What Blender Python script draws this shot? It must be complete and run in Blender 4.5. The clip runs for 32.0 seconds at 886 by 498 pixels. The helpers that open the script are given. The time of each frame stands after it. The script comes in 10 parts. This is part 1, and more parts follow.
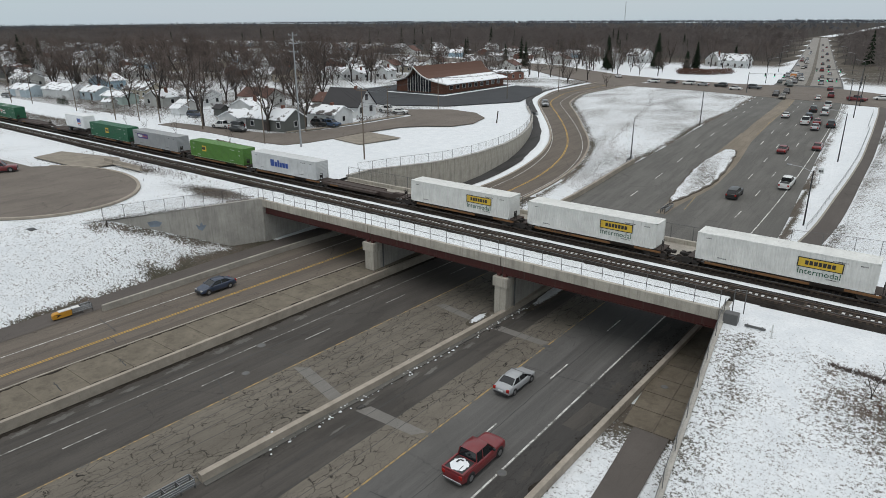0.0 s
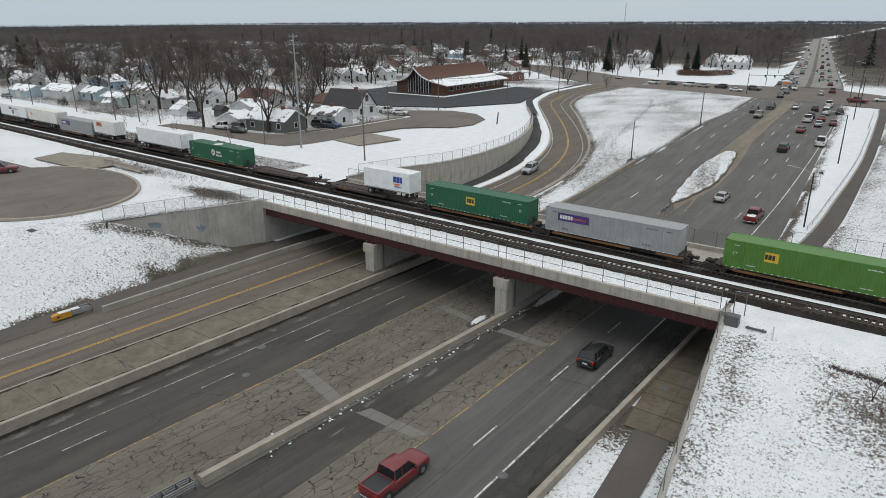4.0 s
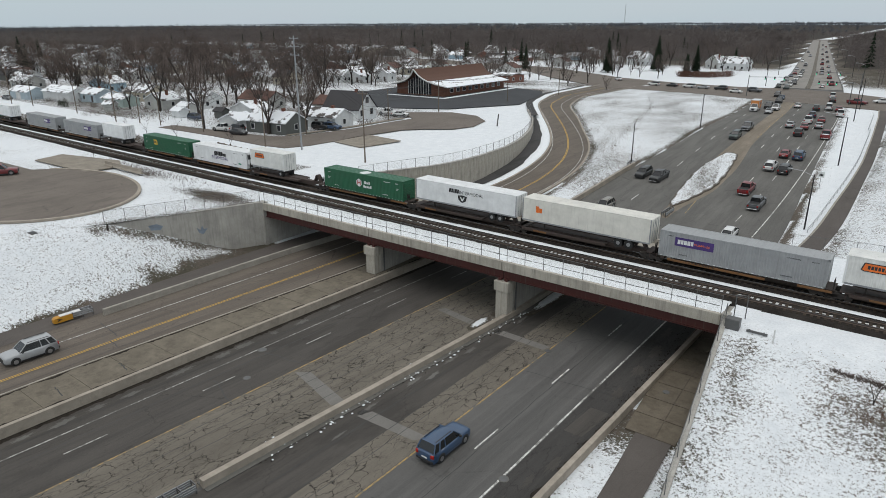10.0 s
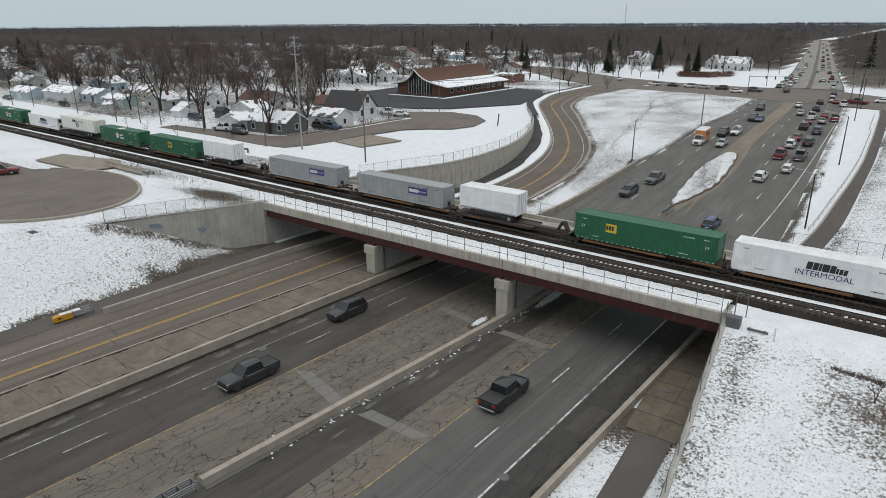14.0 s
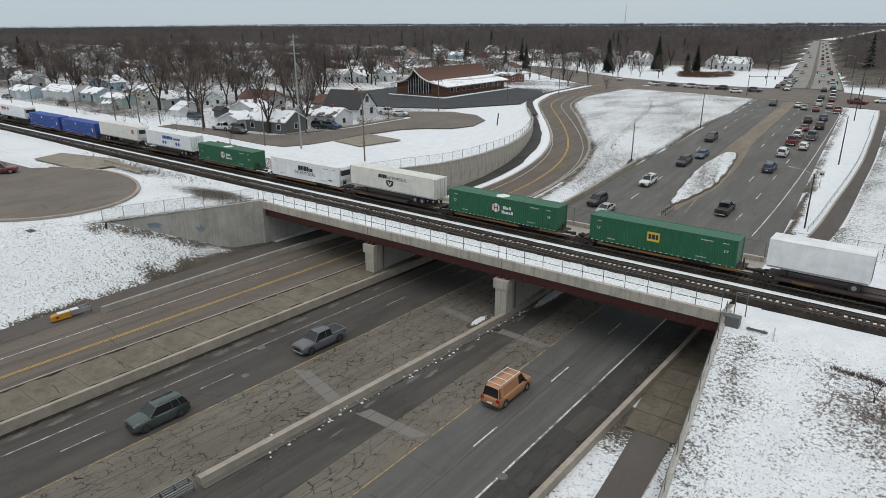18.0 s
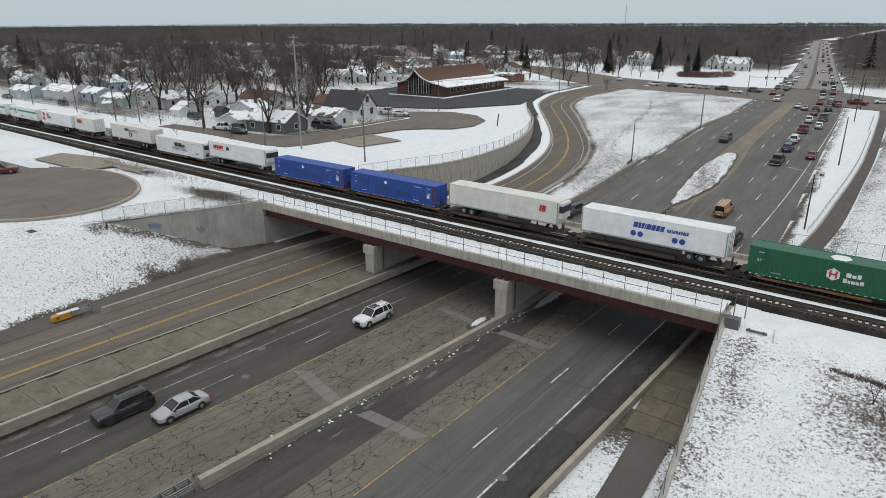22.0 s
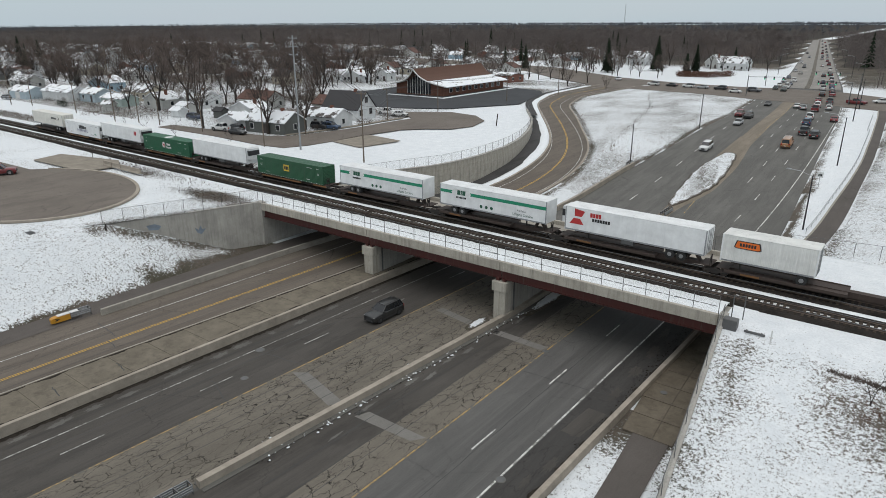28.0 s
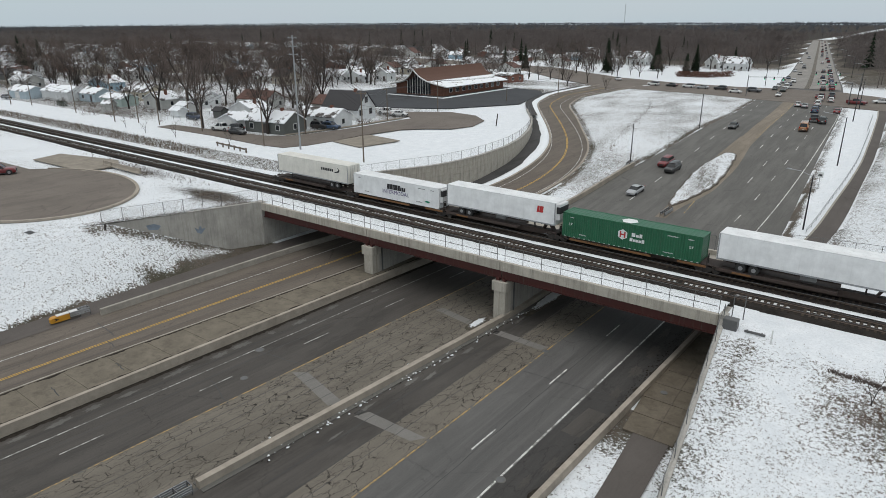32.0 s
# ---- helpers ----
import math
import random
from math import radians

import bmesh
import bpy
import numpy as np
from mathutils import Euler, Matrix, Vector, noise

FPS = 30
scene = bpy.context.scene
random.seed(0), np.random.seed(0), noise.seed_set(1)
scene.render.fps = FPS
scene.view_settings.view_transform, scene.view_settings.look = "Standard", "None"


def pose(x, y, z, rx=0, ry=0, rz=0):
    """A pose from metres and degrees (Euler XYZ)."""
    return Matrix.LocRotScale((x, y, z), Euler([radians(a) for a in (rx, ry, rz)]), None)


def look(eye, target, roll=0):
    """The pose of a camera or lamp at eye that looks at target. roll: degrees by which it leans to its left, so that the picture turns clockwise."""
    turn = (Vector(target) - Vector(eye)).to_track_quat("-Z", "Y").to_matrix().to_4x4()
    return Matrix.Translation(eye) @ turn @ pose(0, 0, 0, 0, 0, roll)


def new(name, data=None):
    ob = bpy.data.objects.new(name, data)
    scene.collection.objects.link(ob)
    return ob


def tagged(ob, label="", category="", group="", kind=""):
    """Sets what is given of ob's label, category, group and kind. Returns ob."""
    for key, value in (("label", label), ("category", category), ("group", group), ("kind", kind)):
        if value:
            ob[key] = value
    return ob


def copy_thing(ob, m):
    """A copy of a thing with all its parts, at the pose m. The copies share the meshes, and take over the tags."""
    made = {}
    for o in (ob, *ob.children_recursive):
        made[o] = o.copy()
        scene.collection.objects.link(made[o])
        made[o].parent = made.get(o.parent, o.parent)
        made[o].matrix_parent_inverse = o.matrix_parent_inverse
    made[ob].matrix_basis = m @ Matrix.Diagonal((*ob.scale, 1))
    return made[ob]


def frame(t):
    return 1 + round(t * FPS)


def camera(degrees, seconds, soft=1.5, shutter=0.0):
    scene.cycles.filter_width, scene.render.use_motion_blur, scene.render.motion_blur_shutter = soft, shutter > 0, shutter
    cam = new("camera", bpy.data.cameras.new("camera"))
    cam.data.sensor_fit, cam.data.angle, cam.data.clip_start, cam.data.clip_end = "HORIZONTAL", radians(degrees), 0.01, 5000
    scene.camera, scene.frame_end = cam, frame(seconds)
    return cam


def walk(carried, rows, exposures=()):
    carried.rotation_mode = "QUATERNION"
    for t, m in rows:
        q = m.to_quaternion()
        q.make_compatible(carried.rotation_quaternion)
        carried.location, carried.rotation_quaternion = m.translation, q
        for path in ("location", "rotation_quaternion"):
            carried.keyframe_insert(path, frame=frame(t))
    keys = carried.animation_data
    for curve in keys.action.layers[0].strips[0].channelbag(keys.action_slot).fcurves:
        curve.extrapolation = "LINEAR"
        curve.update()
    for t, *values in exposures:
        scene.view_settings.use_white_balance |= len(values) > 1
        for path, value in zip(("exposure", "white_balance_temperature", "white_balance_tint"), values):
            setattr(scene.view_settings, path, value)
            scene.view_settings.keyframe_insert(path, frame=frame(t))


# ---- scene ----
cam = camera(69.02, 32.0, soft=0.55)
PATH = [
    (0, pose(0.019, -69.591, 24.732, 70.513, 0.203, 36.819)),
    (1, pose(0.019, -69.595, 24.715, 70.527, 0.204, 36.807)),
    (2, pose(-0.045, -69.543, 24.679, 70.555, 0.180, 36.803)),
    (3, pose(-0.073, -69.533, 24.708, 70.579, 0.166, 36.819)),
    (3.5, pose(-0.076, -69.547, 24.730, 70.587, 0.160, 36.824)),
    (5.5, pose(-0.066, -69.578, 24.959, 70.620, 0.171, 36.847)),
    (6, pose(-0.080, -69.586, 24.987, 70.617, 0.160, 36.845)),
    (7, pose(-0.084, -69.597, 25.030, 70.640, 0.138, 36.847)),
    (8, pose(-0.067, -69.599, 25.045, 70.660, 0.145, 36.849)),
    (9, pose(-0.116, -69.609, 25.027, 70.667, 0.146, 36.832)),
    (10, pose(-0.182, -69.602, 24.985, 70.679, 0.144, 36.817)),
    (11, pose(-0.212, -69.595, 24.954, 70.691, 0.146, 36.809)),
    (12, pose(-0.200, -69.565, 24.872, 70.722, 0.156, 36.823)),
    (13, pose(-0.173, -69.547, 24.793, 70.728, 0.172, 36.852)),
    (14, pose(-0.147, -69.572, 24.775, 70.723, 0.183, 36.866)),
    (14.5, pose(-0.149, -69.587, 24.777, 70.721, 0.182, 36.856)),
    (16.5, pose(-0.212, -69.549, 24.767, 70.716, 0.145, 36.826)),
    (17, pose(-0.185, -69.521, 24.736, 70.719, 0.135, 36.834)),
    (18, pose(-0.143, -69.458, 24.643, 70.722, 0.114, 36.852)),
    (19, pose(-0.157, -69.415, 24.603, 70.719, 0.095, 36.866)),
    (20, pose(-0.175, -69.369, 24.644, 70.705, 0.077, 36.882)),
    (21, pose(-0.157, -69.394, 24.730, 70.693, 0.073, 36.890)),
    (22, pose(-0.137, -69.475, 24.812, 70.690, 0.061, 36.874)),
    (23, pose(-0.126, -69.519, 24.836, 70.675, 0.079, 36.860)),
    (24, pose(-0.090, -69.500, 24.892, 70.659, 0.111, 36.869)),
    (25, pose(-0.061, -69.521, 24.956, 70.635, 0.136, 36.865)),
    (25.5, pose(-0.056, -69.521, 24.962, 70.631, 0.139, 36.862)),
    (27.5, pose(-0.024, -69.429, 25.021, 70.651, 0.124, 36.823)),
    (28, pose(-0.031, -69.428, 25.028, 70.649, 0.118, 36.822)),
    (29, pose(-0.057, -69.400, 25.048, 70.642, 0.113, 36.826)),
    (30, pose(-0.067, -69.355, 25.043, 70.644, 0.111, 36.833)),
    (31, pose(-0.068, -69.318, 25.004, 70.653, 0.109, 36.834)),
    (32, pose(-0.089, -69.377, 24.966, 70.660, 0.094, 36.811)),
]
walk(cam, PATH)

# ---- world and sun: an overcast winter day ----
EXPOSURE = -0.02
scene.view_settings.exposure = EXPOSURE
world = bpy.data.worlds.new("overcast_sky")
scene.world = world
world.use_nodes = True
wn, wl = world.node_tree.nodes, world.node_tree.links
wn.clear()
w_out = wn.new("ShaderNodeOutputWorld")
w_bg = wn.new("ShaderNodeBackground")
w_sky = wn.new("ShaderNodeTexSky")
w_sky.sky_type = 'NISHITA'
w_sky.sun_disc = False
w_sky.sun_elevation = radians(38)
w_sky.sun_rotation = radians(200)
w_gain = wn.new("ShaderNodeVectorMath")
w_gain.operation = 'SCALE'
w_gain.inputs['Scale'].default_value = 0.10
w_tc = wn.new("ShaderNodeTexCoord")
w_sep = wn.new("ShaderNodeSeparateXYZ")
w_ramp = wn.new("ShaderNodeValToRGB")
w_ramp.color_ramp.elements[0].position = 0.0
w_ramp.color_ramp.elements[0].color = (0.735, 0.86, 0.945, 1)
w_ramp.color_ramp.elements[1].position = 0.85
w_ramp.color_ramp.elements[1].color = (1.42, 1.46, 1.47, 1)
w_low = w_ramp.color_ramp.elements.new(0.08)
w_low.color = (0.74, 0.86, 0.94, 1)
w_cloud = wn.new("ShaderNodeTexNoise")
w_cloud.inputs['Scale'].default_value = 2.5
w_cloud.inputs['Detail'].default_value = 5
w_map = wn.new("ShaderNodeMapping")
w_map.inputs['Scale'].default_value = (1, 1, 5)
w_mixc = wn.new("ShaderNodeMix")
w_mixc.data_type = 'RGBA'
w_mixc.blend_type = 'SOFT_LIGHT'
w_mixc.inputs[0].default_value = 0.22
w_mix = wn.new("ShaderNodeMix")
w_mix.data_type = 'RGBA'
w_mix.inputs[0].default_value = 0.88
wl.new(w_tc.outputs['Generated'], w_sep.inputs[0])
wl.new(w_tc.outputs['Generated'], w_map.inputs[0])
wl.new(w_map.outputs[0], w_cloud.inputs['Vector'])
wl.new(w_sep.outputs['Z'], w_ramp.inputs[0])
wl.new(w_ramp.outputs[0], w_mixc.inputs[6])
wl.new(w_cloud.outputs['Color'], w_mixc.inputs[7])
wl.new(w_sky.outputs[0], w_gain.inputs[0])
wl.new(w_gain.outputs[0], w_mix.inputs[6])
wl.new(w_mixc.outputs[2], w_mix.inputs[7])
wl.new(w_mix.outputs[2], w_bg.inputs['Color'])
w_bg.inputs['Strength'].default_value = 0.72
wl.new(w_bg.outputs[0], w_out.inputs[0])

sun_data = bpy.data.lights.new("sun", 'SUN')
sun_data.energy = 0.8
sun_data.angle = radians(50)
sun_data.color = (1.0, 0.98, 0.955)
sun = new("sun", sun_data)
sun.matrix_world = look((0, 0, 100), (-14, 22, 0))

# ---- materials ----
def new_mat(name):
    m = bpy.data.materials.new(name)
    m.use_nodes = True
    return m, m.node_tree.nodes, m.node_tree.links, m.node_tree.nodes["Principled BSDF"]


def coords(n, l, scale=(1, 1, 1)):
    tc = n.new("ShaderNodeTexCoord")
    mp = n.new("ShaderNodeMapping")
    mp.inputs['Scale'].default_value = scale
    l.new(tc.outputs['Object'], mp.inputs[0])
    return mp.outputs[0]


def noise_node(n, l, vec, scale, detail=4, rough=0.6):
    t = n.new("ShaderNodeTexNoise")
    t.inputs['Scale'].default_value = scale
    t.inputs['Detail'].default_value = detail
    t.inputs['Roughness'].default_value = rough
    l.new(vec, t.inputs['Vector'])
    return t.outputs['Fac']


def ramp(n, l, fac, lo, hi, a=(0, 0, 0), b=(1, 1, 1)):
    r = n.new("ShaderNodeValToRGB")
    r.color_ramp.elements[0].position, r.color_ramp.elements[1].position = lo, hi
    r.color_ramp.elements[0].color, r.color_ramp.elements[1].color = (*a, 1), (*b, 1)
    l.new(fac, r.inputs[0])
    return r.outputs[0]


def mixc(n, l, fac, a, b, blend='MIX'):
    m = n.new("ShaderNodeMix")
    m.data_type, m.blend_type = 'RGBA', blend
    for i, v in ((0, fac), (6, a), (7, b)):
        if isinstance(v, (int, float)):
            m.inputs[i].default_value = v
        elif isinstance(v, tuple):
            m.inputs[i].default_value = (*v, 1)
        else:
            l.new(v, m.inputs[i])
    return m.outputs[2]


def bump(n, l, p, height, strength=0.3, dist=0.02):
    b = n.new("ShaderNodeBump")
    b.inputs['Strength'].default_value, b.inputs['Distance'].default_value = strength, dist
    l.new(height, b.inputs['Height'])
    l.new(b.outputs[0], p.inputs['Normal'])


def scaled(c, k):
    return tuple(min(1.0, v * k) for v in c)


def plain(name, col, rough=0.6, metal=0.0, var=0.25, fine=18.0, coarse=0.9, bmp=0.1, spread=0.0, coat=0.0):
    """Grain and large blotches over one base colour; spread varies it from object to object."""
    m, n, l, p = new_mat(name)
    v = coords(n, l)
    f1 = noise_node(n, l, v, fine, 3)
    f2 = noise_node(n, l, v, coarse, 5)
    a = mixc(n, l, ramp(n, l, f2, 0.3, 0.7), scaled(col, 1 - var), scaled(col, 1 + var * 0.6))
    c = mixc(n, l, 0.3, a, ramp(n, l, f1, 0.3, 0.7, scaled(col, 1 - var), scaled(col, 1 + var)))
    if spread:
        oi = n.new("ShaderNodeObjectInfo")
        c = mixc(n, l, spread, c, ramp(n, l, oi.outputs['Random'], 0.0, 1.0, (0.2, 0.2, 0.2), (0.8, 0.8, 0.8)), 'SOFT_LIGHT')
    l.new(c, p.inputs['Base Color'])
    p.inputs['Roughness'].default_value, p.inputs['Metallic'].default_value = rough, metal
    p.inputs['Specular IOR Level'].default_value = 0.08 if rough > 0.88 else 0.5
    p.inputs['Coat Weight'].default_value = coat
    if bmp:
        bump(n, l, p, f1, bmp, 0.01)
    return m


def painted(name, col, dirt=(0.10, 0.085, 0.07), amount=0.35, rough=0.45, streak=True, metal=0.0):
    """Painted sheet metal with grime, running streaks and faded blotches."""
    m, n, l, p = new_mat(name)
    v = coords(n, l)
    f = noise_node(n, l, v, 0.7, 6)
    s = noise_node(n, l, coords(n, l, (5.0, 5.0, 0.35)), 1.0, 4) if streak else noise_node(n, l, v, 4, 4)
    g = noise_node(n, l, v, 25, 3)
    base = mixc(n, l, ramp(n, l, f, 0.35, 0.7), scaled(col, 0.86), scaled(col, 1.08))
    c = mixc(n, l, ramp(n, l, s, 0.55, 0.85, (0, 0, 0), (amount,) * 3), base, dirt)
    c = mixc(n, l, ramp(n, l, g, 0.62, 0.8, (0, 0, 0), (amount * 0.5,) * 3), c, dirt)
    l.new(c, p.inputs['Base Color'])
    l.new(ramp(n, l, f, 0.2, 0.8, (rough - 0.1,) * 3, (rough + 0.15,) * 3), p.inputs['Roughness'])
    p.inputs['Metallic'].default_value = metal
    return m


def along(n, l, scale, turn=0.0):
    """Object coordinates turned by so many degrees and then scaled, for streaks that follow a lane."""
    tc = n.new("ShaderNodeTexCoord")
    mp = n.new("ShaderNodeMapping")
    mp.vector_type = 'TEXTURE'
    mp.inputs['Rotation'].default_value = (0, 0, radians(turn))
    mp.inputs['Scale'].default_value = tuple(1 / s for s in scale)
    l.new(tc.outputs['Object'], mp.inputs[0])
    return mp.outputs[0]


def asphalt(name, col, cracks=0.0, crack_scale=0.5, streak=0.5, stretch=(1, 0.35, 1), speck=0.4, damp=0.0, turn=0.0, sheen=0.0):
    """Asphalt: aggregate grain, tyre streaks along the road, sealed and open cracks, damp stains."""
    m, n, l, p = new_mat(name)
    v = coords(n, l)
    g = noise_node(n, l, v, 11, 5, 0.85)
    big = noise_node(n, l, v, 0.12, 6)
    mid = noise_node(n, l, v, 0.8, 6, 0.7)
    st = noise_node(n, l, along(n, l, (0.75, 0.018, 1), turn), 1.0, 5)
    c = mixc(n, l, ramp(n, l, big, 0.3, 0.72), scaled(col, 0.76), scaled(col, 1.24))
    c = mixc(n, l, ramp(n, l, mid, 0.52, 0.78, (0, 0, 0), (0.45,) * 3), c, scaled(col, 0.62))
    c = mixc(n, l, ramp(n, l, st, 0.44, 0.58, (0, 0, 0), (streak,) * 3), c, scaled(col, 0.52))
    st2 = noise_node(n, l, along(n, l, (2.6, 0.04, 1), turn), 1.0, 6, 0.7)
    c = mixc(n, l, ramp(n, l, st2, 0.47, 0.66, (0, 0, 0), (streak * 0.4,) * 3), c, scaled(col, 1.5))
    st3 = noise_node(n, l, along(n, l, (0.30, 0.045, 1), turn), 1.0, 6, 0.68)
    c = mixc(n, l, ramp(n, l, st3, 0.50, 0.62, (0, 0, 0), (streak * 0.6,) * 3), c, scaled(col, 0.6))
    c = mixc(n, l, speck, c, ramp(n, l, g, 0.3, 0.7, scaled(col, 0.4), scaled(col, 1.7)))
    if cracks:
        wob = n.new("ShaderNodeTexNoise")
        wob.inputs['Scale'].default_value = 2.6
        wob.inputs['Detail'].default_value = 5
        l.new(v, wob.inputs['Vector'])
        add = n.new("ShaderNodeVectorMath")
        add.operation = 'MULTIPLY_ADD'
        l.new(wob.outputs['Color'], add.inputs[0])
        add.inputs[1].default_value = (0.6, 0.45, 0.0)
        l.new(along(n, l, stretch, turn), add.inputs[2])
        f = None
        for k, wid, lo in ((1.0, 0.022 * crack_scale, 0.34), (2.1, 0.030 * crack_scale, 0.47)):
            vo = n.new("ShaderNodeTexVoronoi")
            vo.feature = 'DISTANCE_TO_EDGE'
            vo.inputs['Scale'].default_value = crack_scale * k
            l.new(add.outputs[0], vo.inputs['Vector'])
            line = ramp(n, l, vo.outputs['Distance'], wid * 0.4, wid, (1, 1, 1), (0, 0, 0))
            where = ramp(n, l, noise_node(n, l, v, 0.30 * k, 4), lo, lo + 0.16)
            one = mixc(n, l, 1.0, line, where, 'MULTIPLY')
            f = one if f is None else mixc(n, l, 1.0, f, one, 'LIGHTEN')
        f2 = mixc(n, l, 1.0, f, (cracks, cracks, cracks), 'MULTIPLY')
        c = mixc(n, l, f2, c, scaled(col, 0.14))
    if damp:
        d = noise_node(n, l, along(n, l, (1, 0.3, 1), turn), 0.35, 6)
        c = mixc(n, l, ramp(n, l, d, 0.54, 0.62, (0, 0, 0), (damp,) * 3), c, scaled(col, 0.42))
    l.new(c, p.inputs['Base Color'])
    l.new(ramp(n, l, st, 0.38, 0.66, (0.88,) * 3, (0.88 - sheen,) * 3), p.inputs['Roughness'])
    p.inputs['Specular IOR Level'].default_value = 0.25
    bump(n, l, p, g, 0.35, 0.012)
    return m


def road_paint(name, col, worn, under=(0.10, 0.095, 0.085)):
    """Road paint rubbed off in flakes and long streaks, with the pavement showing through."""
    m, n, l, p = new_mat(name)
    v = coords(n, l)
    f = noise_node(n, l, v, 3.0, 7, 0.75)
    big = noise_node(n, l, v, 0.5, 4)
    g = mixc(n, l, 0.45, f, big)
    c = mixc(n, l, ramp(n, l, f, 0.3, 0.7), scaled(col, 0.75), scaled(col, 1.1))
    l.new(mixc(n, l, ramp(n, l, g, worn - 0.05, worn + 0.07), under, c), p.inputs['Base Color'])
    p.inputs['Roughness'].default_value = 0.75
    return m


def concrete(name, col, stain=0.5, streak=False):
    """Weathered concrete: cloudy tone, dark run-off streaks, pale lime blooms, pits."""
    m, n, l, p = new_mat(name)
    v = coords(n, l)
    g = noise_node(n, l, v, 16, 5, 0.75)
    big = noise_node(n, l, v, 0.45, 6)
    mid = noise_node(n, l, v, 2.2, 6, 0.7)
    st = noise_node(n, l, coords(n, l, (3.2, 3.2, 0.22)) if streak else coords(n, l, (1.2, 1.2, 1.2)), 1.0, 6, 0.65)
    lime = noise_node(n, l, coords(n, l, (0.7, 0.7, 0.9)) if streak else coords(n, l, (0.8, 0.8, 0.8)), 1.3, 5)
    c = mixc(n, l, ramp(n, l, big, 0.32, 0.7), scaled(col, 0.74), scaled(col, 1.18))
    c = mixc(n, l, ramp(n, l, lime, 0.56, 0.72, (0, 0, 0), (0.45,) * 3), c, scaled(col, 1.38))
    c = mixc(n, l, ramp(n, l, st, 0.48, 0.74, (0, 0, 0), (stain,) * 3), c, scaled(col, 0.36))
    c = mixc(n, l, ramp(n, l, mid, 0.58, 0.75, (0, 0, 0), (stain * 0.6,) * 3), c, scaled(col, 0.5))
    c = mixc(n, l, 0.28, c, ramp(n, l, g, 0.3, 0.7, scaled(col, 0.45), scaled(col, 1.5)))
    l.new(c, p.inputs['Base Color'])
    p.inputs['Roughness'].default_value = 0.9
    p.inputs['Specular IOR Level'].default_value = 0.2
    bump(n, l, p, g, 0.3, 0.012)
    return m


def ground_material():
    """Snow over dead grass: the attribute 'bare' says how thin the cover is, noise breaks it up."""
    m, n, l, p = new_mat("snow_and_grass")
    v = coords(n, l)
    at = n.new("ShaderNodeAttribute")
    at.attribute_name = "bare"
    fine = noise_node(n, l, v, 4.6, 8, 0.80)
    blade = noise_node(n, l, coords(n, l, (1.0, 1.5, 1.0)), 1.7, 7, 0.78)
    tuft = noise_node(n, l, v, 0.55, 6, 0.7)
    wide = noise_node(n, l, v, 0.09, 4)

    def add(a, k, b):
        s = n.new("ShaderNodeMath")
        s.operation = 'MULTIPLY_ADD'
        l.new(a, s.inputs[0])
        s.inputs[1].default_value = k
        l.new(b, s.inputs[2])
        return s.outputs[0]

    cover = add(tuft, 0.15, add(blade, 0.30, add(fine, 0.70, at.outputs['Fac'])))
    grass = mixc(n, l, ramp(n, l, fine, 0.35, 0.65), (0.050, 0.043, 0.038), (0.165, 0.142, 0.118))
    grass = mixc(n, l, ramp(n, l, wide, 0.42, 0.62, (0, 0, 0), (0.6, 0.6, 0.6)), grass, (0.038, 0.038, 0.022))
    grass = mixc(n, l, ramp(n, l, tuft, 0.52, 0.7, (0, 0, 0), (0.5, 0.5, 0.5)), grass, (0.135, 0.102, 0.086))
    snow = mixc(n, l, ramp(n, l, tuft, 0.3, 0.7), (0.66, 0.69, 0.715), (0.80, 0.82, 0.835))
    snow = mixc(n, l, ramp(n, l, fine, 0.42, 0.66, (0, 0, 0), (0.42, 0.42, 0.42)), snow, (0.45, 0.46, 0.47))
    mask = ramp(n, l, cover, 0.826, 0.882)
    grass = mixc(n, l, ramp(n, l, at.outputs['Fac'], 0.70, 0.9), grass, (0.043, 0.036, 0.031))
    l.new(mixc(n, l, mask, snow, grass), p.inputs['Base Color'])
    p.inputs['Roughness'].default_value = 0.9
    p.inputs['Specular IOR Level'].default_value = 0.1
    bump(n, l, p, fine, 0.7, 0.08)
    return m


def snow_material():
    m, n, l, p = new_mat("snow")
    v = coords(n, l)
    f = noise_node(n, l, v, 1.5, 6, 0.7)
    l.new(ramp(n, l, f, 0.3, 0.7, (0.66, 0.69, 0.71), (0.80, 0.82, 0.83)), p.inputs['Base Color'])
    p.inputs['Roughness'].default_value = 0.8
    bump(n, l, p, f, 0.4, 0.05)
    return m


def roof_snow_material(name, col, cover=0.5):
    """Shingles showing through patchy snow."""
    m, n, l, p = new_mat(name)
    v = coords(n, l)
    f = noise_node(n, l, v, 0.35, 6, 0.65)
    w = n.new("ShaderNodeTexWave")
    w.bands_direction = 'Z'
    w.inputs['Scale'].default_value = 3.0
    w.inputs['Distortion'].default_value = 1.0
    l.new(v, w.inputs['Vector'])
    base = mixc(n, l, 0.35, col, ramp(n, l, w.outputs['Fac'], 0.2, 0.8, scaled(col, 0.6), scaled(col, 1.3)))
    l.new(mixc(n, l, ramp(n, l, f, cover - 0.03, cover + 0.03), (0.78, 0.80, 0.82), base), p.inputs['Base Color'])
    p.inputs['Roughness'].default_value = 0.85
    return m


def glass_material(name, col, rough=0.08):
    m, n, l, p = new_mat(name)
    p.inputs['Base Color'].default_value = (*col, 1)
    p.inputs['Roughness'].default_value = rough
    p.inputs['Specular IOR Level'].default_value = 0.6
    return m


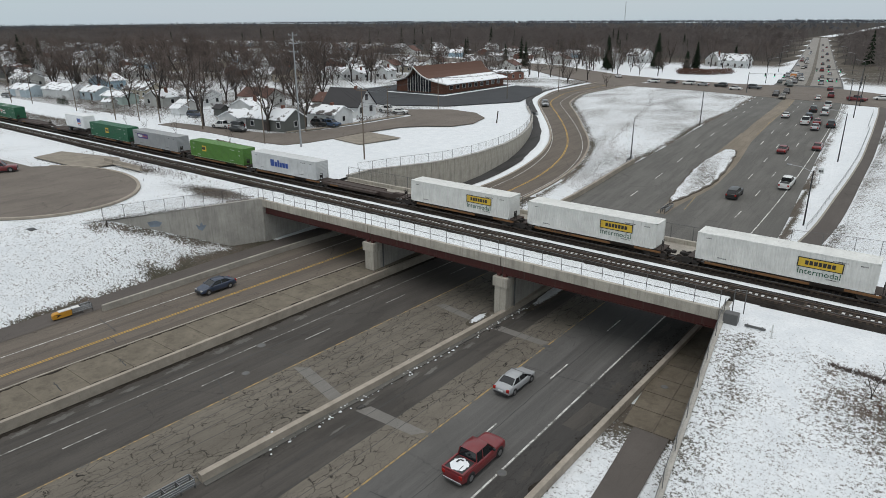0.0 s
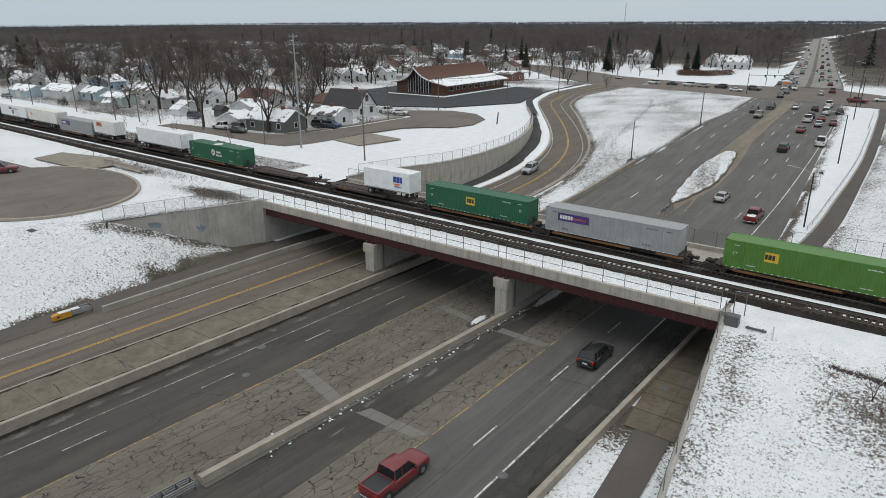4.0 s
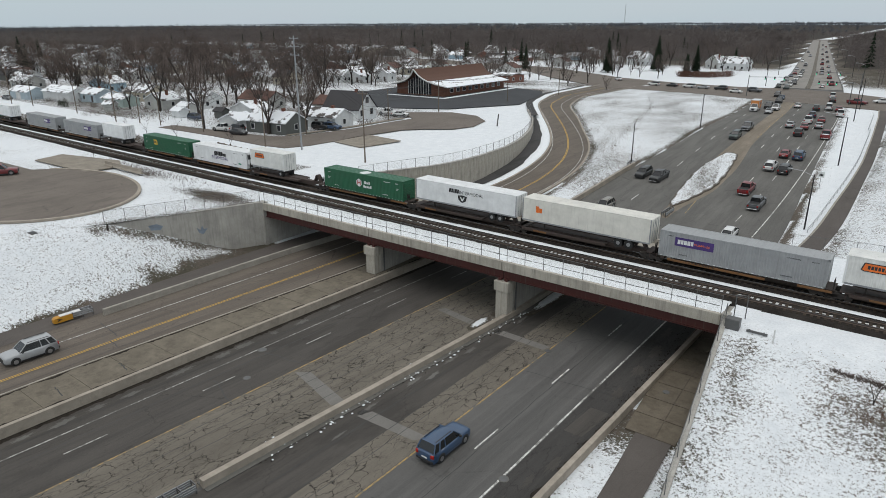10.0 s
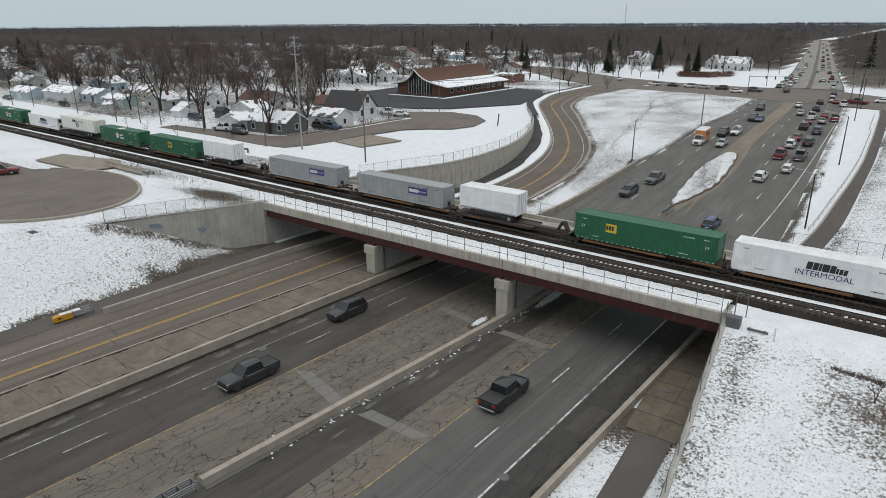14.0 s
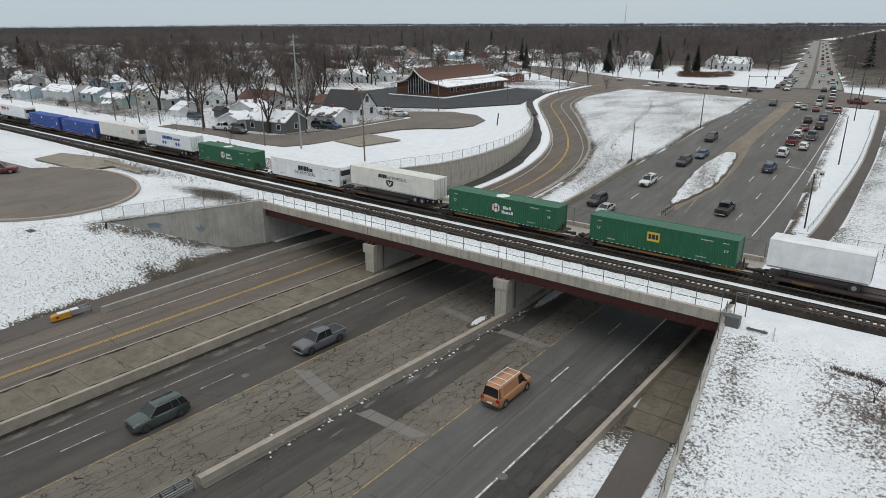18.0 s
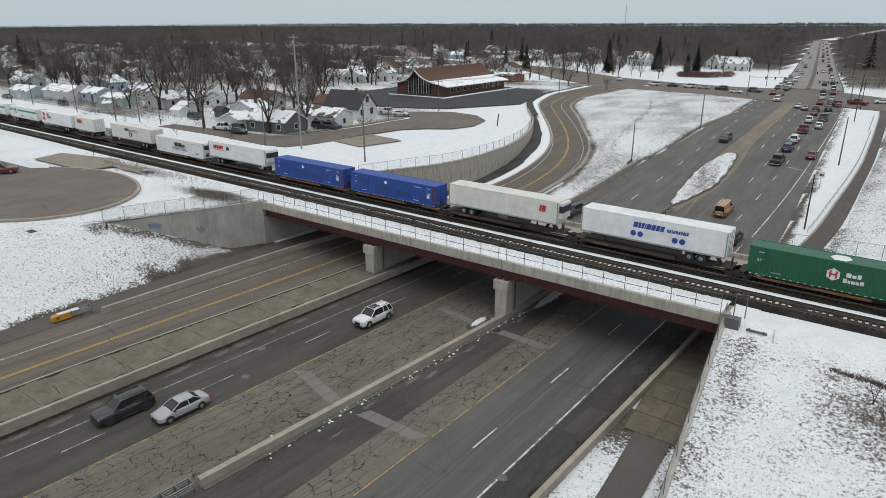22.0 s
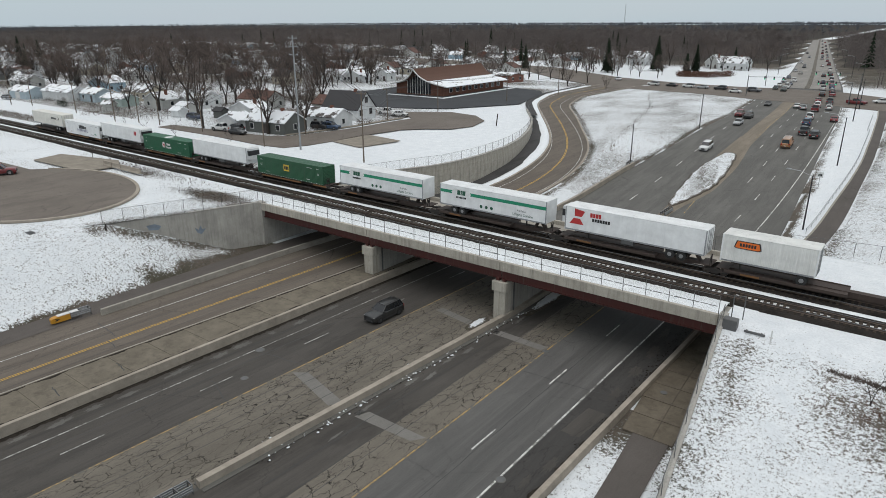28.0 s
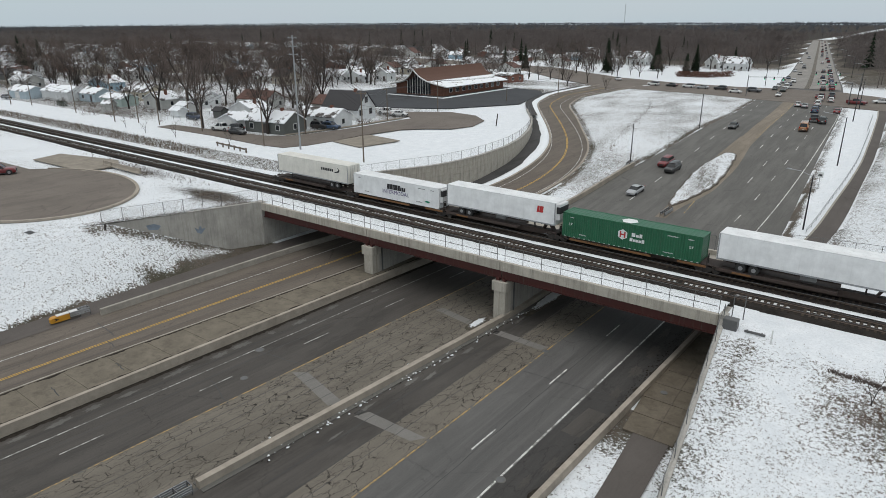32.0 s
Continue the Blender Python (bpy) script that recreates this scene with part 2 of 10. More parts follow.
def glow(name, col, strength):
    m, n, l, p = new_mat(name)
    p.inputs['Base Color'].default_value = (*col, 1)
    p.inputs['Emission Color'].default_value = (*col, 1)
    p.inputs['Emission Strength'].default_value = strength
    return m


M_GROUND = ground_material()
M_SNOW = snow_material()
M_ROAD = asphalt("road_asphalt", (0.108, 0.104, 0.099), cracks=0.35, crack_scale=0.22, streak=0.9, stretch=(1, 0.5, 1), turn=-1.4, sheen=0.35)
M_ROAD_UP = asphalt("worn_grey_asphalt", (0.128, 0.123, 0.114), cracks=0.4, crack_scale=0.25, streak=0.6, stretch=(1, 0.4, 1))
M_WET = asphalt("damp_path_asphalt", (0.058, 0.056, 0.055), cracks=0.0, streak=0.2, damp=0.5)
M_BLOTCH = asphalt("scoured_asphalt", (0.125, 0.120, 0.110), cracks=0.0, streak=0.3)
M_SHOULDER = asphalt("cracked_shoulder", (0.148, 0.131, 0.108), cracks=1.0, crack_scale=1.2, streak=0.5, stretch=(1, 0.48, 1), turn=-3.0)
M_RAMP = asphalt("worn_brown_pavement", (0.136, 0.115, 0.096), cracks=0.6, crack_scale=0.25, streak=0.6, turn=-3.0)
M_LOT = asphalt("dark_lot_asphalt", (0.050, 0.052, 0.056), cracks=0.0, streak=0.0)
M_STREET = asphalt("side_street_asphalt", (0.155, 0.133, 0.114), cracks=0.4, crack_scale=0.3, streak=0.1, damp=0.22)
M_DARK = asphalt("dark_lane_asphalt", (0.074, 0.067, 0.060), cracks=0.4, crack_scale=0.25, streak=0.9, damp=0.35, turn=-3.1, sheen=0.2)
M_EDGE = asphalt("dark_edge_asphalt", (0.056, 0.053, 0.050), cracks=0.4, crack_scale=0.8, streak=0.6, turn=-1.4)
M_SNOW_DIRTY = plain("dirty_snow", (0.56, 0.56, 0.55), 0.85, var=0.4, fine=5)
M_TAN = asphalt("tan_worn_pavement", (0.21, 0.178, 0.140), cracks=0.3, streak=0.7)
M_CONC_PALE = concrete("pale_concrete", (0.43, 0.40, 0.345), 0.85, True)
M_PATH = asphalt("path_asphalt", (0.098, 0.086, 0.078), cracks=0.2, streak=0.2)
M_PATCH = asphalt("pale_patch", (0.172, 0.163, 0.150), cracks=0.2, streak=0.3)
M_TAR = plain("tar_seal", (0.02, 0.02, 0.02), 0.5)
M_CONC = concrete("concrete", (0.34, 0.315, 0.275), 0.5)
M_CONC_WALL = concrete("wall_concrete", (0.385, 0.368, 0.335), 0.6, True)
M_CONC_WARM = concrete("warm_concrete", (0.34, 0.30, 0.25), 0.5)
M_SLAB = concrete("walk_slab", (0.165, 0.143, 0.112), 0.8)
M_SLAB_DK = concrete("damp_walk_slab", (0.140, 0.118, 0.090), 0.8)
M_DIRT = plain("gutter_dirt", (0.035, 0.03, 0.025), 0.95, var=0.5, fine=6, coarse=1.5)
M_GRAVEL = concrete("gravel_pad", (0.26, 0.23, 0.19), 0.4)
M_STEEL_RED = painted("oxide_red_girder", (0.070, 0.016, 0.013), amount=0.7, rough=0.6)
M_BALLAST = plain("ballast", (0.032, 0.028, 0.025), 0.95, var=0.7, fine=9.0, coarse=0.4, bmp=0.9)
M_TIE = plain("tie_timber", (0.060, 0.048, 0.038), 0.9, var=0.4, spread=0.6)
M_RAIL = plain("rail_steel", (0.10, 0.075, 0.060), 0.5, 0.4)
M_RAILTOP = plain("rail_head", (0.35, 0.35, 0.36), 0.25, 1.0, bmp=0)
M_GALV = plain("galvanised_steel", (0.34, 0.35, 0.36), 0.45, 0.7)
M_GALV_DK = plain("weathered_steel_post", (0.13, 0.13, 0.13), 0.55, 0.4)
M_LINE_W = road_paint("white_road_paint", (0.60, 0.60, 0.57), 0.45)
M_LINE_WW = road_paint("worn_white_paint", (0.40, 0.40, 0.37), 0.50)
M_LINE_Y = road_paint("yellow_road_paint", (0.54, 0.33, 0.055), 0.39)
M_LINE_YW = road_paint("worn_yellow_paint", (0.36, 0.245, 0.09), 0.485)
M_BLACK = plain("black_paint", (0.015, 0.015, 0.016), 0.5)
M_RUBBER = plain("tyre_rubber", (0.022, 0.022, 0.022), 0.85)
M_RIM = plain("alloy_rim", (0.35, 0.35, 0.36), 0.35, 0.8, bmp=0)
M_RIM_DK = plain("dark_alloy_rim", (0.07, 0.07, 0.075), 0.4, 0.7, bmp=0)
M_POLE = plain("pole_timber", (0.17, 0.14, 0.115), 0.9, var=0.35)
M_BARK = plain("bark", (0.060, 0.051, 0.046), 0.95, var=0.4, spread=0.5)
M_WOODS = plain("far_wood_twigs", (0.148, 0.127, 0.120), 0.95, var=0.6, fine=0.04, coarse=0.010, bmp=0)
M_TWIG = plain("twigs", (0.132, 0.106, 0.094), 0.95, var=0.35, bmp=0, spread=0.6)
# Grey-blue instead of twig brown: distance haze is put into the base colour.
M_WOODS_HAZE = plain("distant_wood_twigs", (0.105, 0.113, 0.128), 0.95, var=0.4, fine=0.02, coarse=0.004, bmp=0)
M_FIR = plain("fir_needles", (0.018, 0.026, 0.016), 0.9, var=0.4, bmp=0, spread=0.4)
M_WEED = plain("dry_weeds", (0.17, 0.135, 0.10), 0.95, var=0.4, bmp=0, spread=0.4)
M_GLASS = glass_material("vehicle_glass", (0.012, 0.014, 0.016))
M_WINDOW = glass_material("window_glass", (0.025, 0.028, 0.032))
M_LAMP_W = glass_material("headlight_lens", (0.30, 0.30, 0.29), 0.2)
M_LAMP_R = glass_material("tail_light_lens", (0.35, 0.015, 0.012), 0.25)
M_SIG_G = glow("signal_green", (0.05, 0.8, 0.4), 2.0)
M_HEDGE = plain("brown_hedge_leaves", (0.135, 0.075, 0.055), 0.95, var=0.4, bmp=0)

# ---- building helpers ----
class Bag:
    """Collects vertices and faces of one mesh."""

    def __init__(self):
        self.v, self.f = [], []

    def add(self, verts, faces):
        k = len(self.v)
        self.v += [tuple(p) for p in verts]
        self.f += [tuple(i + k for i in f) for f in faces]
        return self

    def box(self, x0, x1, y0, y1, z0, z1, c=0.0):
        """A box with chamfered top edges of width c."""
        if c <= 0:
            return self.add([(x0, y0, z0), (x1, y0, z0), (x1, y1, z0), (x0, y1, z0), (x0, y0, z1), (x1, y0, z1), (x1, y1, z1), (x0, y1, z1)],
                            [(3, 2, 1, 0), (4, 5, 6, 7), (0, 1, 5, 4), (1, 2, 6, 5), (2, 3, 7, 6), (3, 0, 4, 7)])
        return self.add([(x0, y0, z0), (x1, y0, z0), (x1, y1, z0), (x0, y1, z0),
                         (x0, y0, z1 - c), (x1, y0, z1 - c), (x1, y1, z1 - c), (x0, y1, z1 - c),
                         (x0 + c, y0 + c, z1), (x1 - c, y0 + c, z1), (x1 - c, y1 - c, z1), (x0 + c, y1 - c, z1)],
                        [(3, 2, 1, 0), (8, 9, 10, 11), (0, 1, 5, 4), (1, 2, 6, 5), (2, 3, 7, 6), (3, 0, 4, 7),
                         (4, 5, 9, 8), (5, 6, 10, 9), (6, 7, 11, 10), (7, 4, 8, 11)])

    def tube(self, a, b, r0, r1=None, n=6, caps=True):
        a, b = Vector(a), Vector(b)
        r1 = r0 if r1 is None else r1
        w = (b - a).normalized()
        u = w.orthogonal().normalized()
        v = w.cross(u)
        ring = [math.tau * i / n for i in range(n)]
        vs = [a + (u * math.cos(t) + v * math.sin(t)) * r0 for t in ring] + [b + (u * math.cos(t) + v * math.sin(t)) * r1 for t in ring]
        fs = [(i, (i + 1) % n, n + (i + 1) % n, n + i) for i in range(n)]
        if caps:
            fs += [tuple(range(n - 1, -1, -1)), tuple(range(n, 2 * n))]
        return self.add(vs, fs)

    def prism(self, poly, y0, y1):
        """A polygon in x, z drawn out along y."""
        n = len(poly)
        vs = [(x, y0, z) for x, z in poly] + [(x, y1, z) for x, z in poly]
        fs = [tuple(range(n)), tuple(range(2 * n - 1, n - 1, -1))] + [((i + 1) % n, i, n + i, n + (i + 1) % n) for i in range(n)]
        return self.add(vs, fs)

    def slab(self, poly, z0, z1):
        """A polygon in x, y (anticlockwise) drawn up from z0 to z1."""
        n = len(poly)
        vs = [(x, y, z0) for x, y in poly] + [(x, y, z1) for x, y in poly]
        fs = [tuple(range(n - 1, -1, -1)), tuple(range(n, 2 * n))] + [(i, (i + 1) % n, n + (i + 1) % n, n + i) for i in range(n)]
        return self.add(vs, fs)

    def mesh(self, name, smooth=False):
        me = bpy.data.meshes.new(name)
        me.from_pydata(self.v, [], self.f)
        if smooth:
            me.polygons.foreach_set("use_smooth", [True] * len(me.polygons))
        me.update()
        return me


def part(name, bag, material, parent=None, label="", at=None, smooth=False):
    """Links a bag or a mesh as ONE mesh object under a thing or a part."""
    me = bag.mesh(name, smooth) if isinstance(bag, Bag) else bag
    if material is not None and not me.materials:
        me.materials.append(material)
    ob = new(name, me)
    if parent is not None:
        ob.parent = parent
    if at is not None:
        ob.matrix_basis = at
    if label:
        ob["label"] = label
    return ob


def thing(name, label, category, group="", kind="", at=None):
    ob = new(name)
    ob.empty_display_size = 0.5
    if at is not None:
        ob.matrix_basis = at
    return tagged(ob, label, category, group, kind)


def solid(name, bag, material, label="", category="", group="", kind="", at=None, smooth=False):
    """A thing that is one mesh."""
    return tagged(part(name, bag, material, None, "", at, smooth), label, category, group, kind)


def smoothstep(a, b, x):
    u = min(1.0, max(0.0, (x - a) / (b - a)))
    return u * u * (3 - 2 * u)


def text_bag(words, size, extrude=0.0):
    """Flat letters of the built-in font as a mesh in x, z."""
    cu = bpy.data.curves.new("words", 'FONT')
    cu.body, cu.size, cu.align_x, cu.align_y = words, size, 'CENTER', 'CENTER'
    cu.resolution_u = 2
    ob = bpy.data.objects.new("words", cu)
    me = bpy.data.meshes.new_from_object(ob)
    b = Bag().add([(v.co.x, 0.0, v.co.y) for v in me.vertices], [tuple(p.vertices) for p in me.polygons])
    bpy.data.objects.remove(ob)
    bpy.data.curves.remove(cu)
    bpy.data.meshes.remove(me)
    return b

# ---- lie of the land ----
def table(rows, y):
    """Linear interpolation in rows of (y, value, ...)."""
    if y <= rows[0][0]:
        return rows[0][1:]
    for a, b in zip(rows, rows[1:]):
        if y <= b[0]:
            u = (y - a[0]) / (b[0] - a[0])
            return tuple(p + (q - p) * u for p, q in zip(a[1:], b[1:]))
    return rows[-1][1:]


def smooth_table(rows, step=4.0):
    """Resamples a table with a rounded course."""
    y0, y1 = rows[0][0], rows[-1][0]
    n = max(2, int((y1 - y0) / step))
    out = []
    for i in range(n + 1):
        y = y0 + (y1 - y0) * i / n
        acc = [table(rows, y + d) for d in (-6, -3, 0, 3, 6)]
        out.append((y, *[sum(c) / 5 for c in zip(*acc)]))
    return out


def road_z(y):
    """Height of the highway: an underpass that climbs out on both sides."""
    return -7.1 + 7.1 * smoothstep(8, 125, y) + 7.12 * (1 - smoothstep(-230, -75, y))


HIGHWAY = smooth_table([(-720, -89, -31), (-260, -66, -22), (-80, -57.2, -18.6), (-36, -54.9, -17.3), (-3, -53.0, -15.9), (12, -52.0, -15.4), (32, -49.3, -14.7), (45, -49.0, -15.2), (59, -48.8, -16.0),
                        (80, -47.0, -17.0), (112, -46.2, -18.6), (127, -45.8, -19.5), (168, -48.5, -22.6), (200, -51, -26), (242, -55, -31), (316, -63.0, -41.6), (768, -123, -103.5), (1050, -161, -142)], 4.0)
RAMP = smooth_table([(-720, -98, -89.5, 0.02), (-260, -77, -68, 0.02), (-120, -73, -62.6, -5.5), (-80, -72.6, -62.2, -6.35), (-50, -72.4, -61.6, -6.4), (-12, -72.2, -58.4, -6.4), (8, -70.2, -57.0, -6.2), (22, -67.2, -55.6, -5.5), (35, -65.2, -54.9, -4.7), (45, -65.6, -55.2, -3.95),
                     (53, -66.6, -56.4, -3.3), (62, -69.0, -58.9, -2.8), (73, -73.6, -63.3, -2.1), (87, -82.0, -71.9, -1.4), (101, -91.5, -80.0, -0.7), (123, -105.5, -94.0, -0.15), (150, -114, -102, 0.0), (196, -116, -100, 0.02)], 3.0)
WALK = smooth_table([(-260, -16, -12.4, 0.02), (-60, -13.6, -10.6, -6.9), (-36, -13.6, -11.0, -6.9), (-12, -15.6, -12.3, -6.9), (12, -15.2, -12.0, -6.8), (25, -12.6, -9.8, -6.1), (37, -10.8, -8.2, -5.1), (40, -10.6, -8.0, -4.8), (50, -10.2, -7.6, -3.8),
                     (58, -9.8, -7.6, -3.0), (66, -9.5, -7.6, -2.6), (85, -9.3, -7.6, -1.65), (100, -9.8, -8.0, -0.9), (110, -10.1, -8.3, -0.7), (150, -11.8, -9.8, 0.0), (166, -13, -11.0, 0.02)], 3.0)
WALL_LEFT = [(-33.5, -86.2), (-12.4, -77.0), (12, -77.0), (18, -74.2), (24, -71.6), (30, -70.6), (37, -70.3), (48, -71.3), (56, -73.2), (62, -75.2), (70, -78.3), (80, -83.0), (90, -88.6), (105, -98.6), (125, -109)]
WALL_RIGHT = [(-60, -7.2), (-45, -8.4), (-32, -9.8), (-12.3, -11.7), (12.5, -11.7)]
TRACK_SLOPE = -0.011


def track_y(x):
    return -1.3 + TRACK_SLOPE * x


def base_h(x, y):
    """Natural ground: nearly flat, a little lower along the railway."""
    return -0.15 - 0.3 * math.exp(-((y - track_y(x) + 3) / 9) ** 2) + 0.25 * noise.noise(Vector((x * 0.02, y * 0.02, 0.3)))


def ground_h(x, y):
    b = base_h(x, y)
    if y < -255 or y > 205:
        return b
    hl, hr = table(HIGHWAY, y)
    hz = road_z(y)
    rl, rr, rz = table(RAMP, y)
    wl, wr, wz = table(WALK, y)
    under = -12.0 <= y <= 12.5
    if -33.5 <= y <= 125 and x < table(WALL_LEFT, y)[0] - 1.3:
        return b
    if x < rl:
        if y < -12:
            toe, foot = rl - 3.5, table(WALL_LEFT, y)[0]
            rise = max(rz - 0.1, min(b, -0.28 - 0.436 * (y + 30.74))) - rz + 0.1
            return min(b, rz - 0.1 + rise * min(1.3, max(0.0, (toe - x) / (toe - foot))))
        if y > 118:
            return min(b, rz - 0.1 + 0.2 * (rl - x))
        return rz - 0.15
    if x <= rr:
        return rz - 0.15
    if x < hl:
        if y < 20:
            return hz - 0.5
        d1, d2 = x - rr, hl - x
        return min(b + 0.1, rz - 0.1 + 0.30 * d1, hz - 0.1 + 0.24 * d2)
    if x <= hr:
        return hz - 0.15
    if y <= 166:
        if y < 12.5 and x > table(WALL_RIGHT, y)[0] + 1.1:
            return b if y > -11 else min(b, max(-6.2, b - 0.235 * (-11 - y)))
        if x < wl:
            u = (x - hr) / max(0.1, wl - hr)
            return hz - 0.05 + (wz - hz - 0.05) * u
        if x <= wr:
            return wz - 0.12
        if y < 12.5:
            return wz - 0.12
        return min(b, wz - 0.1 + 0.28 * (x - wr))
    return min(b, hz - 0.05 + 0.3 * (x - hr))


def thin_snow(x, y, z):
    """How thin the snow lies: 0 full cover, about 0.4 mostly grass."""
    v = 0.155
    if -260 < y < 205:
        hl, hr = table(HIGHWAY, y)
        rl, rr, rz = table(RAMP, y)
        wl, wr, wz = table(WALK, y)
        if y < -11 and rl - 16 < x < rl:
            near = smoothstep(-46, -20, y)
            edge = rl - x + 1.5 * noise.noise(Vector((x * 0.35, y * 0.35, 6)))
            v = max(v, 0.215 + 0.15 * (1 - smoothstep(3.2, 4.2 + 2.2 * near, edge)) + 0.05 * near * (1 - smoothstep(6, 11, edge)))
            if y > -33 and x > table(WALL_LEFT, y)[0] - 0.3:
                v += 0.10 * (1 - smoothstep(0.4, 2.2, x - table(WALL_LEFT, y)[0] + 0.8 * noise.noise(Vector((x * 0.5, y * 0.5, 1)))))
        if y > 20 and rr < x < hl:
            d = min(x - rr, hl - x)
            v = max(v, 0.238 + 0.12 * (1 - smoothstep(0.3, 2.0, d)) + 0.02 * smoothstep(60, 120, y) + 0.06 * noise.noise(Vector((x * 0.14, y * 0.07, 5))))
        if y > 12 and hr < x < wl + 0.5:
            v = max(v, 0.18 + 0.24 * (1 - smoothstep(0.5, 2.4, x - hr + 0.9 * noise.noise(Vector((x * 0.4, y * 0.3, 2))))) * (1 - 0.5 * smoothstep(40, 90, y)))
        if y > 12 and x > wr:
            v = max(v, 0.235 + 0.06 * math.exp(-((x - wr) / 2) ** 2) + 0.05 * noise.noise(Vector((x * 0.2, y * 0.1, 9))))
        if y < -11 and x > -12:
            v = max(v, 0.222 + 0.05 * math.exp(-((x + 9.3) / 1.4) ** 2) + 0.09 * math.exp(-(((x - 3) / 5) ** 2 + ((y + 19) / 4) ** 2)) - 0.10 * smoothstep(-15, -11.5, y) + 0.05 * noise.noise(Vector((x * 0.3, y * 0.3, 4))))
        if y < -20 and wl - 6 < x < wr:
            v = max(v, 0.21 + 0.16 * smoothstep(-30, -23, y))
    v += 0.24 * math.exp(-(((x + 88) / 7) ** 2 + ((y + 13.2) / 2.6) ** 2))
    v += 0.18 * math.exp(-(((x + 112) / 9) ** 2 + ((y + 11) / 2.2) ** 2))
    if x < -90 and 4 < y - track_y(x) < 10:
        v += 0.14
    if x < -78 and -48 < y < 6:
        v = max(v, 0.205 + 0.06 * noise.noise(Vector((x * 0.12, y * 0.12, 3))))
    if x < -118 and y > 24:
        v = max(v, 0.29 + 0.14 * noise.noise(Vector((x * 0.05, y * 0.05, 8))))
    if y > 200:
        v = 0.16 + 0.05 * noise.noise(Vector((x * 0.01, y * 0.01, 2)))
        l, r = table(HIGHWAY, min(y, 1050))
        side = min(abs(x - l), abs(x - r)) if not l < x < r else 0
        v += 0.85 * smoothstep(330, 420, y) * smoothstep(2, 6, side)
        if x > r:
            v += 0.20 * smoothstep(225, 260, y)
    if x < -620:
        v = max(v, 0.95 * smoothstep(620, 760, -x))
    return v


def axis(fine0, fine1, step, far, grow=1.35):
    a = [fine0 + step * i for i in range(int((fine1 - fine0) / step) + 1)]
    lo, hi, d = [], [], step
    x0, x1 = a[0], a[-1]
    while x1 < far or x0 > -far:
        d *= grow
        d = min(d, 400)
        if x1 < far:
            x1 += d
            hi.append(x1)
        if x0 > -far:
            x0 -= d
            lo.append(x0)
    return lo[::-1] + a + hi


def build_ground():
    xs, ys = axis(-136, 26, 0.8, 4200), axis(-64, 206, 0.8, 4200)
    nx, ny = len(xs), len(ys)
    vs, bare = [], []
    for y in ys:
        for x in xs:
            z = ground_h(x, y)
            if y > 900:
                z += 10 * smoothstep(900, 3000, y)
            vs.append((x, y, z))
            bare.append(thin_snow(x, y, z))
    fs = [(j * nx + i, j * nx + i + 1, (j + 1) * nx + i + 1, (j + 1) * nx + i) for j in range(ny - 1) for i in range(nx - 1)]
    b = Bag()
    b.v, b.f = vs, fs
    me = b.mesh("ground", True)
    at = me.attributes.new("bare", 'FLOAT', 'POINT')
    at.data.foreach_set("value", bare)
    me.materials.append(M_GROUND)
    return tagged(new("ground", me), "patchy thin snow over brown winter grass", "ground", kind="structure")


ground = build_ground()


def ribbon(rows, lift=0.0, thick=0.0):
    """A sheet between two edges, rows of (xl, yl, xr, yr, z); with a thickness it gets sides."""
    b = Bag()
    n = len(rows)
    for xl, yl, xr, yr, z in rows:
        b.v += [(xl, yl, z + lift), (xr, yr, z + lift)]
    b.f += [(2 * i, 2 * i + 1, 2 * i + 3, 2 * i + 2) for i in range(n - 1)]
    if thick:
        k = len(b.v)
        for xl, yl, xr, yr, z in rows:
            b.v += [(xl, yl, z + lift - thick), (xr, yr, z + lift - thick)]
        for i in range(n - 1):
            b.f += [(2 * i + 2, k + 2 * i + 2, k + 2 * i, 2 * i), (2 * i + 1, k + 2 * i + 1, k + 2 * i + 3, 2 * i + 3)]
        b.f += [(0, k, k + 1, 1), (2 * n - 1, k + 2 * n - 1, k + 2 * n - 2, 2 * n - 2)]
    return b


def course(points, width, lift=0.0, thick=0.0):
    """A ribbon of constant width along a polyline of (x, y, z)."""
    rows = []
    for i, (x, y, z) in enumerate(points):
        a, c = points[max(0, i - 1)], points[min(len(points) - 1, i + 1)]
        d = Vector((c[0] - a[0], c[1] - a[1])).normalized()
        w = width / 2
        rows.append((x - d.y * w, y + d.x * w, x + d.y * w, y - d.x * w, z))
    return ribbon(rows, lift, thick)


def spaced(y0, y1, step):
    n = max(1, int(round((y1 - y0) / step)))
    return [y0 + (y1 - y0) * i / n for i in range(n + 1)]


def shift_x(y):
    """Lateral course of the highway's lines."""
    if y < 40:
        return 0.024 * y
    u = min(y, 210) - 40
    s = 0.96 + 0.024 * u - 0.159 * u * u / 340
    return s - (0.135 * (y - 210) if y > 210 else 0)


def shift_b(y):
    """Lateral course of the oncoming carriageway's lines."""
    return 0.055 * y if y < 20 else 1.1 + 0.02 * (y - 20)


M_FAR = asphalt("pale_far_pavement", (0.25, 0.235, 0.215), cracks=0.0, streak=0.4)
# the highway, its shoulders and markings
hw_rows = [(*(lambda e: (e[0], y, e[1], y))(table(HIGHWAY, y)), road_z(y)) for y in [r[0] for r in HIGHWAY]]
highway = tagged(part("road_highway", ribbon(hw_rows), M_ROAD), "grey worn asphalt highway dipping under the railway bridge", "road", kind="structure")


